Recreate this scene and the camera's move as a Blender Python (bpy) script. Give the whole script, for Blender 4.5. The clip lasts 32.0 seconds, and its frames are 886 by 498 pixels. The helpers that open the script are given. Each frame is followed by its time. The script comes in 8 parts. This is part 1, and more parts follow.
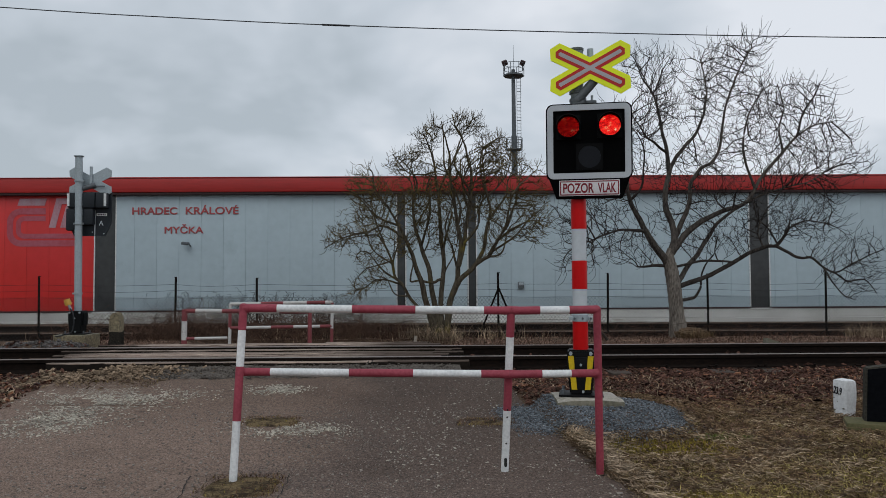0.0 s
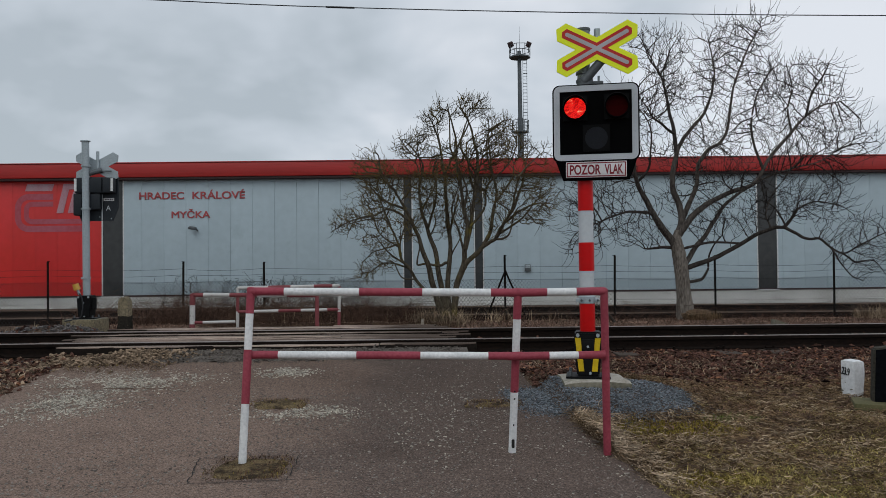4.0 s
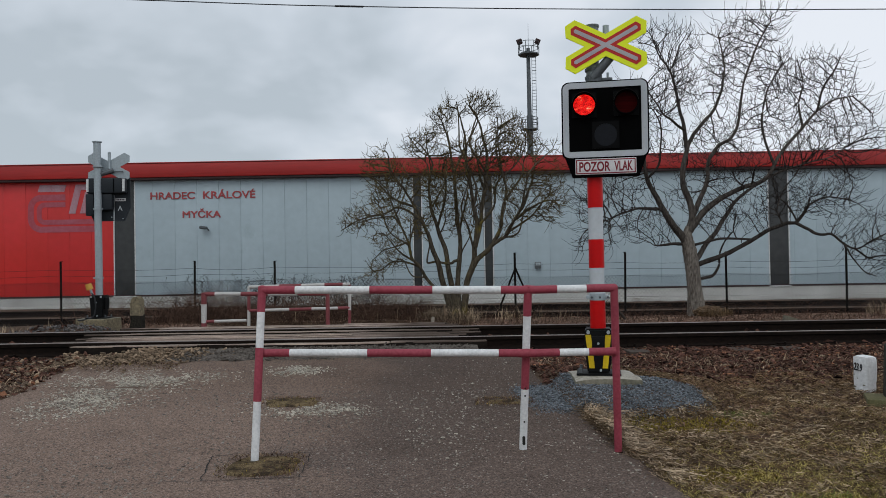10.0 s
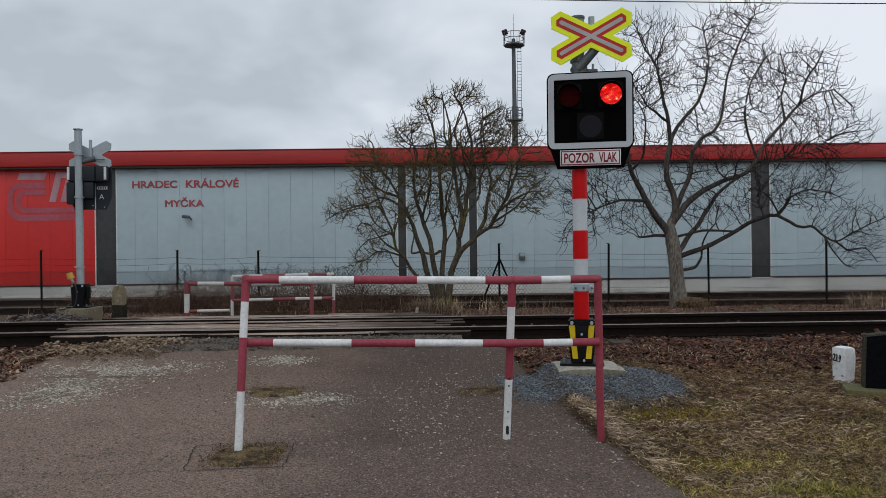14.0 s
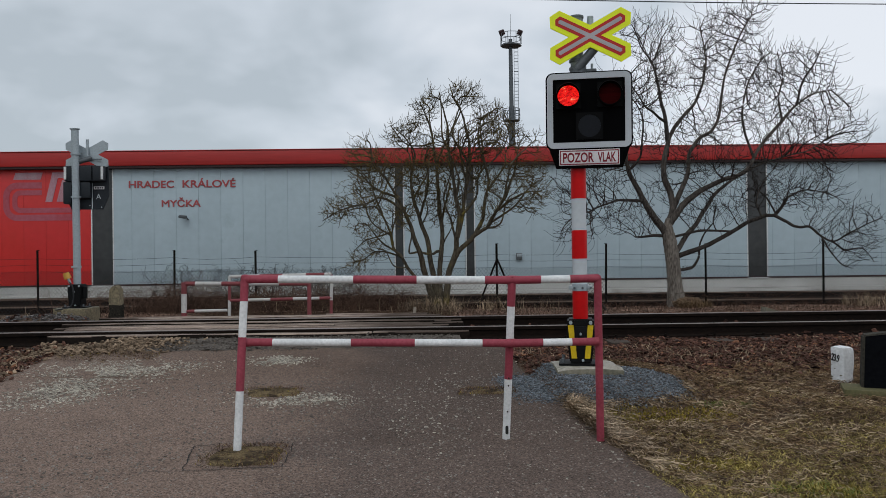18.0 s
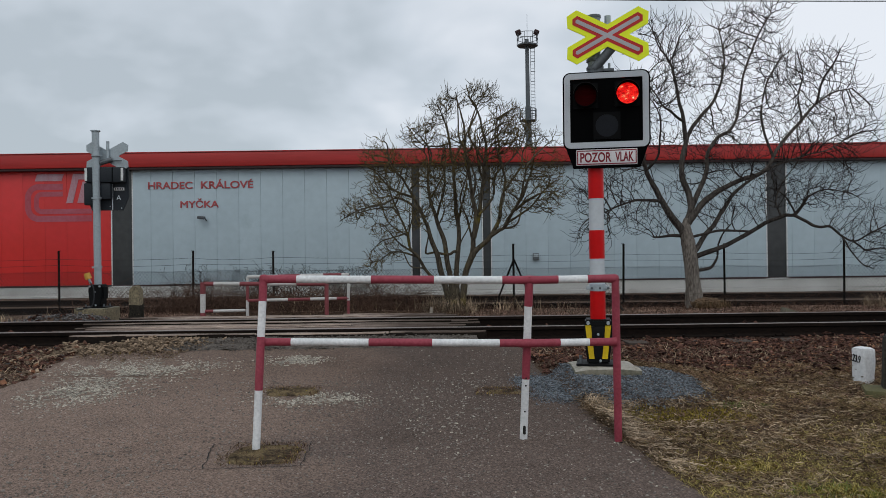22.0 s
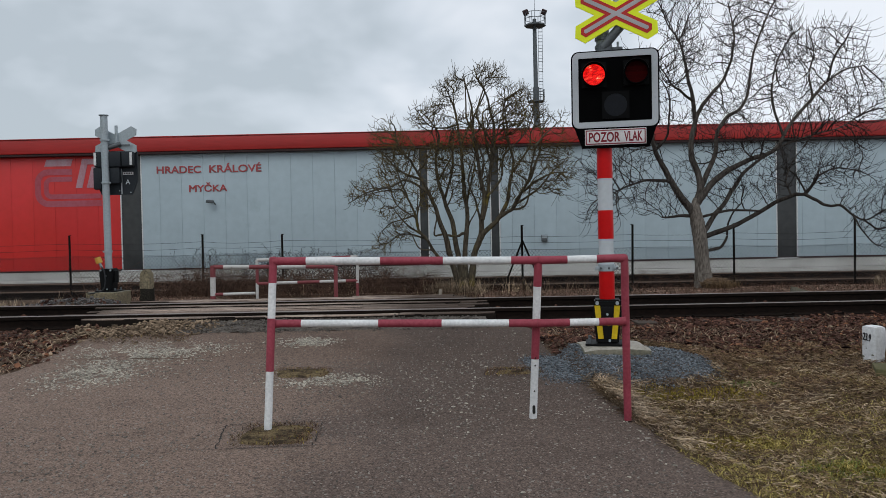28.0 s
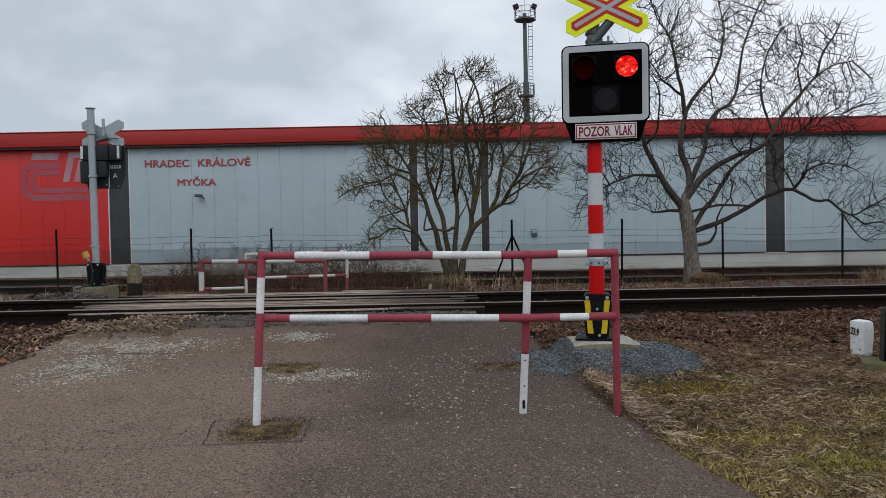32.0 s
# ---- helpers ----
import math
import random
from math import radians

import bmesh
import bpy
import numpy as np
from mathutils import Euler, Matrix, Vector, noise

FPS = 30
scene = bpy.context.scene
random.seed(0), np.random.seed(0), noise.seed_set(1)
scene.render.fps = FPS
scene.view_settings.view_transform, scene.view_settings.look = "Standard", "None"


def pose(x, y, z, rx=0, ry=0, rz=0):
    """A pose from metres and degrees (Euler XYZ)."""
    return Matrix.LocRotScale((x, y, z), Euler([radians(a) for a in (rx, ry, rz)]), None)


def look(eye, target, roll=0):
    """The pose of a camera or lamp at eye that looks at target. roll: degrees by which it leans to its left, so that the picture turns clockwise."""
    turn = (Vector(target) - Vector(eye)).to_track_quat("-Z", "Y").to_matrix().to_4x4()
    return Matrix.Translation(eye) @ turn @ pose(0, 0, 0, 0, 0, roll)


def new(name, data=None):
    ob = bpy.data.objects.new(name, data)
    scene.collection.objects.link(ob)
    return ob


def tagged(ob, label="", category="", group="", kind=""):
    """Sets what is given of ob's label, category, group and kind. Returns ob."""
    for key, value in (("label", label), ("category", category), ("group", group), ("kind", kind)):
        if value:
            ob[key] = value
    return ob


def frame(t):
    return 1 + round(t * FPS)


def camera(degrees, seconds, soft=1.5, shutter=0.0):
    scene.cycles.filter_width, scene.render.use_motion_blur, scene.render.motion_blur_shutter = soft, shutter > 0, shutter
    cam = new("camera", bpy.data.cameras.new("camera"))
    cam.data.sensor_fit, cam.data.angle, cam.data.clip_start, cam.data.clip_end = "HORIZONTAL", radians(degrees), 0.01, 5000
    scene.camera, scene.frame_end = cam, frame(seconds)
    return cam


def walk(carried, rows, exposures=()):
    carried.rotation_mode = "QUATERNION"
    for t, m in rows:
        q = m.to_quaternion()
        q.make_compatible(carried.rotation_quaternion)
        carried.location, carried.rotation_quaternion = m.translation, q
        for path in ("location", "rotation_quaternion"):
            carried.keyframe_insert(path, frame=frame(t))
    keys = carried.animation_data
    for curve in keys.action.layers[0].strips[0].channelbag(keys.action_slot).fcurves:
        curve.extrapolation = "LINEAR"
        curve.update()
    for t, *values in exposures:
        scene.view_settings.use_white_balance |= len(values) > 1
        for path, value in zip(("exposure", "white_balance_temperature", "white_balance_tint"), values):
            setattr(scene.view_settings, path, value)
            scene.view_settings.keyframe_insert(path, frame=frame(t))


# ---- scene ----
# The camera: held by hand at chest height before the crossing
cam = camera(60.3, 32.0, soft=0.6)
ROWS = [
    (0.0, 0.0007, 0.0037, 1.3144, -0.644, 2.308, 0.146),
    (0.5, 0.0014, -0.0037, 1.3162, -0.554, 2.237, 0.250),
    (1.0, -0.0001, -0.0026, 1.3157, -0.466, 2.121, 0.274),
    (1.5, -0.0030, -0.0011, 1.3137, -0.497, 1.916, 0.274),
    (2.0, 0.0002, 0.0071, 1.3098, -0.370, 1.921, 0.264),
    (2.5, -0.0034, 0.0069, 1.3104, -0.514, 1.600, 0.282),
    (3.0, -0.0010, 0.0098, 1.3112, -0.403, 1.422, 0.269),
    (3.5, 0.0007, 0.0100, 1.3098, -0.222, 1.290, 0.367),
    (5.5, -0.0016, 0.0080, 1.3081, -0.120, 0.449, 0.556),
    (6.0, -0.0066, 0.0078, 1.3113, -0.136, 0.497, 0.656),
    (6.5, -0.0032, 0.0052, 1.3098, -0.006, 0.521, 0.627),
    (7.0, -0.0007, 0.0053, 1.3148, -0.030, 0.580, 0.657),
    (7.5, -0.0003, -0.0021, 1.3125, -0.060, 0.720, 0.605),
    (8.0, 0.0008, -0.0038, 1.3071, -0.145, 0.773, 0.684),
    (8.5, 0.0021, -0.0065, 1.3067, -0.057, 0.905, 0.714),
    (9.0, 0.0000, 0.0000, 1.3100, 0.000, 0.850, 0.800),
    (9.5, 0.0004, 0.0021, 1.3077, 0.241, 0.872, 0.806),
    (10.0, 0.0016, -0.0041, 1.3063, 0.611, 0.917, 0.779),
    (10.5, 0.0012, -0.0024, 1.3036, 0.801, 0.723, 0.910),
    (11.0, -0.0071, -0.0067, 1.3028, 0.895, 0.619, 0.798),
    (11.5, -0.0034, -0.0000, 1.3051, 0.903, 0.579, 0.765),
    (12.0, -0.0059, -0.0032, 1.3012, 0.693, 0.609, 0.668),
    (12.5, -0.0064, -0.0001, 1.3047, 0.403, 0.381, 0.708),
    (13.0, -0.0060, -0.0064, 1.3037, 0.195, 0.239, 0.745),
    (13.5, -0.0021, -0.0077, 1.3028, -0.147, 0.214, 0.604),
    (14.0, -0.0020, -0.0061, 1.3052, -0.573, 0.192, 0.514),
    (14.5, -0.0040, -0.0021, 1.3015, -0.757, 0.217, 0.460),
    (16.5, -0.0023, -0.0005, 1.2964, -0.926, 0.290, 0.380),
    (17.0, -0.0067, 0.0014, 1.3030, -0.877, -0.014, 0.519),
    (17.5, -0.0128, -0.0001, 1.3010, -0.865, 0.155, 0.479),
    (18.0, -0.0202, 0.0035, 1.3005, -0.817, 0.210, 0.511),
    (18.5, -0.0180, -0.0001, 1.2990, -0.562, 0.332, 0.524),
    (19.0, -0.0290, 0.0002, 1.2984, -0.380, 0.465, 0.499),
    (19.5, -0.0296, 0.0044, 1.2980, -0.193, 0.418, 0.508),
    (20.0, -0.0272, -0.0006, 1.2953, 0.022, 0.558, 0.537),
    (20.5, -0.0226, -0.0018, 1.2978, 0.186, 0.513, 0.542),
    (21.0, -0.0237, -0.0005, 1.2985, 0.419, 0.430, 0.527),
    (21.5, -0.0231, -0.0032, 1.2938, 0.414, 0.387, 0.644),
    (22.0, -0.0258, -0.0066, 1.2981, 0.417, 0.254, 0.549),
    (22.5, -0.0320, -0.0037, 1.2981, 0.223, 0.164, 0.603),
    (23.0, -0.0311, -0.0059, 1.2958, 0.376, 0.034, 0.508),
    (23.5, -0.0300, -0.0081, 1.2902, 0.690, -0.017, 0.454),
    (24.0, -0.0381, 0.0026, 1.2901, 0.693, -0.255, 0.519),
    (24.5, -0.0339, -0.0057, 1.2868, 0.975, -0.422, 0.404),
    (25.0, -0.0376, -0.0128, 1.2864, 1.206, -0.398, 0.428),
    (25.5, -0.0348, -0.0056, 1.2918, 1.328, -0.522, 0.413),
    (27.5, -0.0280, -0.0114, 1.2905, 1.289, -1.003, 0.930),
    (28.0, -0.0285, -0.0117, 1.2888, 1.045, -1.064, 0.963),
    (28.5, -0.0249, -0.0051, 1.2866, 0.998, -1.041, 0.999),
    (29.0, -0.0271, -0.0048, 1.2854, 0.867, -1.085, 1.115),
    (29.5, -0.0279, -0.0033, 1.2833, 0.785, -1.103, 1.082),
    (30.0, -0.0332, 0.0048, 1.2872, 0.659, -1.283, 1.089),
    (30.5, -0.0300, 0.0128, 1.2842, 0.563, -1.383, 1.027),
    (31.0, -0.0338, 0.0152, 1.2828, 0.432, -1.538, 0.985),
    (31.5, -0.0300, 0.0161, 1.2880, 0.265, -1.743, 0.919),
    (32.0, -0.0285, 0.0117, 1.2878, 0.287, -1.484, 0.902),
]
walk(cam, [(t, pose(x, y, z, 90 + pitch, roll, yaw)) for t, x, y, z, yaw, pitch, roll in ROWS],
     exposures=[(0.0, 0.0), (8.0, 0.05), (11.0, 0.13), (14.0, 0.08), (22.0, 0.11), (32.0, 0.21)])

# ---- world and light: a thick overcast sky ----
world = bpy.data.worlds.new("overcast_sky")
scene.world = world
world.use_nodes = True
wn, wl = world.node_tree.nodes, world.node_tree.links
wn.clear()
w_out = wn.new("ShaderNodeOutputWorld")
w_bg = wn.new("ShaderNodeBackground")
w_sky = wn.new("ShaderNodeTexSky")
w_sky.sky_type, w_sky.sun_disc = "NISHITA", False
w_sky.sun_elevation, w_sky.sun_rotation = radians(35), radians(200)
w_skyk = wn.new("ShaderNodeVectorMath")
w_skyk.operation = "SCALE"
w_skyk.inputs["Scale"].default_value = 0.1
w_tc = wn.new("ShaderNodeTexCoord")
w_sep = wn.new("ShaderNodeSeparateXYZ")
w_add = wn.new("ShaderNodeMath")
w_add.operation, w_add.inputs[1].default_value = "ADD", 0.42
w_max = wn.new("ShaderNodeMath")
w_max.operation, w_max.inputs[1].default_value = "MAXIMUM", 0.05
w_comb = wn.new("ShaderNodeCombineXYZ")
w_dx, w_dy = wn.new("ShaderNodeMath"), wn.new("ShaderNodeMath")
w_dx.operation = w_dy.operation = "DIVIDE"
w_big, w_small = wn.new("ShaderNodeTexNoise"), wn.new("ShaderNodeTexNoise")
w_big.inputs["Scale"].default_value, w_big.inputs["Detail"].default_value = 2.3, 4.0
w_big.inputs["Roughness"].default_value, w_big.inputs["Distortion"].default_value = 0.5, 0.2
w_small.inputs["Scale"].default_value, w_small.inputs["Detail"].default_value = 5.5, 6.0
w_mixn = wn.new("ShaderNodeMath")
w_mixn.operation, w_mixn.inputs[1].default_value = "MULTIPLY_ADD", 0.16
w_ramp = wn.new("ShaderNodeValToRGB")
w_ramp.color_ramp.elements[0].position, w_ramp.color_ramp.elements[0].color = 0.42, (0.43, 0.485, 0.535, 1)
w_ramp.color_ramp.elements[1].position, w_ramp.color_ramp.elements[1].color = 0.73, (0.745, 0.78, 0.835, 1)
w_mid = w_ramp.color_ramp.elements.new(0.55)
w_mid.color = (0.545, 0.60, 0.662, 1)
w_mix = wn.new("ShaderNodeMixRGB")
w_mix.inputs["Fac"].default_value = 0.94
wl.new(w_tc.outputs["Generated"], w_sep.inputs[0])
wl.new(w_sep.outputs["Z"], w_add.inputs[0])
wl.new(w_add.outputs[0], w_max.inputs[0])
wl.new(w_sep.outputs["X"], w_dx.inputs[0])
wl.new(w_sep.outputs["Y"], w_dy.inputs[0])
wl.new(w_max.outputs[0], w_dx.inputs[1])
wl.new(w_max.outputs[0], w_dy.inputs[1])
wl.new(w_dx.outputs[0], w_comb.inputs[0])
wl.new(w_dy.outputs[0], w_comb.inputs[1])
wl.new(w_comb.outputs[0], w_big.inputs["Vector"])
wl.new(w_comb.outputs[0], w_small.inputs["Vector"])
wl.new(w_small.outputs["Fac"], w_mixn.inputs[0])
wl.new(w_big.outputs["Fac"], w_mixn.inputs[2])
w_tilt = wn.new("ShaderNodeMath")
w_tilt.operation, w_tilt.inputs[1].default_value = "MULTIPLY_ADD", 0.29
wl.new(w_sep.outputs["X"], w_tilt.inputs[0])
wl.new(w_mixn.outputs[0], w_tilt.inputs[2])
w_low, w_west, w_bank, w_sum = wn.new("ShaderNodeMapRange"), wn.new("ShaderNodeMapRange"), wn.new("ShaderNodeMath"), wn.new("ShaderNodeMath")
w_low.inputs["From Min"].default_value, w_low.inputs["From Max"].default_value = 0.06, 0.35
w_low.inputs["To Min"].default_value, w_low.inputs["To Max"].default_value = -0.20, 0.0
w_west.inputs["From Min"].default_value, w_west.inputs["From Max"].default_value = 0.05, -0.45
w_bank.operation, w_sum.operation = "MULTIPLY", "ADD"
wl.new(w_sep.outputs["Z"], w_low.inputs["Value"])
wl.new(w_sep.outputs["X"], w_west.inputs["Value"])
wl.new(w_low.outputs["Result"], w_bank.inputs[0])
wl.new(w_west.outputs["Result"], w_bank.inputs[1])
wl.new(w_tilt.outputs[0], w_sum.inputs[0])
wl.new(w_bank.outputs[0], w_sum.inputs[1])
wl.new(w_sum.outputs[0], w_ramp.inputs["Fac"])
wl.new(w_sky.outputs[0], w_skyk.inputs[0])
wl.new(w_skyk.outputs[0], w_mix.inputs["Color1"])
wl.new(w_ramp.outputs["Color"], w_mix.inputs["Color2"])
wl.new(w_mix.outputs["Color"], w_bg.inputs["Color"])
w_bg.inputs["Strength"].default_value = 1.03
wl.new(w_bg.outputs[0], w_out.inputs["Surface"])

sun_data = bpy.data.lights.new("sun", "SUN")
sun_data.energy, sun_data.angle, sun_data.color = 0.6, radians(40), (1.0, 0.97, 0.93)
sun = new("sun", sun_data)
sun.matrix_world = look((0, 0, 0), (0.35, 0.75, -0.9))


# ---- materials ----
def links_of(m):
    return m.node_tree.nodes, m.node_tree.links


def material(name, base, rough=0.7, metal=0.0, spec=0.4, dark=None, light=None, scale=4.0, fine=60.0, amount=0.5, bump=0.15, bump_scale=120.0,
             bump_dist=0.003, stretch=(1, 1, 1), per_piece=0.0, emit=0.0, stain=None, stain_scale=1.2, stain_at=0.55):
    """A surface with variation at two scales: large patches, a fine grain, and a relief."""
    m = bpy.data.materials.new(name)
    m.use_nodes = True
    n, l = links_of(m)
    b = n["Principled BSDF"]
    b.inputs["Roughness"].default_value, b.inputs["Metallic"].default_value = rough, metal
    b.inputs["Specular IOR Level"].default_value = spec
    dark = dark or tuple(c * 0.7 for c in base)
    light = light or tuple(min(1, c * 1.25) for c in base)
    tc, mp = n.new("ShaderNodeTexCoord"), n.new("ShaderNodeMapping")
    mp.inputs["Scale"].default_value = stretch
    l.new(tc.outputs["Object"], mp.inputs["Vector"])
    big, small = n.new("ShaderNodeTexNoise"), n.new("ShaderNodeTexNoise")
    big.inputs["Scale"].default_value, big.inputs["Detail"].default_value = scale, 5.0
    small.inputs["Scale"].default_value, small.inputs["Detail"].default_value = fine, 4.0
    l.new(mp.outputs[0], big.inputs["Vector"])
    l.new(mp.outputs[0], small.inputs["Vector"])
    r1, r2 = n.new("ShaderNodeValToRGB"), n.new("ShaderNodeValToRGB")
    for r, lo, hi in ((r1, 0.35, 0.68), (r2, 0.3, 0.7)):
        r.color_ramp.elements[0].position, r.color_ramp.elements[1].position = lo, hi
    r1.color_ramp.elements[0].color, r1.color_ramp.elements[1].color = (*dark, 1), (*base, 1)
    r2.color_ramp.elements[0].color, r2.color_ramp.elements[1].color = (*dark, 1), (*light, 1)
    l.new(big.outputs["Fac"], r1.inputs[0])
    l.new(small.outputs["Fac"], r2.inputs[0])
    mx = n.new("ShaderNodeMixRGB")
    mx.inputs[0].default_value = amount
    l.new(r1.outputs[0], mx.inputs[1])
    l.new(r2.outputs[0], mx.inputs[2])
    col = mx.outputs[0]
    if stain:
        st, sr, sm = n.new("ShaderNodeTexNoise"), n.new("ShaderNodeValToRGB"), n.new("ShaderNodeMixRGB")
        st.inputs["Scale"].default_value, st.inputs["Detail"].default_value = stain_scale, 8.0
        st.inputs["Roughness"].default_value = 0.65
        sr.color_ramp.elements[0].position, sr.color_ramp.elements[1].position = stain_at, stain_at + 0.12
        l.new(mp.outputs[0], st.inputs["Vector"])
        l.new(st.outputs["Fac"], sr.inputs[0])
        l.new(sr.outputs[0], sm.inputs[0])
        l.new(col, sm.inputs[1])
        sm.inputs[2].default_value = (*stain, 1)
        col = sm.outputs[0]
    if per_piece:
        info, geo, ad, ma, hs = (n.new("ShaderNodeObjectInfo"), n.new("ShaderNodeNewGeometry"), n.new("ShaderNodeMath"), n.new("ShaderNodeMath"),
                                 n.new("ShaderNodeHueSaturation"))
        ad.operation = "ADD"
        l.new(info.outputs["Random"], ad.inputs[0])
        l.new(geo.outputs["Random Per Island"], ad.inputs[1])
        fr = n.new("ShaderNodeMath")
        fr.operation = "FRACT"
        l.new(ad.outputs[0], fr.inputs[0])
        ma.operation = "MULTIPLY_ADD"
        ma.inputs[1].default_value, ma.inputs[2].default_value = 2 * per_piece, 1 - per_piece
        l.new(fr.outputs[0], ma.inputs[0])
        l.new(ma.outputs[0], hs.inputs["Value"])
        l.new(col, hs.inputs["Color"])
        col = hs.outputs[0]
    l.new(col, b.inputs["Base Color"])
    if bump:
        bn, bp = n.new("ShaderNodeTexNoise"), n.new("ShaderNodeBump")
        bn.inputs["Scale"].default_value, bn.inputs["Detail"].default_value = bump_scale, 5.0
        bp.inputs["Strength"].default_value, bp.inputs["Distance"].default_value = bump, bump_dist
        l.new(mp.outputs[0], bn.inputs["Vector"])
        l.new(bn.outputs["Fac"], bp.inputs["Height"])
        l.new(bp.outputs[0], b.inputs["Normal"])
    if emit:
        l.new(col, b.inputs["Emission Color"])
        b.inputs["Emission Strength"].default_value = emit
    return m


M = {}
M["wall_grey"] = material("wall_grey", (0.405, 0.50, 0.545), 0.45, 0.0, 0.4, scale=0.5, fine=3, amount=0.25, dark=(0.375, 0.465, 0.51), bump=0.03, bump_scale=2, per_piece=0.02, stain=(0.36, 0.45, 0.49), stain_scale=0.9, stain_at=0.6)
M["wall_red"] = material("wall_red", (0.60, 0.030, 0.031), 0.4, scale=0.4, fine=3, amount=0.25, dark=(0.55, 0.028, 0.022), bump=0.03, bump_scale=2, per_piece=0.08)
M["fascia"] = material("fascia", (0.42, 0.024, 0.021), 0.4, scale=0.6, fine=5, amount=0.3, stretch=(0.3, 1, 3), bump=0.05, bump_scale=4)
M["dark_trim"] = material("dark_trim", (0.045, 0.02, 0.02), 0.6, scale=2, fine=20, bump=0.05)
M["joint"] = material("joint", (0.31, 0.37, 0.40), 0.8, scale=2, fine=20, bump=0)
M["white_trim"] = material("white_trim", (0.70, 0.72, 0.72), 0.5, scale=2, fine=20, bump=0.03)
M["dark_glass"] = material("dark_glass", (0.045, 0.048, 0.049), 0.14, spec=0.35, scale=0.8, fine=3, bump=0.04, bump_scale=1.5, bump_dist=0.01)
M["plinth"] = material("plinth", (0.58, 0.58, 0.56), 0.9, scale=0.7, fine=12, dark=(0.33, 0.325, 0.30), amount=0.5, bump=0.3, bump_scale=15, bump_dist=0.01, stain=(0.18, 0.16, 0.135), stain_scale=0.5, stain_at=0.58)
M["letter_red"] = material("letter_red", (0.42, 0.075, 0.078), 0.5, scale=1, fine=9, bump=0.02)
M["logo"] = material("logo", (0.37, 0.10, 0.135), 0.45, scale=0.6, fine=6, dark=(0.36, 0.045, 0.06), amount=0.4, bump=0.02)
M["logo_light"] = material("logo_light", (0.42, 0.31, 0.35), 0.45, scale=0.6, fine=14, dark=(0.37, 0.13, 0.16), amount=0.5, stretch=(6, 1, 1), bump=0.02)
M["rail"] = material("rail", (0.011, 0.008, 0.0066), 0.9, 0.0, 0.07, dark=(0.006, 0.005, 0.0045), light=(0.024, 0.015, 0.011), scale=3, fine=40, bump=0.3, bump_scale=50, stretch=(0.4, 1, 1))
M["rail_head"] = material("rail_head", (0.36, 0.325, 0.305), 0.5, 0.7, 0.4, dark=(0.13, 0.10, 0.085), scale=1.5, fine=30, stretch=(0.25, 3, 3), bump=0.05)
M["sleeper"] = material("sleeper", (0.06, 0.045, 0.035), 0.95, scale=4, fine=30, stretch=(6, 1, 1), bump=0.4, bump_dist=0.008, per_piece=0.25)
M["plank"] = material("plank", (0.56, 0.395, 0.31), 0.92, spec=0.12, dark=(0.06, 0.045, 0.038), light=(0.64, 0.53, 0.45), scale=2.2, fine=15, amount=0.6, stretch=(0.22, 9, 6), bump=1.0, bump_scale=30, bump_dist=0.015, per_piece=0.38, stain=(0.09, 0.07, 0.056), stain_scale=1.4, stain_at=0.60)
M["concrete"] = material("concrete", (0.42, 0.395, 0.345), 0.9, dark=(0.26, 0.24, 0.20), scale=5, fine=50, bump=0.5, bump_scale=60, stain=(0.15, 0.138, 0.10), stain_scale=4, stain_at=0.56)
M["old_concrete"] = material("old_concrete", (0.235, 0.215, 0.165), 0.95, dark=(0.09, 0.086, 0.06), scale=6, fine=40, bump=0.6, bump_scale=40, bump_dist=0.006, stain=(0.07, 0.068, 0.045), stain_scale=5, stain_at=0.57)
M["moss_concrete"] = material("moss_concrete", (0.14, 0.118, 0.058), 0.95, dark=(0.07, 0.075, 0.03), scale=6, fine=40, bump=0.6, bump_scale=40, bump_dist=0.006)
M["lichen_concrete"] = material("lichen_concrete", (0.215, 0.165, 0.098), 0.95, dark=(0.055, 0.048, 0.034), light=(0.36, 0.30, 0.19), scale=7, fine=35, amount=0.7, bump=0.7, bump_scale=35, bump_dist=0.01)
M["black_paint"] = material("black_paint", (0.003, 0.0035, 0.005), 0.9, spec=0.06, scale=6, fine=40, light=(0.008, 0.009, 0.011), bump=0.15, bump_scale=40)
M["white_stone"] = material("white_stone", (0.74, 0.75, 0.76), 0.8, dark=(0.58, 0.59, 0.60), scale=7, fine=45, bump=0.5, bump_scale=45, bump_dist=0.008, stain=(0.27, 0.25, 0.21), stain_scale=9, stain_at=0.66)
M["ink"] = material("ink", (0.012, 0.012, 0.016), 0.8, scale=30, fine=200, bump=0)
M["galv"] = material("galv", (0.365, 0.425, 0.455), 0.55, 0.35, 0.4, dark=(0.31, 0.35, 0.37), scale=4, fine=35, bump=0.08, bump_scale=80)
M["galv_dark"] = material("galv_dark", (0.12, 0.135, 0.145), 0.6, 0.3, 0.4, scale=6, fine=45, bump=0.1)
M["bar_red"] = material("bar_red", (0.32, 0.042, 0.070), 0.6, dark=(0.23, 0.028, 0.046), light=(0.39, 0.075, 0.105), scale=6, fine=55, amount=0.45, bump=0.2, bump_scale=90, stain=(0.16, 0.035, 0.035), stain_scale=14, stain_at=0.66)
M["bar_white"] = material("bar_white", (0.79, 0.795, 0.79), 0.6, dark=(0.56, 0.575, 0.58), scale=6, fine=55, amount=0.4, bump=0.2, bump_scale=90, stain=(0.20, 0.15, 0.13), stain_scale=18, stain_at=0.70)
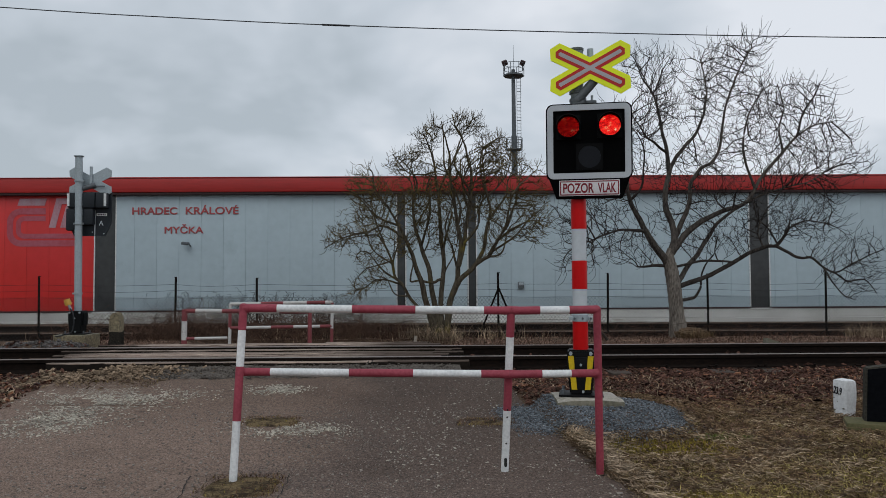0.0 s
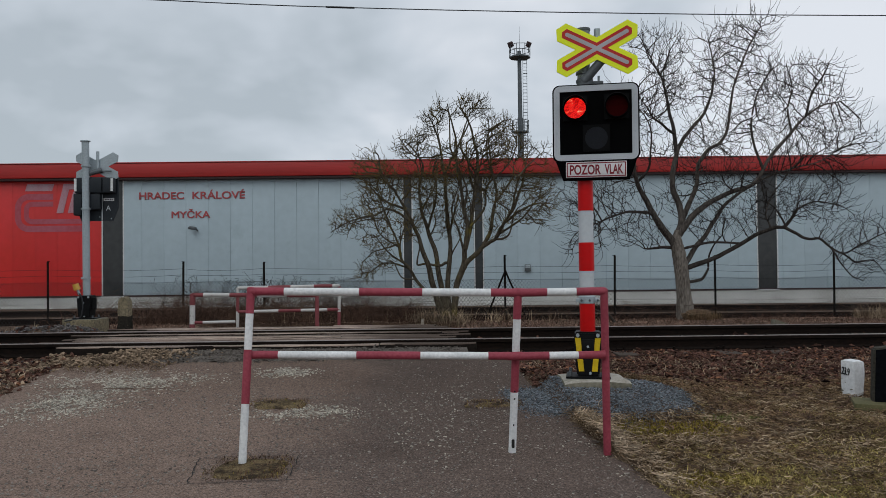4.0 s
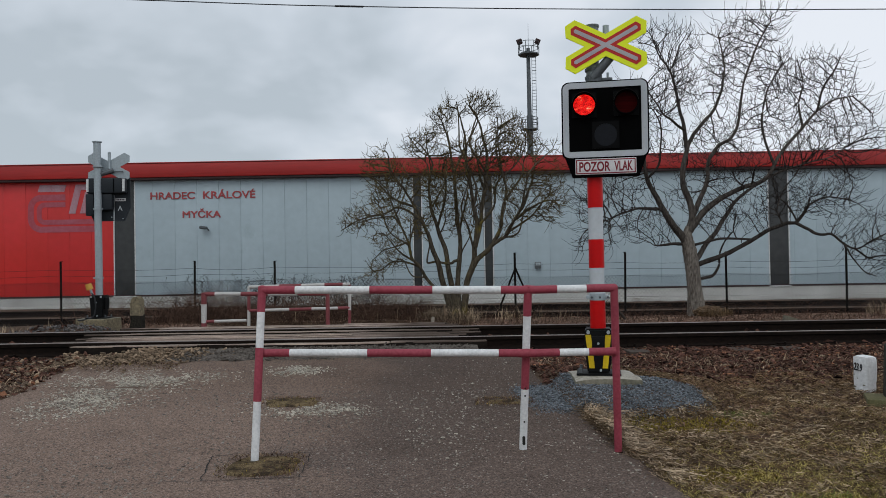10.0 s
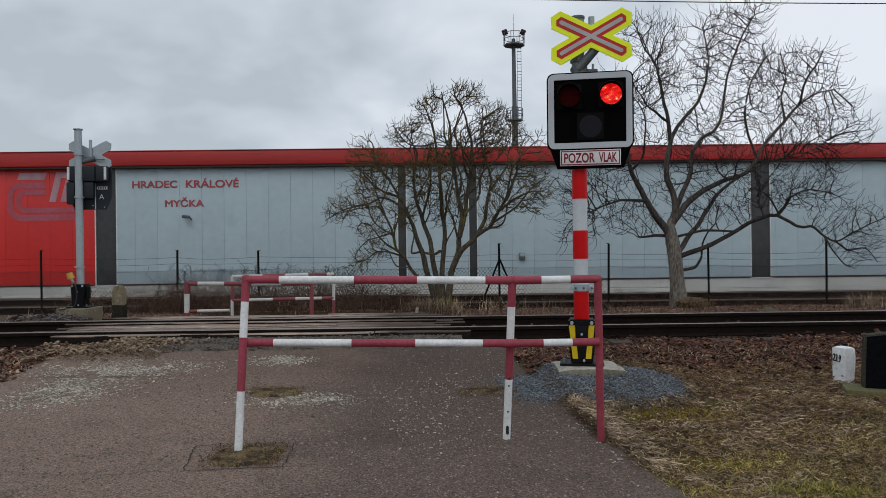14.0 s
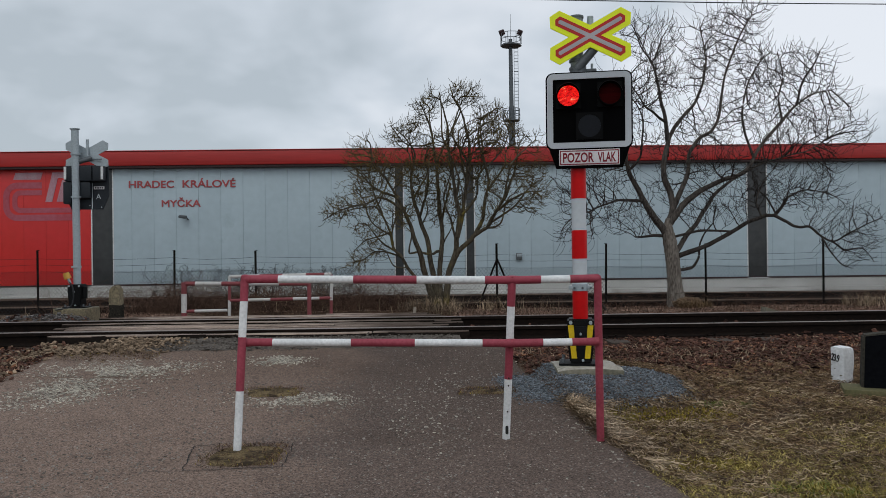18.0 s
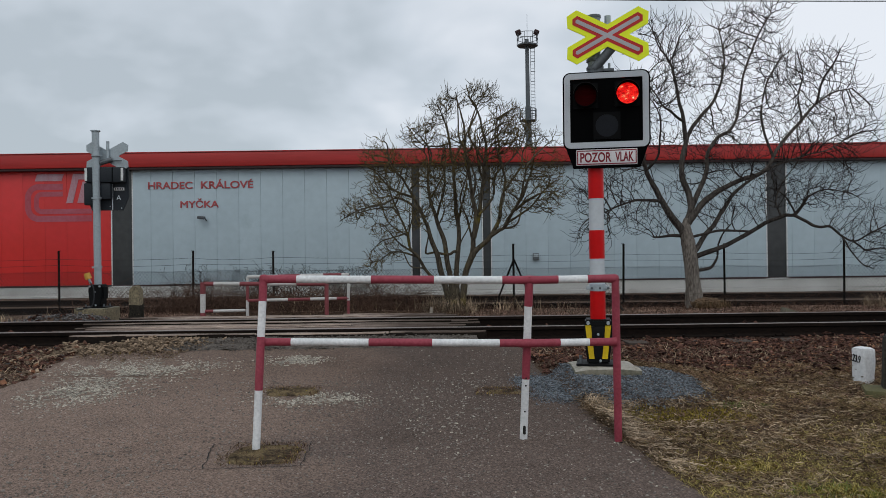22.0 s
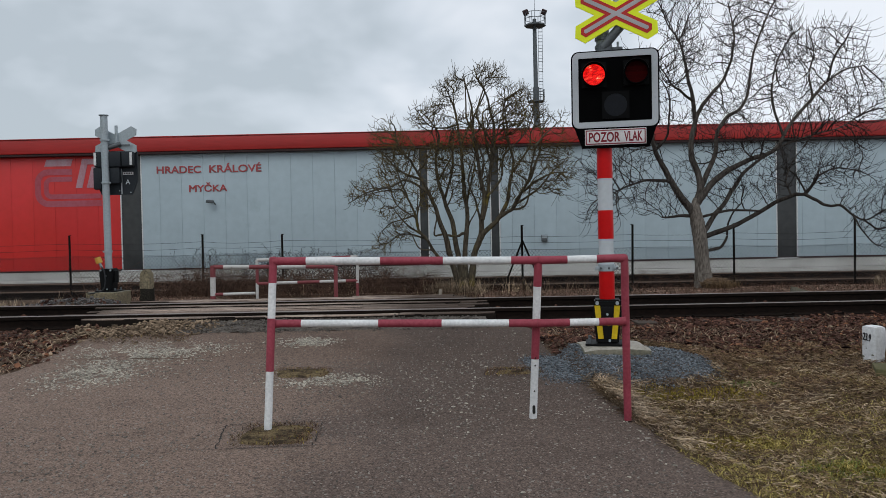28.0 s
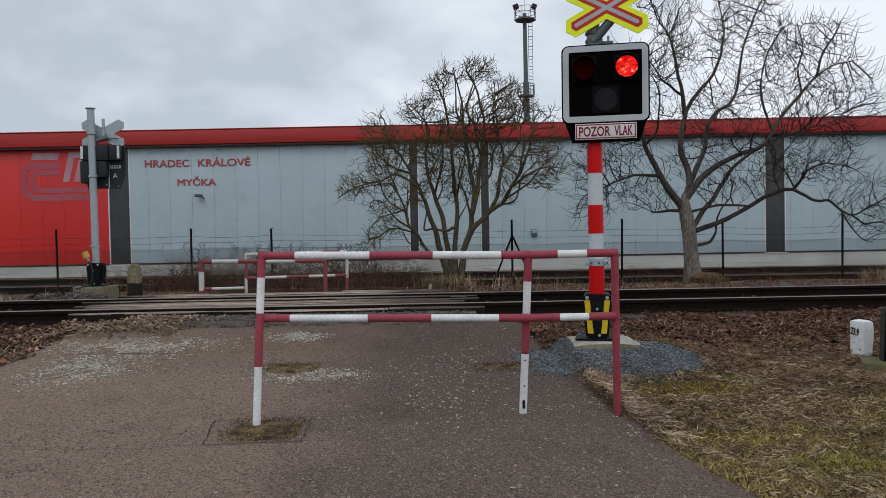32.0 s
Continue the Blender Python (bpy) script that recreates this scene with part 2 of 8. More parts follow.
M["sig_red"] = material("sig_red", (0.56, 0.002, 0.003), 0.4, spec=0.2, scale=3, fine=30, dark=(0.46, 0.0015, 0.002), amount=0.25, bump=0.02)
M["sig_white"] = material("sig_white", (0.52, 0.56, 0.59), 0.35, scale=3, fine=30, dark=(0.45, 0.49, 0.52), amount=0.25, bump=0.02)
M["frame_white"] = material("frame_white", (0.44, 0.47, 0.50), 0.35, scale=3, fine=200, dark=(0.38, 0.41, 0.44), amount=0.35, bump=0.02)
M["sig_black"] = material("sig_black", (0.002, 0.0022, 0.0025), 0.8, spec=0.03, scale=5, fine=60, bump=0.05)
M["tile_black"] = material("tile_black", (0.0035, 0.0038, 0.0042), 0.6, spec=0.06, scale=5, fine=60, bump=0.05)
M["plastic_black"] = material("plastic_black", (0.005, 0.0055, 0.006), 0.5, spec=0.14, scale=5, fine=60, bump=0.1)
M["housing"] = material("housing", (0.022, 0.027, 0.033), 0.5, spec=0.2, scale=5, fine=60, bump=0.1)
M["yellow_fluor"] = material("yellow_fluor", (0.84, 0.96, 0.006), 0.4, scale=3, fine=200, dark=(0.78, 0.9, 0.006), amount=0.3, bump=0.02)
M["cross_red"] = material("cross_red", (0.50, 0.010, 0.006), 0.4, scale=3, fine=200, amount=0.25, dark=(0.43, 0.009, 0.005), bump=0.02)
M["cross_white"] = material("cross_white", (0.46, 0.44, 0.46), 0.4, scale=3, fine=200, amount=0.3, bump=0.02)
M["yellow"] = material("yellow", (0.72, 0.50, 0.008), 0.4, scale=6, fine=60, amount=0.25, bump=0.03)
M["plate_white"] = material("plate_white", (0.70, 0.68, 0.69), 0.4, scale=3, fine=60, amount=0.2, bump=0.02)
M["plate_red"] = material("plate_red", (0.20, 0.003, 0.014), 0.5, scale=3, fine=60, amount=0.2, bump=0.02)
M["amber"] = material("amber", (0.62, 0.36, 0.06), 0.4, scale=6, fine=60, amount=0.3, bump=0.02)
M["lens_off"] = material("lens_off", (0.040, 0.0010, 0.0014), 0.5, spec=0.02, scale=24, fine=90, dark=(0.010, 0.0005, 0.0008), bump=0.4, bump_scale=60)
M["lens_clear"] = material("lens_clear", (0.006, 0.0075, 0.011), 0.3, spec=0.15, scale=20, fine=90, bump=0.25, bump_scale=50)
M["fence_iron"] = material("fence_iron", (0.009, 0.008, 0.0075), 0.85, spec=0.1, scale=5, fine=40, light=(0.02, 0.015, 0.012), bump=0.1)
M["fence_wire"] = material("fence_wire", (0.035, 0.036, 0.037), 0.8, 0.0, 0.15, scale=5, fine=40, bump=0)
M["cable"] = material("cable", (0.02, 0.022, 0.025), 0.7, scale=5, fine=40, bump=0)
M["bark_lichen"] = material("bark_lichen", (0.060, 0.047, 0.031), 0.95, spec=0.08, dark=(0.035, 0.029, 0.022), light=(0.19, 0.165, 0.12), scale=4, fine=26, stretch=(1, 1, 0.35), bump=0.8, bump_scale=40, bump_dist=0.012, stain=(0.15, 0.12, 0.03), stain_scale=5, stain_at=0.56)
M["bark_grey"] = material("bark_grey", (0.18, 0.158, 0.135), 0.95, spec=0.08, dark=(0.06, 0.05, 0.042), light=(0.37, 0.335, 0.295), scale=5, fine=34, amount=0.5, stretch=(1, 1, 0.3), bump=1.0, bump_scale=40, bump_dist=0.015)
M["twig_grey"] = material("twig_grey", (0.043, 0.037, 0.035), 0.95, spec=0.05, dark=(0.016, 0.014, 0.013), scale=2.5, fine=20, bump=0, per_piece=0.45)
M["brush"] = material("brush", (0.115, 0.070, 0.050), 0.95, spec=0.05, dark=(0.04, 0.026, 0.02), scale=2.5, fine=20, bump=0, per_piece=0.6)
M["straw"] = material("straw", (0.475, 0.355, 0.22), 0.95, spec=0.1, dark=(0.13, 0.088, 0.06), light=(0.62, 0.50, 0.36), scale=1.2, fine=18, bump=0, per_piece=0.7)
M["straw_dark"] = material("straw_dark", (0.125, 0.068, 0.045), 0.95, spec=0.08, dark=(0.03, 0.018, 0.014), scale=1.2, fine=18, bump=0, per_piece=0.65)
M["grass"] = material("grass", (0.60, 0.485, 0.155), 0.9, spec=0.1, dark=(0.17, 0.14, 0.045), light=(0.52, 0.42, 0.15), scale=0.9, fine=18, bump=0, per_piece=0.6)
M["leaf_litter"] = material("leaf_litter", (0.26, 0.168, 0.124), 0.95, spec=0.08, dark=(0.105, 0.060, 0.043), scale=1.2, fine=18, bump=0, per_piece=0.65)
M["moss"] = material("moss", (0.22, 0.155, 0.080), 0.98, spec=0.05, dark=(0.06, 0.042, 0.026), light=(0.40, 0.31, 0.17), scale=12, fine=70, amount=0.55, bump=0.9, bump_scale=110, bump_dist=0.02, stain=(0.05, 0.037, 0.026), stain_scale=7, stain_at=0.47)
M["stone_rust"] = material("stone_rust", (0.090, 0.043, 0.031), 0.95, spec=0.08, dark=(0.028, 0.014, 0.011), light=(0.20, 0.11, 0.085), scale=9, fine=70, amount=0.4, bump=0.5, bump_scale=50, bump_dist=0.008, per_piece=0.85)
M["stone_tan"] = material("stone_tan", (0.22, 0.160, 0.108), 0.95, spec=0.1, dark=(0.11, 0.075, 0.05), light=(0.40, 0.31, 0.22), scale=6, fine=60, amount=0.4, bump=0.4, bump_scale=50, bump_dist=0.006, per_piece=0.65)
M["gravel_blue"] = material("gravel_blue", (0.15, 0.17, 0.19), 0.9, spec=0.15, dark=(0.075, 0.088, 0.10), light=(0.29, 0.31, 0.33), scale=6, fine=60, amount=0.4, bump=0.2, per_piece=0.6)
M["fleck"] = material("fleck", (0.45, 0.42, 0.35), 0.9, scale=8, fine=60, dark=(0.20, 0.18, 0.15), bump=0.2, per_piece=0.55)
M["bitumen"] = material("bitumen", (0.115, 0.099, 0.088), 0.95, spec=0.08, dark=(0.03, 0.025, 0.022), light=(0.25, 0.22, 0.19), scale=7, fine=42, amount=0.65, bump=1.0, bump_scale=45, bump_dist=0.025)
M["near_black"] = material("near_black", (0.020, 0.016, 0.013), 0.95, spec=0.05, dark=(0.010, 0.008, 0.007), scale=4, fine=30, bump=0.5, bump_scale=30)
M["root"] = material("root", (0.18, 0.122, 0.08), 0.95, spec=0.08, dark=(0.07, 0.052, 0.034), scale=7, fine=40, bump=1.0, bump_scale=30, bump_dist=0.02)
M["dark_concrete"] = material("dark_concrete", (0.055, 0.052, 0.043), 0.95, spec=0.08, dark=(0.022, 0.021, 0.018), light=(0.12, 0.11, 0.09), scale=6, fine=40, bump=0.5, bump_scale=40, bump_dist=0.006)
M["bark_dark"] = material("bark_dark", (0.052, 0.045, 0.041), 0.95, spec=0.05, dark=(0.020, 0.017, 0.015), light=(0.11, 0.096, 0.085), scale=4, fine=26, stretch=(1, 1, 0.35), bump=0.8, bump_scale=40, bump_dist=0.012)
M["bark_mid"] = material("bark_mid", (0.088, 0.077, 0.068), 0.95, spec=0.05, dark=(0.024, 0.020, 0.018), light=(0.19, 0.17, 0.15), scale=3, fine=26, amount=0.5, stretch=(1, 1, 0.35), bump=0.8, bump_scale=40, bump_dist=0.012)
M["moss_green"] = material("moss_green", (0.28, 0.215, 0.038), 0.95, spec=0.05, dark=(0.12, 0.092, 0.024), light=(0.42, 0.325, 0.055), scale=2.5, fine=25, bump=0, per_piece=0.6)
M["galv_mid"] = material("galv_mid", (0.21, 0.235, 0.25), 0.55, 0.35, 0.4, dark=(0.14, 0.16, 0.17), scale=6, fine=45, bump=0.1)
M["old_rail"] = material("old_rail", (0.030, 0.021, 0.017), 0.95, spec=0.06, dark=(0.012, 0.009, 0.008), scale=3, fine=40, bump=0.3, bump_scale=50)
M["old_rail_top"] = material("old_rail_top", (0.20, 0.145, 0.115), 0.8, spec=0.2, dark=(0.13, 0.085, 0.06), scale=3, fine=40, bump=0.1)
M["dark_paint"] = material("dark_paint", (0.014, 0.013, 0.012), 0.95, spec=0.05, light=(0.07, 0.062, 0.048), scale=7, fine=45, amount=0.5, bump=0.4, bump_scale=40, stain=(0.06, 0.053, 0.04), stain_scale=9, stain_at=0.6)
M["leaf_pale"] = material("leaf_pale", (0.31, 0.225, 0.165), 0.95, spec=0.08, dark=(0.15, 0.10, 0.075), scale=1.2, fine=18, bump=0, per_piece=0.6)
M["stone_orange"] = material("stone_orange", (0.26, 0.115, 0.060), 0.95, spec=0.08, dark=(0.12, 0.05, 0.03), light=(0.34, 0.19, 0.12), scale=9, fine=70, amount=0.4, bump=0.5, bump_scale=50, bump_dist=0.008, per_piece=0.6)
M["twig_olive"] = material("twig_olive", (0.085, 0.063, 0.031), 0.95, spec=0.05, dark=(0.036, 0.029, 0.025), light=(0.21, 0.16, 0.045), scale=1.2, fine=10, amount=0.5, bump=0, per_piece=0.45)
M["gravel_dull"] = material("gravel_dull", (0.215, 0.195, 0.182), 0.95, spec=0.08, dark=(0.045, 0.042, 0.042), light=(0.22, 0.21, 0.205), scale=8, fine=60, bump=0.3, per_piece=0.6)
M["bar_white_old"] = material("bar_white_old", (0.55, 0.545, 0.53), 0.7, dark=(0.40, 0.39, 0.375), scale=6, fine=55, amount=0.45, bump=0.2, bump_scale=90, stain=(0.20, 0.13, 0.105), stain_scale=11, stain_at=0.60)
M["bar_red_old"] = material("bar_red_old", (0.22, 0.042, 0.052), 0.7, dark=(0.15, 0.028, 0.035), light=(0.28, 0.09, 0.09), scale=6, fine=55, amount=0.5, bump=0.2, bump_scale=90, stain=(0.12, 0.045, 0.035), stain_scale=11, stain_at=0.60)
M["grass_green"] = material("grass_green", (0.20, 0.24, 0.07), 0.9, spec=0.1, dark=(0.05, 0.07, 0.02), scale=0.9, fine=18, bump=0, per_piece=0.6)
M["grit"] = material("grit", (0.23, 0.205, 0.18), 0.9, scale=8, fine=60, dark=(0.12, 0.105, 0.09), bump=0.2, per_piece=0.6)
M["straw_mid"] = material("straw_mid", (0.245, 0.150, 0.085), 0.95, spec=0.08, dark=(0.075, 0.048, 0.03), light=(0.33, 0.245, 0.135), scale=1.0, fine=14, bump=0, per_piece=0.7)
M["pale_wood"] = material("pale_wood", (0.40, 0.36, 0.30), 0.9, spec=0.1, dark=(0.20, 0.17, 0.14), scale=3, fine=30, stretch=(0.4, 4, 4), bump=0.4)
M["crack"] = material("crack", (0.02, 0.019, 0.018), 0.95, scale=8, fine=60, bump=0)


def lamp_material(name, cx, cz, hot, size):
    """A lit red lens round (cx, cz): deep red light, streaks of its prisms, and the lamp's own bright spot at hot."""
    m = bpy.data.materials.new(name)
    m.use_nodes = True
    n, l = links_of(m)
    b = n["Principled BSDF"]
    tc, mp, nz, rp = n.new("ShaderNodeTexCoord"), n.new("ShaderNodeMapping"), n.new("ShaderNodeTexNoise"), n.new("ShaderNodeValToRGB")
    turn = n.new("ShaderNodeMapping")
    turn.inputs["Rotation"].default_value = (0, radians(16), 0)
    mp.inputs["Scale"].default_value = (22, 22, 58)
    nz.inputs["Scale"].default_value, nz.inputs["Detail"].default_value = 1.0, 2.0
    spot, gone = n.new("ShaderNodeVectorMath"), n.new("ShaderNodeMapRange")
    flat, squeeze, ad = n.new("ShaderNodeVectorMath"), n.new("ShaderNodeVectorMath"), n.new("ShaderNodeMath")
    flat.operation, flat.inputs[1].default_value = "SUBTRACT", (cx + hot[0], 0, cz + hot[1])
    squeeze.operation, squeeze.inputs[1].default_value = "MULTIPLY", (0.75, 0, 1.25)
    spot.operation = "LENGTH"
    gone.inputs["From Min"].default_value, gone.inputs["From Max"].default_value = 0.0, size
    gone.inputs["To Min"].default_value, gone.inputs["To Max"].default_value = 0.19, 0.0
    ad.operation = "ADD"
    l.new(tc.outputs["Object"], flat.inputs[0])
    l.new(flat.outputs[0], squeeze.inputs[0])
    l.new(squeeze.outputs[0], spot.inputs[0])
    l.new(spot.outputs["Value"], gone.inputs["Value"])
    l.new(tc.outputs["Object"], turn.inputs[0])
    l.new(turn.outputs[0], mp.inputs[0])
    l.new(mp.outputs[0], nz.inputs["Vector"])
    l.new(nz.outputs["Fac"], ad.inputs[0])
    l.new(gone.outputs["Result"], ad.inputs[1])
    rp.color_ramp.elements[0].position, rp.color_ramp.elements[0].color = 0.36, (0.50, 0.002, 0.002, 1)
    rp.color_ramp.elements[1].position, rp.color_ramp.elements[1].color = 0.80, (1.0, 0.82, 0.55, 1)
    for at, c in ((0.48, (0.88, 0.006, 0.005, 1)), (0.60, (1.0, 0.022, 0.012, 1)), (0.69, (1.0, 0.16, 0.07, 1))):
        e = rp.color_ramp.elements.new(at)
        e.color = c
    l.new(ad.outputs[0], rp.inputs[0])
    b.inputs["Base Color"].default_value = (0.3, 0.002, 0.002, 1)
    l.new(rp.outputs[0], b.inputs["Emission Color"])
    b.inputs["Emission Strength"].default_value = 1.1
    return m


def soil_ends(m, middle, half, soft, dirt):
    """Dirt on a deck's two ends, with a ragged border, over the wood's own colour."""
    n, l = links_of(m)
    b = n["Principled BSDF"]
    old = b.inputs["Base Color"].links[0].from_socket
    tc, sp, nz, off, ab, ad, rp, mx = (n.new("ShaderNodeTexCoord"), n.new("ShaderNodeSeparateXYZ"), n.new("ShaderNodeTexNoise"), n.new("ShaderNodeMath"), n.new("ShaderNodeMath"),
                                       n.new("ShaderNodeMath"), n.new("ShaderNodeMapRange"), n.new("ShaderNodeMixRGB"))
    nz.inputs["Scale"].default_value, nz.inputs["Detail"].default_value = 2.2, 6.0
    off.operation, off.inputs[1].default_value = "SUBTRACT", middle
    ab.operation = "ABSOLUTE"
    ad.operation, ad.inputs[1].default_value = "MULTIPLY_ADD", 1.6
    l.new(tc.outputs["Object"], sp.inputs[0])
    l.new(tc.outputs["Object"], nz.inputs["Vector"])
    l.new(sp.outputs["X"], off.inputs[0])
    l.new(off.outputs[0], ab.inputs[0])
    l.new(nz.outputs["Fac"], ad.inputs[0])
    l.new(ab.outputs[0], ad.inputs[2])
    rp.inputs["From Min"].default_value, rp.inputs["From Max"].default_value = half + 0.8 - soft, half + 0.8 + soft
    l.new(ad.outputs[0], rp.inputs["Value"])
    l.new(rp.outputs["Result"], mx.inputs[0])
    l.new(old, mx.inputs[1])
    mx.inputs[2].default_value = (*dirt, 1)
    l.new(mx.outputs[0], b.inputs["Base Color"])


soil_ends(M["plank"], -2.6, 1.75, 0.4, (0.11, 0.083, 0.068))


def asphalt_material():
    """Old worn asphalt: a grey-brown binder, pale chips at two sizes, damp dark and dusty light areas, faint tyre-worn lanes."""
    m = bpy.data.materials.new("asphalt")
    m.use_nodes = True
    n, l = links_of(m)
    b = n["Principled BSDF"]
    b.inputs["Roughness"].default_value, b.inputs["Specular IOR Level"].default_value = 0.88, 0.25
    tc = n.new("ShaderNodeTexCoord")

    def noise_of(scale, detail, lo, hi, c0, c1, rough=0.6):
        t, r = n.new("ShaderNodeTexNoise"), n.new("ShaderNodeValToRGB")
        t.inputs["Scale"].default_value, t.inputs["Detail"].default_value, t.inputs["Roughness"].default_value = scale, detail, rough
        l.new(tc.outputs["Object"], t.inputs["Vector"])
        l.new(t.outputs["Fac"], r.inputs[0])
        r.color_ramp.elements[0].position, r.color_ramp.elements[0].color = lo, (*c0, 1)
        r.color_ramp.elements[1].position, r.color_ramp.elements[1].color = hi, (*c1, 1)
        return t, r.outputs[0]

    def mix(a, c, fac, kind="MIX"):
        x = n.new("ShaderNodeMixRGB")
        x.blend_type = kind
        if isinstance(fac, float):
            x.inputs[0].default_value = fac
        else:
            l.new(fac, x.inputs[0])
        l.new(a, x.inputs[1])
        l.new(c, x.inputs[2])
        return x.outputs[0]

    _, large = noise_of(0.55, 5, 0.35, 0.65, (0.078, 0.056, 0.044), (0.126, 0.093, 0.073))
    grain_t, grain = noise_of(48, 6, 0.40, 0.62, (0.012, 0.0095, 0.008), (0.265, 0.205, 0.166), 0.85)
    cell, cellr = n.new("ShaderNodeTexVoronoi"), n.new("ShaderNodeValToRGB")
    cell.inputs["Scale"].default_value = 120
    l.new(tc.outputs["Object"], cell.inputs["Vector"])
    cs = n.new("ShaderNodeSeparateColor")
    l.new(cell.outputs["Color"], cs.inputs[0])
    l.new(cs.outputs[1], cellr.inputs[0])
    cellr.color_ramp.elements[0].color, cellr.color_ramp.elements[1].color = (0.010, 0.008, 0.007, 1), (0.235, 0.19, 0.158, 1)
    col = mix(mix(large, grain, 0.62), cellr.outputs[0], 0.52)
    # a dusty, paler stretch along the road's left side, with a ragged border
    sx, fx = n.new("ShaderNodeSeparateXYZ"), n.new("ShaderNodeMath")
    l.new(tc.outputs["Object"], sx.inputs[0])
    wob, _ = noise_of(0.9, 6, 0, 1, (0, 0, 0), (1, 1, 1))
    fx.operation, fx.inputs[1].default_value = "MULTIPLY_ADD", -0.42
    l.new(sx.outputs["X"], fx.inputs[0])
    l.new(wob.outputs["Fac"], fx.inputs[2])
    dr = n.new("ShaderNodeValToRGB")
    dr.color_ramp.elements[0].position, dr.color_ramp.elements[1].position = 0.74, 1.08
    l.new(fx.outputs[0], dr.inputs[0])
    dust = n.new("ShaderNodeRGB")
    dust.outputs[0].default_value = (1.56, 1.52, 1.46, 1)
    col = mix(col, dust.outputs[0], dr.outputs[0], "MULTIPLY")
    v, vr = n.new("ShaderNodeTexVoronoi"), n.new("ShaderNodeValToRGB")
    v.inputs["Scale"].default_value = 48
    vr.color_ramp.elements[0].position, vr.color_ramp.elements[1].position = 0.16, 0.32
    vr.color_ramp.elements[0].color, vr.color_ramp.elements[1].color = (1, 1, 1, 1), (0, 0, 0, 1)
    l.new(tc.outputs["Object"], v.inputs["Vector"])
    l.new(v.outputs["Distance"], vr.inputs[0])
    sp = n.new("ShaderNodeSeparateColor")
    l.new(v.outputs["Color"], sp.inputs[0])
    gt = n.new("ShaderNodeMath")
    gt.operation, gt.inputs[1].default_value = "GREATER_THAN", 0.66
    l.new(sp.outputs[0], gt.inputs[0])
    mul = n.new("ShaderNodeMath")
    mul.operation = "MULTIPLY"
    l.new(gt.outputs[0], mul.inputs[0])
    l.new(vr.outputs[0], mul.inputs[1])
    chip = n.new("ShaderNodeRGB")
    chip.outputs[0].default_value = (0.29, 0.26, 0.225, 1)
    col = mix(col, chip.outputs[0], mul.outputs[0])
    # a darker, tarry stretch before the planks
    fy, ty = n.new("ShaderNodeMath"), n.new("ShaderNodeMath")
    fy.operation, fy.inputs[1].default_value = "MULTIPLY_ADD", 0.32
    l.new(sx.outputs["Y"], fy.inputs[0])
    l.new(wob.outputs["Fac"], fy.inputs[2])
    ty.operation, ty.inputs[1].default_value = "MULTIPLY_ADD", 0.20
    l.new(sx.outputs["X"], ty.inputs[0])
    l.new(fy.outputs[0], ty.inputs[2])
    yr = n.new("ShaderNodeValToRGB")
    yr.color_ramp.elements[0].position, yr.color_ramp.elements[1].position = 0.22, 0.60
    half = n.new("ShaderNodeMath")
    half.operation, half.inputs[1].default_value, half.inputs[2].default_value = "MULTIPLY_ADD", 0.5, -0.75
    l.new(ty.outputs[0], half.inputs[0])
    l.new(half.outputs[0], yr.inputs[0])
    tarry = n.new("ShaderNodeRGB")
    tarry.outputs[0].default_value = (0.66, 0.635, 0.61, 1)
    col = mix(col, tarry.outputs[0], yr.outputs[0], "MULTIPLY")
    _, damp = noise_of(1.3, 6, 0.52, 0.70, (1, 1, 1), (0.72, 0.71, 0.70))
    col = mix(col, damp, 0.8, "MULTIPLY")
    hue = n.new("ShaderNodeRGB")
    hue.outputs[0].default_value = (1.05, 0.964, 0.958, 1)
    col = mix(col, hue.outputs[0], 1.0, "MULTIPLY")
    l.new(col, b.inputs["Base Color"])
    bp = n.new("ShaderNodeBump")
    bp.inputs["Strength"].default_value, bp.inputs["Distance"].default_value = 0.9, 0.008
    l.new(grain_t.outputs["Fac"], bp.inputs["Height"])
    l.new(bp.outputs[0], b.inputs["Normal"])
    return m


M["asphalt"] = asphalt_material()


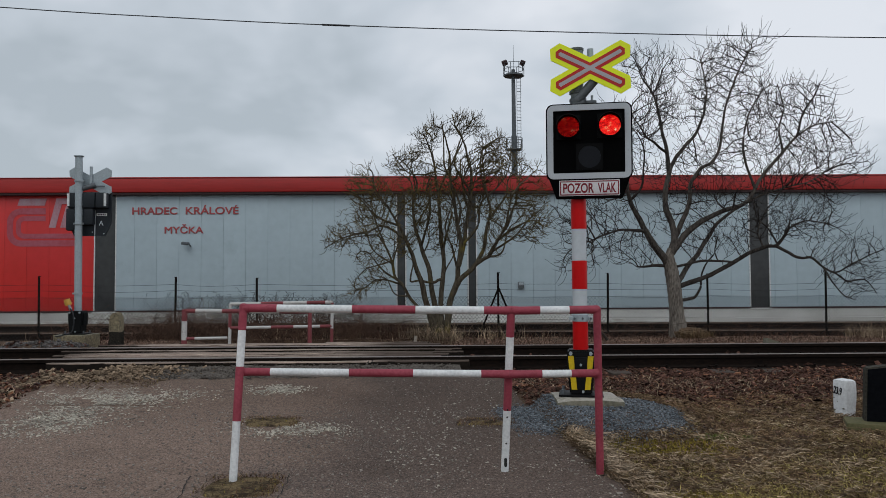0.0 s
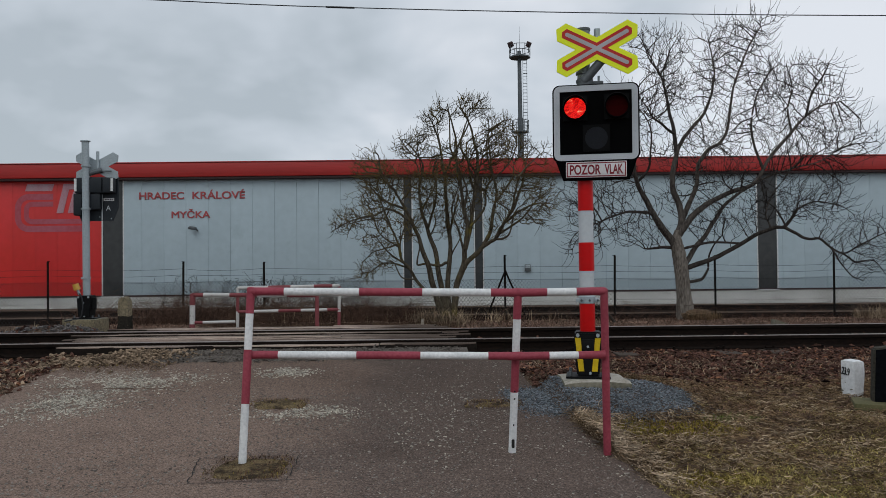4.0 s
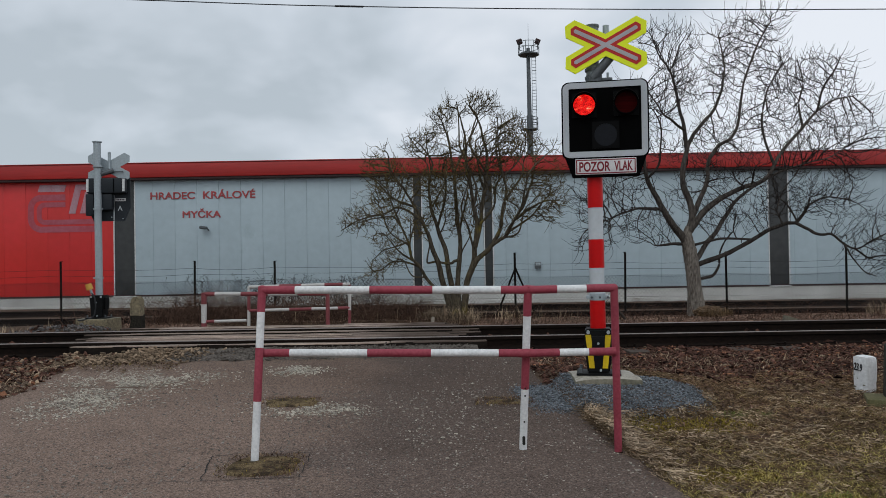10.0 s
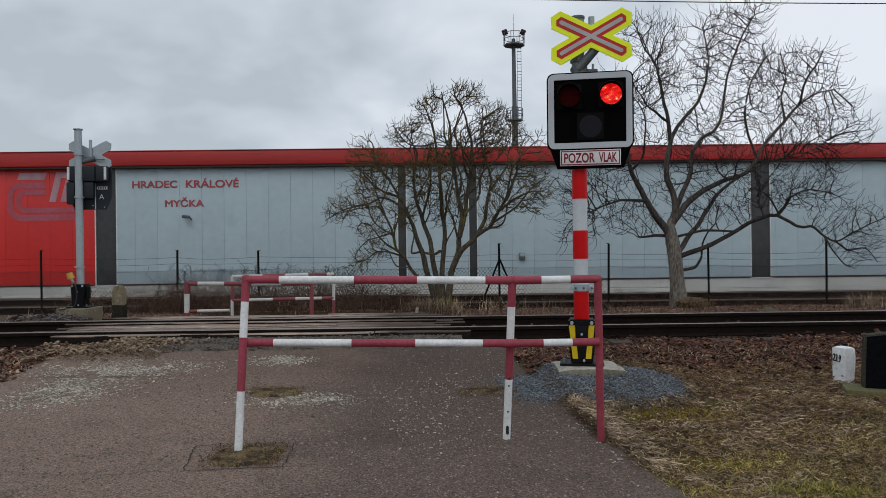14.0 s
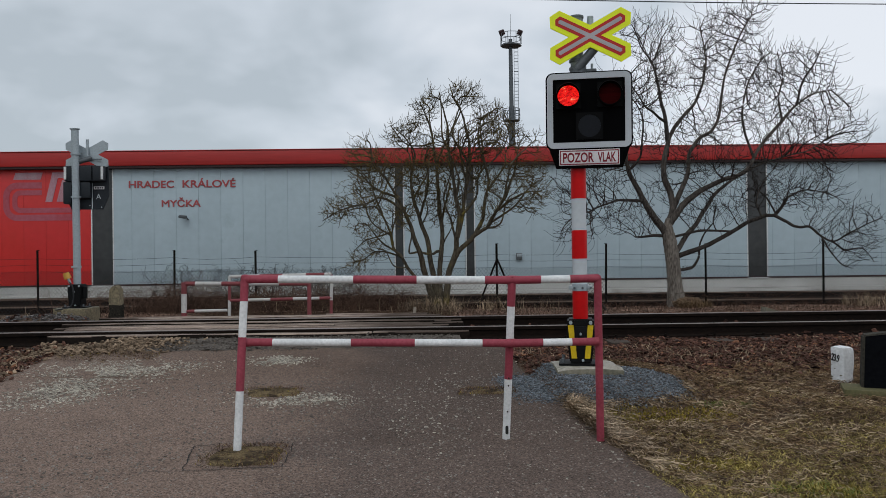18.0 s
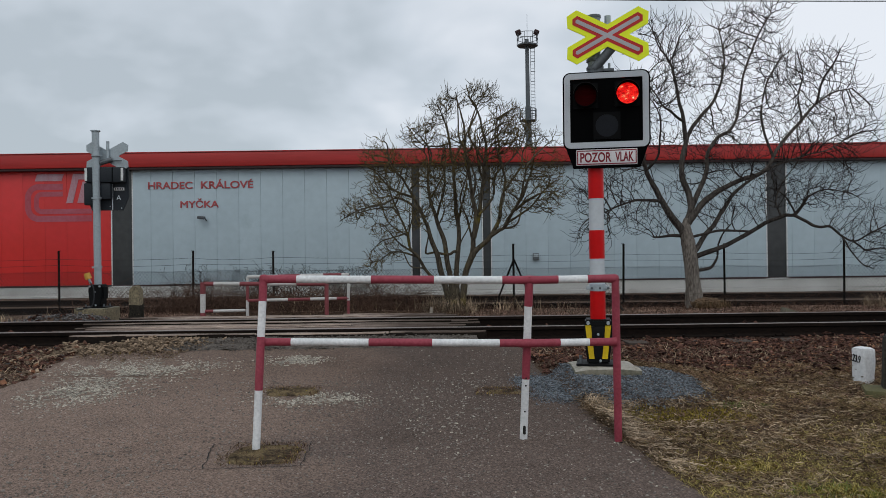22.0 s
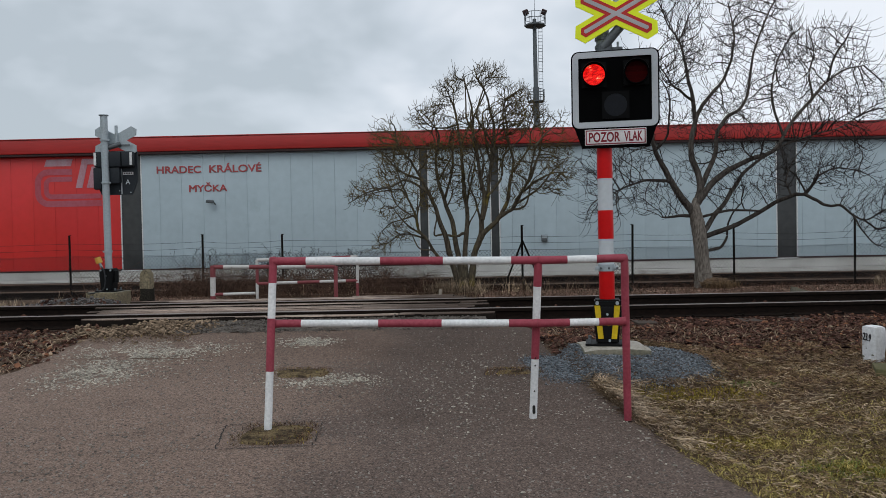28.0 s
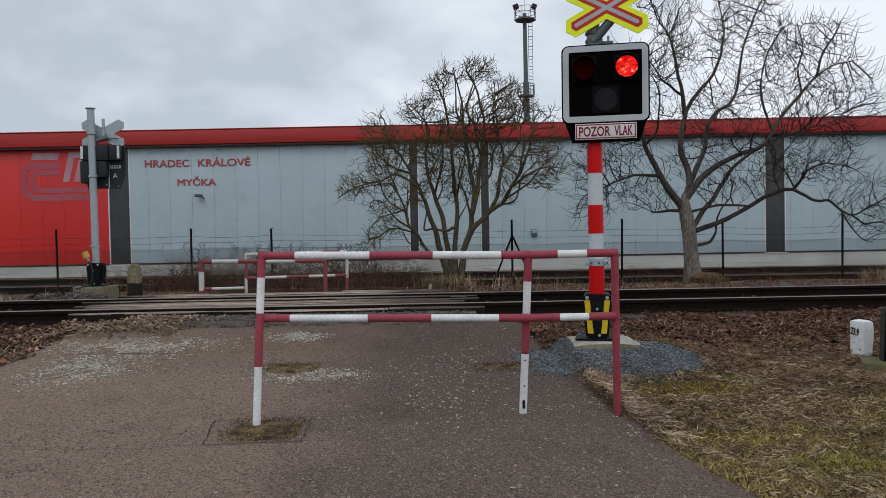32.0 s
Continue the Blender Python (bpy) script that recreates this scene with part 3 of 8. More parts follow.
def ground_material():
    """Soil under matted dead grass, with brown litter and greener patches, each with a shape of its own."""
    m = bpy.data.materials.new("ground")
    m.use_nodes = True
    n, l = links_of(m)
    b = n["Principled BSDF"]
    b.inputs["Roughness"].default_value, b.inputs["Specular IOR Level"].default_value = 0.97, 0.1
    tc = n.new("ShaderNodeTexCoord")
    cur = None
    for scale, lo, hi, c0, c1 in ((0.9, 0.35, 0.65, (0.052, 0.033, 0.024), (0.10, 0.068, 0.046)), (38, 0.36, 0.66, (0.014, 0.009, 0.007), (0.20, 0.135, 0.094))):
        t, r = n.new("ShaderNodeTexNoise"), n.new("ShaderNodeValToRGB")
        t.inputs["Scale"].default_value, t.inputs["Detail"].default_value = scale, 6
        l.new(tc.outputs["Object"], t.inputs["Vector"])
        l.new(t.outputs["Fac"], r.inputs[0])
        r.color_ramp.elements[0].position, r.color_ramp.elements[0].color = lo, (*c0, 1)
        r.color_ramp.elements[1].position, r.color_ramp.elements[1].color = hi, (*c1, 1)
        if cur is None:
            cur = r.outputs[0]
        else:
            x = n.new("ShaderNodeMixRGB")
            x.inputs[0].default_value = 0.5
            l.new(cur, x.inputs[1])
            l.new(r.outputs[0], x.inputs[2])
            cur = x.outputs[0]
    l.new(cur, b.inputs["Base Color"])
    bn, bp = n.new("ShaderNodeTexNoise"), n.new("ShaderNodeBump")
    bn.inputs["Scale"].default_value, bn.inputs["Detail"].default_value = 30, 6
    bp.inputs["Strength"].default_value, bp.inputs["Distance"].default_value = 0.8, 0.03
    l.new(tc.outputs["Object"], bn.inputs["Vector"])
    l.new(bn.outputs["Fac"], bp.inputs["Height"])
    l.new(bp.outputs[0], b.inputs["Normal"])
    return m


M["ground"] = ground_material()


# ---- building blocks ----
def thing(name, label, category, m=None, group="", kind=""):
    ob = tagged(new(name), label, category, group, kind)
    ob.matrix_world = m if m is not None else Matrix()
    return ob


def finish(me, mat, smooth=True):
    me.materials.append(mat)
    if smooth:
        me.polygons.foreach_set("use_smooth", [True] * len(me.polygons))
        me.set_sharp_from_angle(angle=radians(38))
    me.update()
    return me


def part(name, bm, material_, parent=None, label="", smooth=True):
    """Links a bmesh, or (vertices, faces), as one mesh object under a thing or a part."""
    me = bpy.data.meshes.new(name)
    if isinstance(bm, tuple):
        me.from_pydata(bm[0], [], bm[1])
    else:
        bmesh.ops.recalc_face_normals(bm, faces=bm.faces)
        bm.to_mesh(me)
        bm.free()
    ob = new(name, finish(me, material_, smooth))
    ob.parent = parent
    if label:
        ob["label"] = label
    return ob


def box(bm, x0, x1, y0, y1, z0, z1, bevel=0.0, m=None):
    t = bmesh.new()
    bmesh.ops.create_cube(t, size=1.0)
    bmesh.ops.transform(t, verts=t.verts, matrix=Matrix.Translation(((x0 + x1) / 2, (y0 + y1) / 2, (z0 + z1) / 2)) @ Matrix.Diagonal((x1 - x0, y1 - y0, z1 - z0, 1)))
    if bevel:
        bmesh.ops.bevel(t, geom=t.edges[:], offset=bevel, segments=2, affect="EDGES", profile=0.6)
    if m is not None:
        bmesh.ops.transform(t, verts=t.verts, matrix=m)
    return merge(bm, t)


def merge(bm, t):
    me = bpy.data.meshes.new("scratch")
    t.to_mesh(me)
    t.free()
    bm.from_mesh(me)
    bpy.data.meshes.remove(me)
    return bm


def boxed(*a, bevel=0.0, m=None):
    return box(bmesh.new(), *a, bevel=bevel, m=m)


def tube(bm, p0, p1, r0, r1=None, seg=14, caps=True):
    p0, p1 = Vector(p0), Vector(p1)
    d = p1 - p0
    m = Matrix.Translation((p0 + p1) / 2) @ d.to_track_quat("Z", "Y").to_matrix().to_4x4()
    bmesh.ops.create_cone(bm, cap_ends=caps, segments=seg, radius1=r0, radius2=r0 if r1 is None else r1, depth=d.length, matrix=m)
    return bm


def tubed(p0, p1, r0, r1=None, seg=14):
    return tube(bmesh.new(), p0, p1, r0, r1, seg)


def prism(bm, outline, y0, y1, m=None):
    """A board: an outline in x and z, given thickness along y."""
    t = bmesh.new()
    a = [t.verts.new((x, y0, z)) for x, z in outline]
    b = [t.verts.new((x, y1, z)) for x, z in outline]
    t.faces.new(a)
    t.faces.new(b[::-1])
    for i in range(len(a)):
        j = (i + 1) % len(a)
        t.faces.new((a[i], b[i], b[j], a[j]))
    if m is not None:
        bmesh.ops.transform(t, verts=t.verts, matrix=m)
    return merge(bm, t)


def ring_board(bm, outer, inner, y0, y1):
    """A frame: the space between two outlines with the same number of points."""
    t = bmesh.new()
    vs = [[t.verts.new((x, y, z)) for x, z in o] for o in (outer, inner) for y in (y0, y1)]
    k = len(outer)
    for i in range(k):
        j = (i + 1) % k
        for a, b in ((0, 1), (1, 3), (3, 2), (2, 0)):
            t.faces.new((vs[a][i], vs[a][j], vs[b][j], vs[b][i]))
    return merge(bm, t)


def round_rect(x0, x1, z0, z1, r, k=5):
    pts = []
    for cx, cz, a0 in ((x1 - r, z1 - r, 0), (x0 + r, z1 - r, 90), (x0 + r, z0 + r, 180), (x1 - r, z0 + r, 270)):
        for i in range(k + 1):
            a = radians(a0 + 90 * i / k)
            pts.append((cx + r * math.cos(a), cz + r * math.sin(a)))
    return pts


def circle(cx, cz, r, k=28):
    return [(cx + r * math.cos(2 * math.pi * i / k), cz + r * math.sin(2 * math.pi * i / k)) for i in range(k)]


def lettering(name, text, height, width, depth, mat, parent, m, label="", bold=0.0):
    """Letters of Blender's own font as a mesh that fills width by height, standing in x and z and facing -y."""
    cu = bpy.data.curves.new(name, "FONT")
    cu.body, cu.extrude, cu.align_x, cu.align_y, cu.bevel_depth, cu.bevel_resolution = text, depth / 2, "CENTER", "CENTER", bold, 0
    ob = new(name, cu)
    dg = bpy.context.evaluated_depsgraph_get()
    dg.update()
    me = bpy.data.meshes.new_from_object(ob.evaluated_get(dg))
    bpy.data.objects.remove(ob)
    co = np.array([v.co for v in me.vertices])
    lo, hi = co.min(0), co.max(0)
    s = Matrix.Diagonal((width / (hi[0] - lo[0]), height / (hi[1] - lo[1]), depth / (hi[2] - lo[2]), 1)) @ Matrix.Translation((-(lo[0] + hi[0]) / 2, -(lo[1] + hi[1]) / 2, 0))
    me.transform(m @ Matrix.Rotation(radians(90), 4, "X") @ s)
    me.materials.clear()
    t = new(name, finish(me, mat, False))
    t.parent = parent
    if label:
        t["label"] = label
    return t


class Heap:
    """Collects many small pieces in numpy and turns them into one mesh."""

    def __init__(self):
        self.v, self.f, self.n = [], [], 0

    def add(self, v, f):
        self.v.append(np.asarray(v, dtype=np.float32))
        self.f.extend([tuple(int(i) + self.n for i in q) for q in f])
        self.n += len(v)

    def make(self, name, mat, parent=None, smooth=False):
        me = bpy.data.meshes.new(name)
        me.from_pydata(np.concatenate(self.v).tolist() if self.v else [], [], self.f)
        ob = new(name, finish(me, mat, smooth))
        ob.parent = parent
        return ob


def branch_mesh(heap, pts, radii, seg=5):
    """A bent tapering branch through pts."""
    pts = np.asarray(pts, dtype=float)
    k = len(pts)
    vs = []
    up = np.array([0.13, 0.31, 0.94])
    for i in range(k):
        d = pts[min(i + 1, k - 1)] - pts[max(i - 1, 0)]
        d /= np.linalg.norm(d) + 1e-9
        a = np.cross(d, up)
        if np.linalg.norm(a) < 0.15:
            a = np.cross(d, (1, 0, 0))
        a /= np.linalg.norm(a)
        b = np.cross(d, a)
        for j in range(seg):
            t = 2 * math.pi * j / seg
            vs.append(pts[i] + radii[i] * (math.cos(t) * a + math.sin(t) * b))
    fs = [(i * seg + j, i * seg + (j + 1) % seg, (i + 1) * seg + (j + 1) % seg, (i + 1) * seg + j) for i in range(k - 1) for j in range(seg)]
    fs.append(tuple(range((k - 1) * seg, k * seg)))
    heap.add(vs, fs)


# ---- the plan: y runs from the camera to the hall, z = 0 is the road at the barrier ----
SLOPE = 0.04                       # the tracks run a little askew to the hall


def lerp_table(table, v):
    return float(np.interp(v, [a for a, _ in table], [b for _, b in table]))


ROAD_PROFILE = [(-30, -0.1), (0, -0.03), (3.5, 0.0), (5.0, 0.03), (6.0, 0.095), (7.0, 0.175), (8.0, 0.268), (8.5, 0.292), (9.1, 0.292), (9.3, 0.27), (11.6, 0.27), (12.6, 0.17), (14.5, -0.15), (17, -0.2), (24, -0.2)]
SIDE_PROFILE = [(-30, -0.1), (0, -0.05), (4.0, -0.01), (5.5, 0.04), (6.9, 0.105), (7.6, 0.155), (8.4, 0.186), (8.8, 0.208), (9.0, 0.212), (11.6, 0.215), (12.6, 0.19), (14.0, 0.14), (15.6, 0.09), (16.4, 0.07), (17.2, -0.03), (18.2, -0.12), (19.0, -0.12), (26, -0.15), (32, -0.56), (60, -0.6)]
ROAD_RIGHT = [(-6, 3.6), (0, 2.45), (2.5, 1.75), (4.0, 1.29), (5.0, 1.13), (5.6, 1.06), (6.3, 0.94), (7.4, 0.80), (8.1, 0.74), (8.5, 0.68), (9, 0.64)]
ROAD_LEFT = [(-6, -7.5), (0, -6.2), (4, -4.9), (5.6, -4.35), (6.5, -4.05), (7.0, -3.93), (7.8, -4.0), (8.2, -3.92), (8.45, -3.7), (9, -3.6)]


def inside_road(x, y):
    """1 on the road, 0 beside it, with a soft edge."""
    if y > 16 or y < -28:
        return 0.0
    if y <= 8.6:
        a, b = lerp_table(ROAD_LEFT, y), lerp_table(ROAD_RIGHT, y)
    else:
        a, b = -4.4, 0.15
    d = min(x - a, b - x)
    return min(1.0, max(0.0, d / 0.35 + 0.92))


def ground_z(x, y):
    yy = y - SLOPE * x * (1.0 if 7 < y < 26 else 0.0)
    k = inside_road(x, y)
    z = k * lerp_table(ROAD_PROFILE, yy) + (1 - k) * lerp_table(SIDE_PROFILE, yy)
    d = math.hypot((x - 1.35) / (0.9 if x < 1.35 else 0.75), (y - 6.75) / (0.75 if y > 6.75 else 0.52))
    if d < 1.6:
        z = max(z, z + 0.165 * (1 - (d / 1.6) ** 2) * min(1, 2.2 * (1 - k)))
    e = math.hypot((x + 6.35) / 0.9, (y - 12.55) / 0.45)
    if e < 1:
        z += 0.13 * (1 - e * e)
    if k < 0.9 and 2 < y < 40 and abs(x) < 40:
        z += (1 - k) * 0.026 * (noise.noise((x * 1.4, y * 1.4, 0)) + 0.7 * noise.noise((x * 4.1, y * 4.1, 3)))
    return z


HEIGHTS = []


def soil_z(x, y):
    """The height of the finished ground sheet at arrays of places."""
    xs, ys, h = HEIGHTS
    i = np.clip(np.searchsorted(xs, x) - 1, 0, len(xs) - 2)
    j = np.clip(np.searchsorted(ys, y) - 1, 0, len(ys) - 2)
    u, w = (x - xs[i]) / (xs[i + 1] - xs[i]), (y - ys[j]) / (ys[j + 1] - ys[j])
    return (h[j, i] * (1 - u) + h[j, i + 1] * u) * (1 - w) + (h[j + 1, i] * (1 - u) + h[j + 1, i + 1] * u) * w


def build_ground():
    def steps(fine0, fine1, fine, far):
        mid = list(np.arange(fine0, fine1 + 1e-6, fine))
        out, s, v = [], fine * 1.7, fine1
        while v < far:
            v += s
            s *= 1.35
            out.append(v)
        lo, s, v = [], fine * 1.7, fine0
        while v > -far:
            v -= s
            s *= 1.35
            lo.append(v)
        return lo[::-1] + mid + out
    xs, ys = steps(-9.0, 11.0, 0.14, 2500), steps(1.5, 20.0, 0.14, 2500)
    xs = sorted(set(xs) | {0.45 + 0.041 * i for i in range(30)})      # closer beside the road's right edge
    ys = sorted(set(ys) | {3.07 + 0.14 * i for i in range(38)})
    v = [(x, y, ground_z(x, y) - (0.014 + 0.05 * (inside_road(x, y) > 0.98))) for y in ys for x in xs]
    w = len(xs)
    f = [(j * w + i, j * w + i + 1, (j + 1) * w + i + 1, (j + 1) * w + i) for j in range(len(ys) - 1) for i in range(w - 1)]
    HEIGHTS.extend([np.array(xs), np.array(ys), np.array([q[2] for q in v]).reshape(len(ys), w)])
    g = part("ground", (v, f), M["ground"])
    tagged(g, "brown soil with matted dead grass beside the road", "ground", kind="structure")


def build_road():
    """The asphalt sheet that climbs to the crossing, with ragged edges that thin out into the verge."""
    ys = [-6 + 0.5 * i for i in range(17)] + [2.5 + 0.1 * i for i in range(60)]
    cols = 44
    v, f = [], []
    for y in ys:
        a = lerp_table(ROAD_LEFT, y) + 0.10 * noise.noise((y * 1.3, 0, 0)) + 0.05 * noise.noise((y * 5.0, 2, 0))
        b = lerp_table(ROAD_RIGHT, y) + 0.03 + 0.025 * noise.noise((y * 1.7, 7, 0)) + 0.022 * noise.noise((y * 6.0, 5, 0))
        for i in range(cols + 1):
            x = a + (b - a) * i / cols
            z = lerp_table(ROAD_PROFILE, y - SLOPE * x * (1.0 if y > 7 else 0.0))
            z += 0.006 * noise.noise((x * 0.8, y * 0.8, 4)) + (0.0 if 0 < i < cols else -0.016)
            v.append((x, y, z + 0.004))
    w = cols + 1
    for j in range(len(ys) - 1):
        for i in range(cols):
            f.append((j * w + i, j * w + i + 1, (j + 1) * w + i + 1, (j + 1) * w + i))
    road = part("road", (v, f), M["asphalt"])
    tagged(road, "worn grey asphalt road climbing to the level crossing", "road", kind="structure")
    # the far ramp beyond the tracks
    v, f = [], []
    for j, y in enumerate(np.arange(11.45, 24.1, 0.3)):
        for i in range(13):
            x = -4.4 + 4.5 * i / 12
            v.append((x, y + SLOPE * x, lerp_table(ROAD_PROFILE, y) + 0.006))
            if j and i:
                k = j * 13 + i
                f.append((k - 14, k - 13, k, k - 1))
    far = part("road", (v, f), M["asphalt"])
    tagged(far, "asphalt ramp running down behind the tracks", "road", kind="structure")


def rail_profile():
    """The section of a rail: foot, web and head, 0.16 m high, top at 0."""
    half = [(0.062, -0.160), (0.062, -0.150), (0.016, -0.132), (0.008, -0.120), (0.008, -0.052), (0.034, -0.040), (0.034, -0.010), (0.028, -0.002)]
    return half + [(-a, b) for a, b in half[::-1]]


def build_track(y0, z_top, x0, x1, label, sleepers=(0, 0), steel="rail", head="rail_head", slope=SLOPE, cant=0.0):
    """Two rails on sleepers; y0 is the nearer rail's line at x = 0; cant lifts the farther rail."""
    tr = thing("railway_track", label, "track", kind="structure")
    for dy in (0.0, 1.505):
        o = rail_profile()
        k = len(o)
        lift = cant if dy else 0.0
        v = [(x, y0 + dy + a + slope * x, z_top + lift + b) for x in (x0, x1) for a, b in o]
        f = [(i, (i + 1) % k, k + (i + 1) % k, k + i) for i in range(k)]
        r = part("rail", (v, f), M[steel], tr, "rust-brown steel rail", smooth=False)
        v = [(x, y0 + dy + a + slope * x, z_top + lift + b) for x in (x0, x1) for a, b in ((0.033, -0.0025), (0.024, 0.003), (-0.024, 0.003), (-0.033, -0.0025))]
        part("running_surface", (v, [(0, 1, 5, 4), (1, 2, 6, 5), (2, 3, 7, 6)]), M[head], r, "worn top of the rail", smooth=False)
    me = me2 = None
    x = sleepers[0]
    while x < sleepers[1]:
        m = Matrix.Translation((x, y0 + 0.75 + SLOPE * x, z_top - 0.16)) @ Matrix.Rotation(math.atan(SLOPE), 4, "Z")
        if me is None:
            s = part("sleeper", boxed(-0.13, 0.13, -1.25, 1.25, -0.15, -0.004, bevel=0.012), M["sleeper"], tr, "dark weathered sleeper")
            me = s.data
            b = bmesh.new()
            for side in (-0.7525, 0.7525):
                box(b, -0.09, 0.09, side - 0.15, side + 0.15, -0.004, 0.006)
                for e in (-0.105, 0.105):
                    tube(b, (0.03, side + e, 0), (0.03, side + e, 0.045), 0.016, seg=6)
                    box(b, -0.05, 0.05, side + e * 0.75 - 0.025, side + e * 0.75 + 0.025, 0.006, 0.028)
            c = part("rail_fastening", b, M["rail"], s, smooth=False)
            me2 = c.data
        else:
            s = new("sleeper", me)
            s.parent = tr
            c = new("rail_fastening", me2)
            c.parent = s
        s.matrix_world = m
        x += 0.62
    return tr


def build_deck():
    """Old crossing planks that lie along the rails, between and beside them."""
    rng = random.Random(11)
    deck = thing("crossing_deck", "weathered wooden planks laid between the rails at the crossing", "level crossing", kind="structure")
    rows = [(9.575, 0.27), (9.86, 0.28), (10.18, 0.29), (10.50, 0.27), (10.73, 0.165), (11.02, 0.22), (11.29, 0.235), (11.56, 0.235)]
    boards = []
    for i, (y, w) in enumerate(rows):
        cut = [0.0, rng.uniform(0.28, 0.38), rng.uniform(0.62, 0.72), 1.0] if w > 0.2 else [0.0, rng.uniform(0.42, 0.58), 1.0]
        boards += [(i, y + w * ((a + b) / 2 - 0.5), w * (b - a) - 0.007) for a, b in zip(cut, cut[1:])]
    for j, (i, y, w) in enumerate(boards):
        x = -4.75 + rng.uniform(-0.25, 0.5)
        end = 0.12 + rng.uniform(-0.30, 0.30)
        cuts = [x, end] if j % 4 else [x, x + rng.uniform(2.6, 3.4), end]
        for a, b in zip(cuts, cuts[1:]):
            bm = boxed(a, b - 0.015, -w / 2, w / 2, -0.10, 0.0, bevel=0.012)
            bmesh.ops.subdivide_edges(bm, edges=[e for e in bm.edges if abs(e.verts[0].co.x - e.verts[1].co.x) > 0.5], cuts=10)
            sag, step = rng.uniform(-0.02, 0.02), (-0.006, 0.010, 0.002, 0.012, -0.004, 0.0, 0.008, 0.012)[i] + rng.uniform(-0.024, 0.008)
            for v in bm.verts:
                u = noise.noise((v.co.x * 1.6, v.co.y * 6 + i, 1.0 * i))
                v.co.z += 0.006 * u + (0.006 * noise.noise((v.co.x * 1.5, j, 5)) if v.co.z > -0.05 else 0) + sag * 0.3
                v.co.y += 0.008 * noise.noise((v.co.x * 2.1, j * 3.1, 9))
                v.co.z += 0.366 + step
                v.co.y += y + SLOPE * v.co.x
            ob = part("plank", bm, M["plank"], deck)
            # every plank face that doesn't point upwards is coloured near-black
            ob.data.materials.append(M["near_black"])
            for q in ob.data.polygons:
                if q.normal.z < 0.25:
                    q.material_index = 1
    # edge timbers with near-black sides against the outer side of the near rail
    for a, b, z in ((-4.52, -2.35, 0.352), (-2.34, -0.75, 0.345), (-0.74, 0.42, 0.350)):
        bm = boxed(a, b, -0.075, 0.06, -0.16, 0.0, bevel=0.012)
        bmesh.ops.subdivide_edges(bm, edges=[e for e in bm.edges if abs(e.verts[0].co.x - e.verts[1].co.x) > 0.5], cuts=12)
        for v in bm.verts:
            v.co.z += z + 0.008 * noise.noise((v.co.x * 2.2, v.co.y * 9, 7.0))
            v.co.y += 9.215 + SLOPE * v.co.x + 0.010 * noise.noise((v.co.x * 2.6, v.co.z * 4, 3.0))
        ob = part("edge_timber", bm, M["plank"], deck, "edge timber with near-black sides")
        ob.data.materials.append(M["near_black"])
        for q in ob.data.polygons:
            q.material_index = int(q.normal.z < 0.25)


# ---- the washing hall ----
HALL_Y = 34.0
WINDOWS = [(-15.05, -14.16), (-1.64, -1.29), (1.53, 1.87), (14.16, 15.0)]


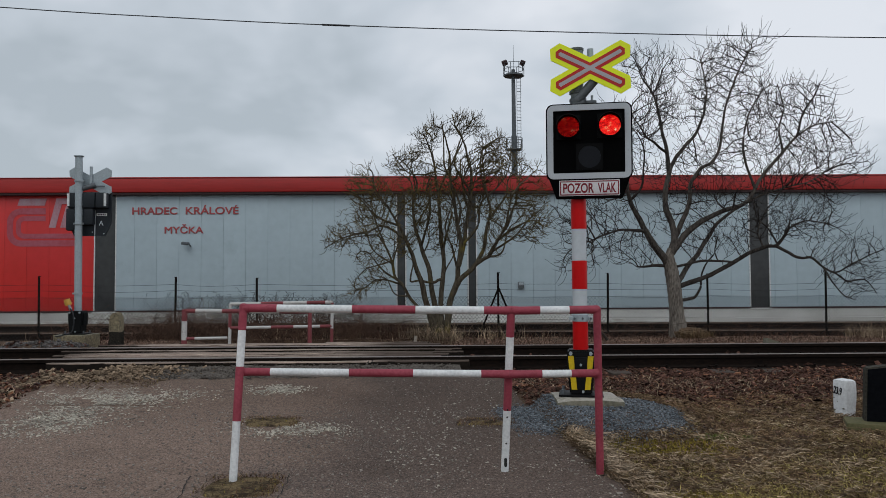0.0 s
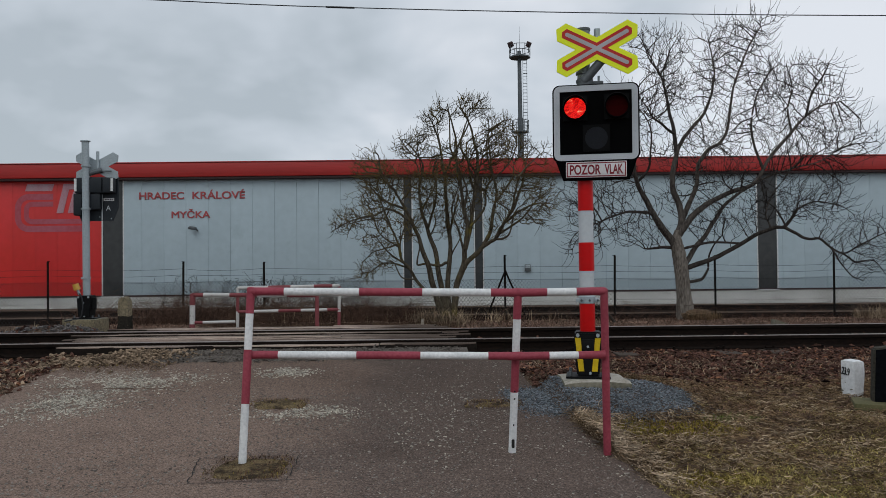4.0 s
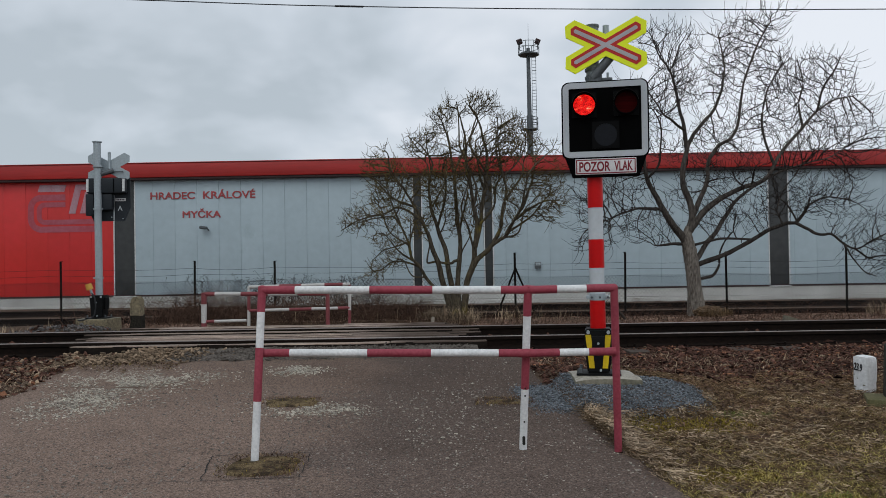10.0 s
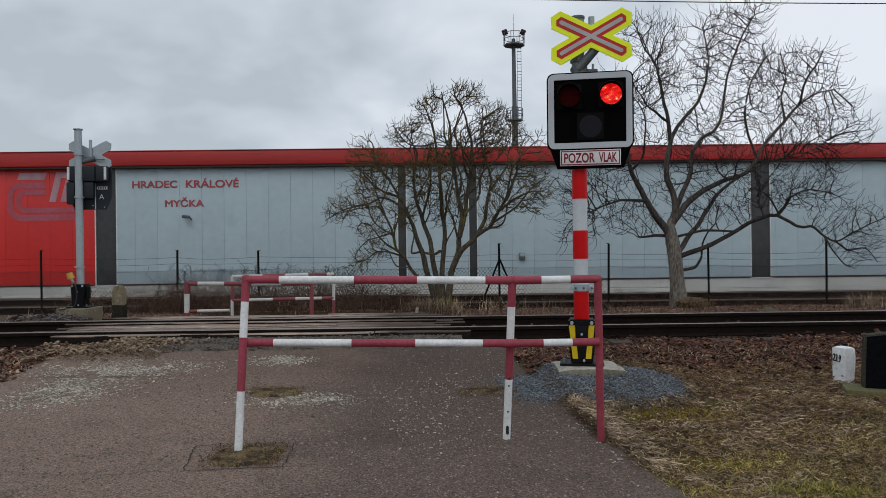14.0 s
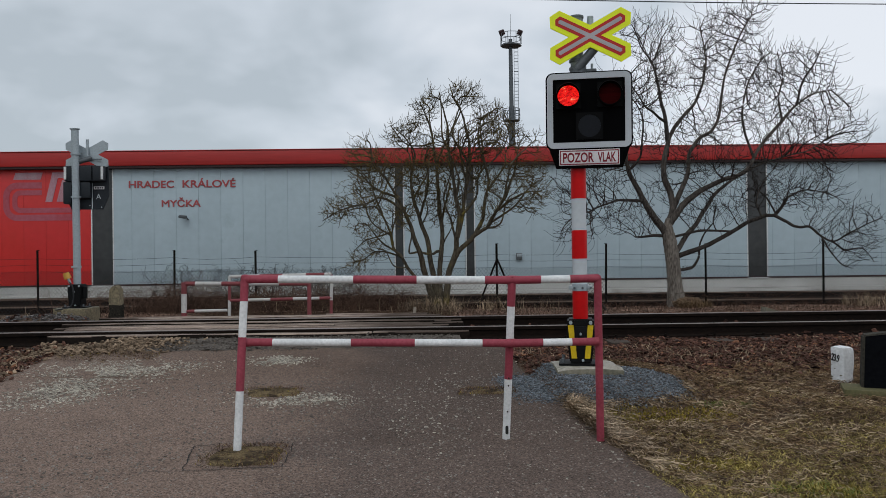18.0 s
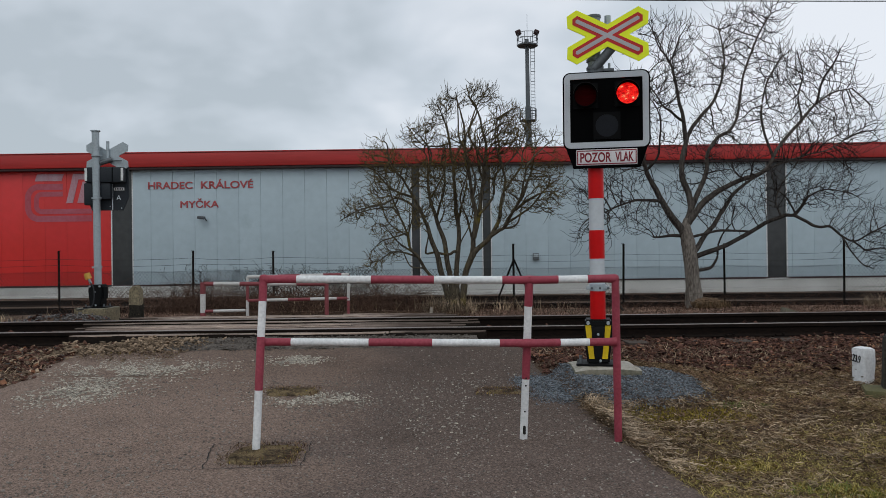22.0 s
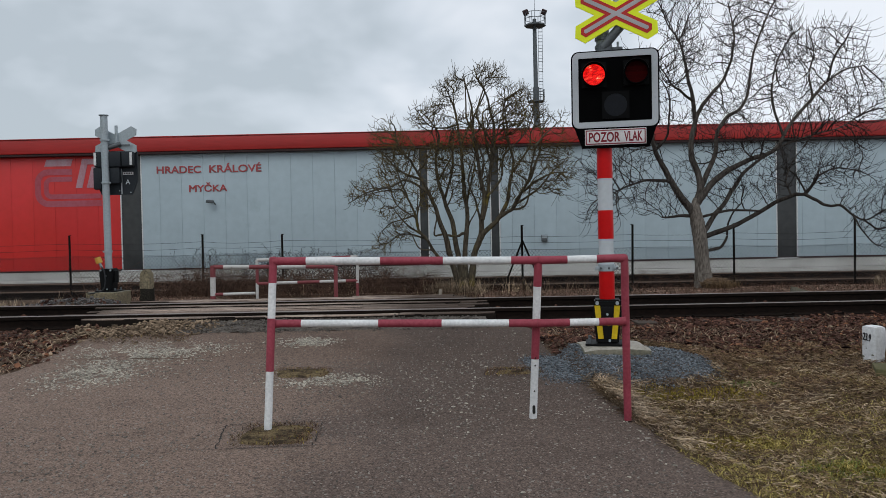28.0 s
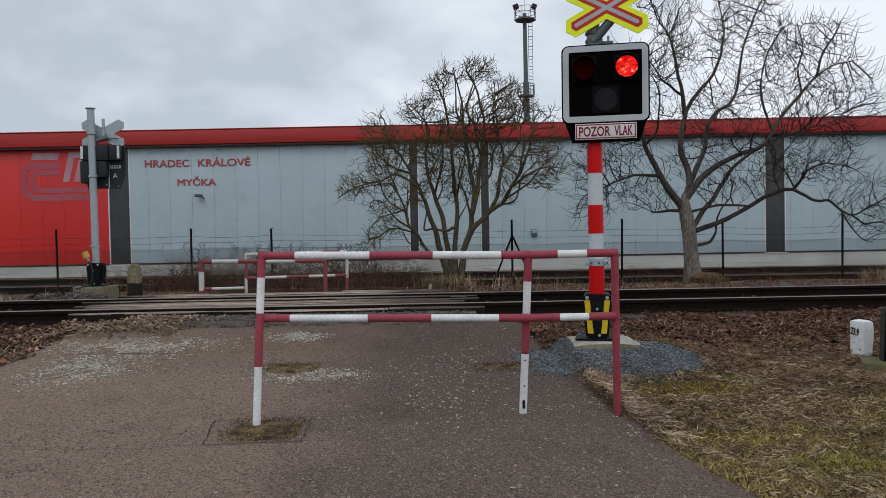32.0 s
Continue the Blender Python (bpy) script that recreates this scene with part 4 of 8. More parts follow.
def build_hall():
    hall = thing("washing_hall", "long flat-roofed hall with grey and red metal cladding", "building", pose(10, 0, 0, 0, -0.18, 0) @ pose(-10, 0, 0))
    y = HALL_Y
    part("wall_core", boxed(-30, 30, y + 0.06, y + 16, -0.5, 5.7), M["joint"], hall, "dark recessed joints behind the cladding", smooth=False)
    def sheets(x0, x1, pitch, first, mat, label):
        x = first
        while x < x1:
            a, b = max(x, x0) + 0.003, min(x + pitch, x1) - 0.003
            spans = [(a, b)]
            for wa, wb in WINDOWS:
                out = []
                for p, q in spans:
                    if wb + 0.05 <= p or wa - 0.05 >= q:
                        out.append((p, q))
                    else:
                        if wa - 0.05 - p > 0.04:
                            out.append((p, wa - 0.055))
                        if q - wb - 0.05 > 0.04:
                            out.append((wb + 0.055, q))
                spans = out
            for p, q in spans:
                part("wall_panel", boxed(p, q, y, y + 0.07, 0.06, 5.25, bevel=0.006), mat, hall, label)
            x += pitch
    sheets(-14.11, 26, 0.985, -14.295, M["wall_grey"], "pale blue-grey metal wall panel")
    sheets(-28, -15.11, 0.985, -28.9, M["wall_red"], "red metal wall panel")
    for wa, wb in WINDOWS:
        w = part("window", boxed(wa, wb, y + 0.03, y + 0.058, 0.02, 5.2), M["dark_glass"], hall, "tall narrow dark window strip", smooth=False)
        for a, b in ((wa - 0.05, wa - 0.002), (wb + 0.002, wb + 0.05)):
            part("window_frame", boxed(a, b, y - 0.012, y + 0.055, 0.02, 5.2, bevel=0.006), M["white_trim"], w, "white metal window edge")
        part("window_sill", boxed(wa - 0.06, wb + 0.06, y - 0.06, y + 0.055, -0.03, 0.018, bevel=0.006), M["white_trim"], w)
    part("fascia", boxed(-30, 30, y - 0.36, y + 0.3, 5.27, 5.90, bevel=0.05), M["fascia"], hall, "deep red roof fascia")
    # the fascia's shadow line, built as a strip in a dark colour
    part("gutter", boxed(-30, 30, y - 0.30, y + 0.25, 5.17, 5.268, bevel=0.02), M["dark_trim"], hall, "dark strip standing in for the shade under the fascia")
    part("roof_edge", boxed(-30, 30, y - 0.39, y + 0.32, 5.902, 5.94, bevel=0.01), M["fascia"], hall)
    part("roof", boxed(-30, 30, y + 0.32, y + 16, 5.72, 5.86), M["joint"], hall, smooth=False)
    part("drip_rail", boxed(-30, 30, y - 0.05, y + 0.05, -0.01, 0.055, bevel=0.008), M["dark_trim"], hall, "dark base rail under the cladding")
    bm = boxed(-30, 30, y - 0.02, y + 0.05, -0.75, -0.012)
    part("plinth", bm, M["plinth"], hall, "stained pale concrete plinth", smooth=False)
    part("plinth_ledge", boxed(-30, 30, y - 0.28, y - 0.021, -0.75, -0.40, bevel=0.03), M["plinth"], hall, "stained concrete ledge")
    # the writing
    for text, x0, x1, z, h, cap in (("HRADEC", -13.42, -11.42, 4.475, 0.33, 1.0), ("KRÁLOVÉ", -11.05, -8.70, 4.475, 0.33, 1.27), ("MYČKA", -11.98, -10.25, 3.625, 0.33, 1.27)):
        lettering("lettering", text, h * cap, x1 - x0, 0.02, M["letter_red"], hall, pose((x0 + x1) / 2, y - 0.022, z + h * (cap - 1) / 2), "dark red capital letters", bold=0.023)
    # the faded emblem: nested bands and slanted bars
    def band(z0, z1, r, x0, x1, w):
        o = [(x1, z1), (x0 + r, z1)]
        o += [(x0 + r - r * math.sin(radians(a)), z1 - r + r * math.cos(radians(a))) for a in range(10, 91, 10)]
        o += [(x0 + r - r * math.cos(radians(a)), z0 + r - r * math.sin(radians(a))) for a in range(0, 91, 10)]
        o += [(x1, z0)]
        q = r - w
        i = [(x1, z0 + w), (x0 + r, z0 + w)]
        i += [(x0 + r - q * math.sin(radians(a)), z0 + r - q * math.cos(radians(a))) for a in range(10, 91, 10)]
        i += [(x0 + r - q * math.cos(radians(a)), z1 - r + q * math.sin(radians(a))) for a in range(0, 91, 10)]
        i += [(x1, z1 - w)]
        inner = i[::-1]
        bm = bmesh.new()
        loops = [[bm.verts.new((px, yy, pz)) for px, pz in line] for line in (o, inner) for yy in (y - 0.012, y - 0.004)]
        for k in range(len(o) - 1):
            for p, q in ((0, 2), (1, 3), (0, 1), (2, 3)):
                bm.faces.new((loops[p][k], loops[p][k + 1], loops[q][k + 1], loops[q][k]))
        return bm
    part("emblem_band", band(2.92, 4.62, 0.62, -18.95, -17.25, 0.27), M["logo"], hall, "faded lilac painted band")
    part("emblem_band", band(3.27, 4.27, 0.36, -18.55, -17.25, 0.22), M["logo"], hall, "faded lilac painted band")
    for a in ([(-17.25, 2.92), (-15.95, 2.92), (-15.95, 3.19), (-17.25, 3.19)], [(-17.25, 3.27), (-15.95, 3.27), (-15.95, 3.49), (-17.25, 3.49)]):
        part("emblem_band", prism(bmesh.new(), a, y - 0.0125, y - 0.0045), M["logo"], hall, "faded lilac painted band")
    for q, a in enumerate(([(-18.5, 4.74), (-17.3, 4.74), (-17.2, 5.05), (-18.4, 5.05)], [(-17.1, 3.75), (-16.8, 3.75), (-16.48, 5.05), (-16.78, 5.05)], [(-16.6, 3.75), (-16.3, 3.75), (-16.05, 4.7), (-16.35, 4.7)], [(-16.78, 4.8), (-15.2, 4.8), (-15.2, 5.05), (-16.78, 5.05)])):
        part("emblem_bar", prism(bmesh.new(), a, y - 0.0160 - 0.003 * q, y - 0.0055), M["logo_light"], hall, "pale worn painted bar")
    return hall


def build_wall_fittings():
    lamp = thing("wall_lamp", "small dark floodlight on a bracket on the grey wall", "lamp", pose(-10.95, HALL_Y, 2.95))
    part("bracket", tubed((0.12, -0.002, -0.12), (0.12, -0.22, -0.05), 0.03, seg=8), M["galv_dark"], lamp)
    part("head", boxed(-0.20, 0.13, -0.36, -0.14, -0.02, 0.10, bevel=0.04, m=pose(0, 0, 0, 12, 8, 0)), M["galv_dark"], lamp)
    bx = thing("meter_box", "small dark box on the grey wall", "box", pose(3.85, HALL_Y, 1.08))
    part("body", boxed(-0.13, 0.13, -0.16, -0.002, -0.16, 0.14, bevel=0.02), M["galv_dark"], bx)
    part("lid", boxed(-0.11, 0.11, -0.175, -0.161, -0.02, 0.11, bevel=0.005), M["galv"], bx)


def build_mast():
    mast = thing("floodlight_mast", "tall steel floodlight mast with two platforms and a ladder", "light mast", pose(7.4, 70, -0.6))
    part("lower_tube", tubed((0.05, 0, 0), (0.0, 0, 15.2), 0.31, 0.26, 12), M["galv_dark"], mast)
    part("upper_tube", tubed((0, 0, 15.2), (-0.05, 0, 21.4), 0.205, 0.17, 12), M["galv_dark"], mast)
    for z, r, h in ((20.75, 0.98, 1.15), (13.85, 0.78, 1.1)):
        p = part("platform", tubed((0, 0, z), (0, 0, z + 0.12), r, r, 8), M["galv_dark"], mast, "railed work platform")
        for k in range(8):
            a = 2 * math.pi * (k + 0.5) / 8
            part("stanchion", tubed((r * math.cos(a), r * math.sin(a), z + 0.1), (r * math.cos(a), r * math.sin(a), z + h), 0.03, seg=5), M["galv_dark"], p)
        for zz in (z + h, z + h * 0.55):
            bm = bmesh.new()
            for k in range(8):
                a, b = 2 * math.pi * (k + 0.5) / 8, 2 * math.pi * (k + 1.5) / 8
                tube(bm, (r * math.cos(a), r * math.sin(a), zz), (r * math.cos(b), r * math.sin(b), zz), 0.028, seg=5)
            part("handrail", bm, M["galv_dark"], p)
    for x, tilt in ((-0.85, -22), (0.80, 22)):
        part("floodlight", boxed(-0.24, 0.24, -0.2, 0.2, -0.22, 0.24, bevel=0.06, m=pose(x, -0.2, 21.95, 25, tilt, 0)), M["dark_trim"], mast, "dark floodlight head")
        part("floodlight_arm", tubed((x, -0.2, 21.2), (x, -0.2, 21.8), 0.04, seg=6), M["galv_dark"], mast)
    part("antenna", tubed((-0.02, 0, 21.3), (-0.02, 0, 23.7), 0.025, 0.012, 6), M["galv_dark"], mast)
    lad = part("ladder", tube(tubed((0.30, -0.1, 3), (0.26, -0.1, 20.8), 0.022, seg=5), (0.66, -0.1, 3), (0.62, -0.1, 20.8), 0.022, seg=5), M["galv_dark"], mast, "caged ladder")
    for k in range(56):
        z = 4 + 0.30 * k
        part("ladder_hoop" if k % 3 == 0 else "rung", tubed((0.28, -0.1, z), (0.66, -0.1, z), 0.034 if k % 3 == 0 else 0.018, seg=5), M["galv_dark"], lad)


# ---- fence ----
FENCE = [(-16.2, 1.40), (-12.8, 1.42), (-9.25, 1.412), (-6.08, 1.385), (-4.16, 1.36), (1.51, 1.475), (4.08, 1.455), (6.47, 1.435), (9.27, 1.50), (11.9, 1.47), (14.6, 1.46)]
FY = 18.0


def build_fence():
    rng = random.Random(8)
    fence = thing("wire_fence", "chain-link wire fence on thin dark iron posts", "fence")
    for x, z in FENCE:
        p = part("post", tubed((x, FY, -0.35), (x + rng.uniform(-0.02, 0.02), FY, z), 0.026, seg=8), M["fence_iron"], fence)
        part("cap", tubed((x, FY, z - 0.002), (x, FY, z + 0.012), 0.034, seg=8), M["fence_iron"], p)
    for dx in (-0.55, 0.55):
        part("strut", tubed((1.51 + dx, FY - 0.12, -0.2), (1.51, FY - 0.03, 1.12), 0.022, seg=8), M["fence_iron"], fence, "slanting brace")
    for z in (1.22, 1.08, 0.92, 0.42):
        bm = bmesh.new()
        for (xa, za), (xb, zb) in zip(FENCE, FENCE[1:]):
            k = 5
            dip = rng.uniform(0.01, 0.05)
            pts = [(xa + (xb - xa) * i / k, FY - 0.035, z + rng.uniform(-0.004, 0.004) - dip * 4 * (i / k) * (1 - i / k)) for i in range(k + 1)]
            for a, b in zip(pts, pts[1:]):
                tube(bm, a, b, 0.0033, seg=4, caps=False)
        part("wire", bm, M["fence_wire"], fence)
    h = Heap()
    z0, z1, pitch = -0.25, 0.92, 0.082
    x = FENCE[0][0] - 1.2
    while x < FENCE[-1][0]:
        for s in (1, -1):
            run = (z1 - z0) * 0.82
            pts = []
            for i in range(7):
                u = i / 6
                px = x + (run * u if s > 0 else run * (1 - u))
                sag = 0.035 * noise.noise((px * 0.7, 3, 0)) * u
                pts.append((px, FY - 0.02 + 0.004 * s + 0.02 * noise.noise((px, u * 2, 0)), z0 + (z1 - z0) * u + sag))
            branch_mesh(h, pts, [0.0042] * 7, seg=3)
        x += pitch
    me = h.make("wire_mesh", M["fence_wire"], fence)
    tagged(me, "diamond wire netting", kind="stuff")


# ---- trees ----
def colonise(nodes, parents, goals, step, reach, kill, rounds, rng, heart, spread, wobble=0.12):
    """Lets branches grow from the given nodes towards the goals, and a little away from the heart, until each goal is reached."""
    pos, par = [np.array(n, dtype=float) for n in nodes], list(parents)
    goals = np.array(goals)
    best = np.full(len(goals), 1e9)
    near = np.zeros(len(goals), dtype=int)
    alive = np.ones(len(goals), dtype=bool)
    fresh = list(range(len(pos)))
    taken = set()
    for _ in range(rounds):
        for i in fresh:
            d = np.linalg.norm(goals - pos[i], axis=1)
            k = d < best
            best[k], near[k] = d[k], i
        alive &= best > kill
        live = np.nonzero(alive & (best < reach))[0]
        if len(live) == 0:
            break
        at = np.array(pos)[near[live]]
        way = (goals[live] - at) / best[live][:, None]
        pull = {}
        for n, w in zip(near[live], way):
            pull[int(n)] = pull.get(int(n), 0) + w
        fresh = []
        for n, w in pull.items():
            w = w / (np.linalg.norm(w) + 1e-9)
            if par[n] >= 0:
                back = pos[n] - pos[par[n]]
                w = w + 0.55 * back / (np.linalg.norm(back) + 1e-9)
            out = pos[n] - heart
            w = w + spread * out / (np.linalg.norm(out) + 1e-9) + rng.normal(0, wobble, 3)
            q = pos[n] + step * w / np.linalg.norm(w)
            key = (n, round(q[0] * 40), round(q[1] * 40), round(q[2] * 40))
            if key in taken:
                continue
            taken.add(key)
            fresh.append(len(pos))
            pos.append(q)
            par.append(n)
        if not fresh:
            break
    return np.array(pos), np.array(par)


def grown_lines(pos, par, first, tip, power, cap):
    """Cuts what grew from the limbs into branches that follow the thickest child; gives points and radii."""
    n = len(pos)
    kids = [[] for _ in range(n)]
    for i in range(first, n):
        kids[par[i]].append(i)
    load = np.zeros(n)
    for i in range(n - 1, first - 1, -1):
        load[i] = sum(load[k] for k in kids[i]) or 1.0
    rad = tip * load ** (1 / power)
    out, todo = [], [k for i in range(first) for k in kids[i]]
    while todo:
        i = todo.pop()
        line = [par[i], i]
        while kids[i]:
            ordered = sorted(kids[i], key=lambda k: -load[k])
            todo.extend(ordered[1:])
            i = ordered[0]
            line.append(i)
        r = [min(rad[k], cap) for k in line]
        r[0] = r[1] * 1.15
        p = pos[line].copy()
        p[1:-1] = 0.25 * p[:-2] + 0.5 * p[1:-1] + 0.25 * p[2:]
        out.append((p, r))
    return out


def smooth_path(points, k=6):
    """A curve through the control points."""
    p = [np.array(q, dtype=float) for q in points]
    p = [2 * p[0] - p[1]] + p + [2 * p[-1] - p[-2]]
    out = []
    for i in range(1, len(p) - 2):
        for j in range(k):
            t = j / k
            out.append(0.5 * (2 * p[i] + (p[i + 1] - p[i - 1]) * t + (2 * p[i - 1] - 5 * p[i] + 4 * p[i + 1] - p[i + 2]) * t * t + (3 * p[i] - p[i - 1] - 3 * p[i + 1] + p[i + 2]) * t ** 3))
    out.append(p[-2])
    return out


def clumps(lumps, count, gap, scale):
    """Places that the twigs reach for: uneven balls (x, y, z, radius, weight), with holes in them."""
    def places(rng):
        out = []
        for x, y, z, r, w in lumps:
            n = count * w
            d = rng.normal(0, 1, (n, 3))
            d *= (rng.uniform(0, 1, n) ** 0.42 / np.linalg.norm(d, axis=1))[:, None]
            out.append(np.array((x, y, z)) + d * r * np.array((1.02, 1.25, 1.0)))
        out = np.concatenate(out)
        hole = np.array([noise.noise(Vector(p) * scale) for p in out])
        return out[hole > gap]
    return places


def build_tree(seed, at, label, trunk, limbs, goals, step, reach, kill, tip, power, wobble, spread, barks, whip, spur, kink):
    """limbs: (first radius, last radius, line); barks: of trunk, limbs, twigs and stout limbs; whip: length, rise and unrest of the last twigs;
    spur: the share of side twigs and their length; kink: how crooked the limbs are."""
    rng = np.random.default_rng(seed)
    tree = thing("bare_tree", label, "tree", pose(*at), group="trees by the fence")
    pts, radii = trunk
    h = Heap()
    q = smooth_path(pts, 6)
    rr = np.interp(np.linspace(0, 1, len(q)), np.linspace(0, 1, len(radii)), radii)
    rr = rr * (1 + 0.03 * rng.normal(size=len(q)))
    branch_mesh(h, q, rr, seg=14)
    h.make("trunk", M[barks[0]], tree, smooth=True)
    nodes, stout = [], []
    for r0, r1, line in limbs:
        q = np.array(smooth_path(line, 7))
        n = len(q)
        u = np.linspace(0, 1, n)
        bend = np.stack([np.array([noise.noise((k * 17.3 + seed, r0 * 90 + line[-1][0], v * n * 0.16)) for v in u]) for k in range(3)], 1)
        q = q + bend * kink * np.minimum(1, u * 6)[:, None]
        r = r0 * (1 - u) ** 1.1 + r1 * (1 - (1 - u) ** 1.1)
        r = r * (1 + 0.035 * rng.normal(size=n))
        h = Heap()
        branch_mesh(h, q, r, seg=9)
        h.make("limb", M[barks[1] if r0 < 0.058 else barks[3]], tree, smooth=True)
        nodes += [p for p, v in zip(q, r) if v < 0.05 and rng.random() < 0.5]
    first = len(nodes)
    places = goals(rng)
    heart = places.mean(0) * np.array((1, 1, 0.4))
    pos, par = colonise(nodes, [-1] * first, places, step, reach, kill, 110, rng, heart, spread, wobble)
    mid, fine = Heap(), Heap()

    def twig_from(a, d, ln, rise, unrest):
        k = [np.array(a)]
        for _ in range(5):
            out = k[-1] - heart
            d = d + rng.normal(0, unrest, 3) + np.array([0, 0, rise]) + 0.16 * out / (np.linalg.norm(out) + 1e-9)
            d = d / np.linalg.norm(d)
            k.append(k[-1] + d * ln / 5)
        branch_mesh(fine, k, [tip, tip, tip * 0.95, tip * 0.9, tip * 0.8, tip * 0.6], seg=3)
    for p, r in grown_lines(pos, par, first, tip, power, 0.026):
        branch_mesh(mid if max(r) > tip * 2.0 else fine, p, r, seg=5 if max(r) > tip * 2.0 else 3)
        d = p[-1] - p[-2]
        twig_from(p[-1], d / np.linalg.norm(d), whip[0] * rng.uniform(0.35, 1.0), whip[1], whip[2])
        for i in range(1, len(p)):
            if rng.random() < spur[0]:
                d = p[i] - p[i - 1]
                d = d / (np.linalg.norm(d) + 1e-9)
                side = rng.normal(0, 1, 3)
                side -= d * side.dot(d)
                d = d * 0.6 + side / np.linalg.norm(side)
                twig_from(p[i], d / np.linalg.norm(d), rng.uniform(spur[1] * 0.4, spur[1]), whip[1], whip[2])
    tagged(mid.make("branch_tier", M[barks[1]], tree, smooth=True), "middling crooked branches", kind="stuff")
    tagged(fine.make("crown", M[barks[2]], tree), "thin bare twigs", kind="stuff")
    return tree


def build_trees():
    # the many-stemmed bush-like tree: its stems and the clumps of its crown
    A = []
    A.append((0.072, 0.010, [(0.01, 0.00, 0.14), (-0.14, -0.09, 0.63), (-0.25, -0.19, 1.06), (-0.37, -0.27, 1.42), (-0.44, -0.34, 1.72), (-0.56, -0.42, 2.02), (-0.75, -0.52, 2.37), (-0.93, -0.62, 2.71), (-1.15, -0.71, 3.00), (-1.30, -0.80, 3.31)]))
    A.append((0.070, 0.010, [(0.09, 0.00, 0.11), (0.01, 0.10, 0.69), (-0.08, 0.19, 1.18), (-0.17, 0.28, 1.61), (-0.30, 0.37, 2.05), (-0.41, 0.45, 2.43), (-0.49, 0.55, 2.95), (-0.39, 0.65, 3.41), (-0.56, 0.72, 3.74), (-0.82, 0.80, 4.01)]))
    A.append((0.066, 0.010, [(0.17, 0.00, 0.11), (0.14, 0.11, 0.69), (0.18, 0.21, 1.18), (0.19, 0.35, 1.80), (0.14, 0.49, 2.44), (0.12, 0.63, 3.08), (0.02, 0.75, 3.59), (-0.03, 0.84, 3.99), (-0.16, 0.93, 4.40), (-0.29, 1.00, 4.67)]))
    A.append((0.076, 0.010, [(0.26, 0.00, 0.08), (0.32, -0.04, 0.59), (0.39, -0.08, 0.94), (0.48, -0.11, 1.18), (0.52, -0.14, 1.54), (0.56, -0.20, 2.02), (0.48, -0.25, 2.50), (0.42, -0.31, 2.98), (0.34, -0.36, 3.46), (0.32, -0.42, 3.93), (0.22, -0.46, 4.29), (0.15, -0.50, 4.57)]))
    A.append((0.062, 0.014, [(0.37, -0.10, 0.88), (0.52, -0.19, 1.17), (0.74, -0.29, 1.41), (0.91, -0.38, 1.58), (1.06, -0.44, 1.67), (1.19, -0.50, 1.78), (1.33, -0.61, 2.06), (1.48, -0.74, 2.35), (1.53, -0.87, 2.69), (1.58, -1.00, 3.00)]))
    A.append((0.046, 0.010, [(0.89, -0.30, 1.57), (1.06, -0.18, 1.90), (1.15, 0.01, 2.40), (1.21, 0.21, 2.91), (1.06, 0.51, 3.64), (1.13, 0.73, 4.19), (1.45, 0.90, 4.48)]))
    A.append((0.052, 0.010, [(0.52, -0.20, 1.52), (0.64, -0.14, 2.03), (0.70, -0.07, 2.52), (0.77, 0.01, 3.02), (0.82, 0.08, 3.52), (0.74, 0.14, 3.90), (0.64, 0.20, 4.29), (0.47, 0.26, 4.65), (0.40, 0.30, 4.91)]))
    A.append((0.038, 0.010, [(-0.35, -0.10, 0.64), (-0.55, -0.18, 0.88), (-0.68, -0.26, 1.12), (-0.82, -0.33, 1.30), (-0.91, -0.44, 1.66), (-1.05, -0.56, 2.01), (-1.22, -0.65, 2.18), (-1.50, -0.75, 2.12), (-1.91, -0.90, 2.05)]))
    A.append((0.022, 0.008, [(-0.68, -0.20, 1.12), (-0.94, -0.31, 1.21), (-1.23, -0.45, 1.22), (-1.46, -0.59, 1.07), (-1.64, -0.70, 1.01)]))
    A.append((0.034, 0.014, [(0.15, 0.00, 1.24), (0.04, -0.02, 1.22), (-0.11, -0.05, 1.17), (-0.30, -0.07, 1.22), (-0.51, -0.10, 1.20), (-0.48, -0.14, 1.42), (-0.45, -0.20, 1.83)]))
    A.append((0.030, 0.009, [(-0.56, -0.40, 2.02), (-0.81, -0.52, 2.24), (-1.10, -0.64, 2.35), (-1.38, -0.77, 2.23), (-1.71, -0.93, 2.14), (-2.04, -1.10, 1.99), (-2.20, -1.20, 1.86)]))
    A.append((0.030, 0.009, [(-0.75, -0.50, 2.37), (-1.17, -0.21, 2.56), (-1.51, 0.12, 2.88), (-1.79, 0.40, 3.16)]))
    A.append((0.022, 0.009, [(-0.92, -0.70, 2.71), (-1.20, -0.86, 3.02), (-1.25, -1.02, 3.35), (-1.31, -1.10, 3.51)]))
    A.append((0.030, 0.009, [(1.34, -0.60, 2.07), (1.66, -0.90, 2.31), (1.95, -1.18, 2.41), (2.17, -1.40, 2.30)]))
    A.append((0.026, 0.009, [(1.57, -0.90, 2.96), (1.85, -0.66, 3.27), (2.16, -0.40, 3.56)]))
    A.append((0.022, 0.009, [(-0.00, 0.70, 3.67), (-0.33, 0.57, 3.59), (-0.66, 0.41, 3.68), (-0.89, 0.20, 4.01)]))
    A.append((0.030, 0.010, [(0.62, -0.20, 2.00), (0.94, -0.02, 2.40), (1.01, 0.19, 2.91), (1.41, 0.42, 3.31), (1.68, 0.63, 3.72), (1.76, 0.80, 4.14)]))
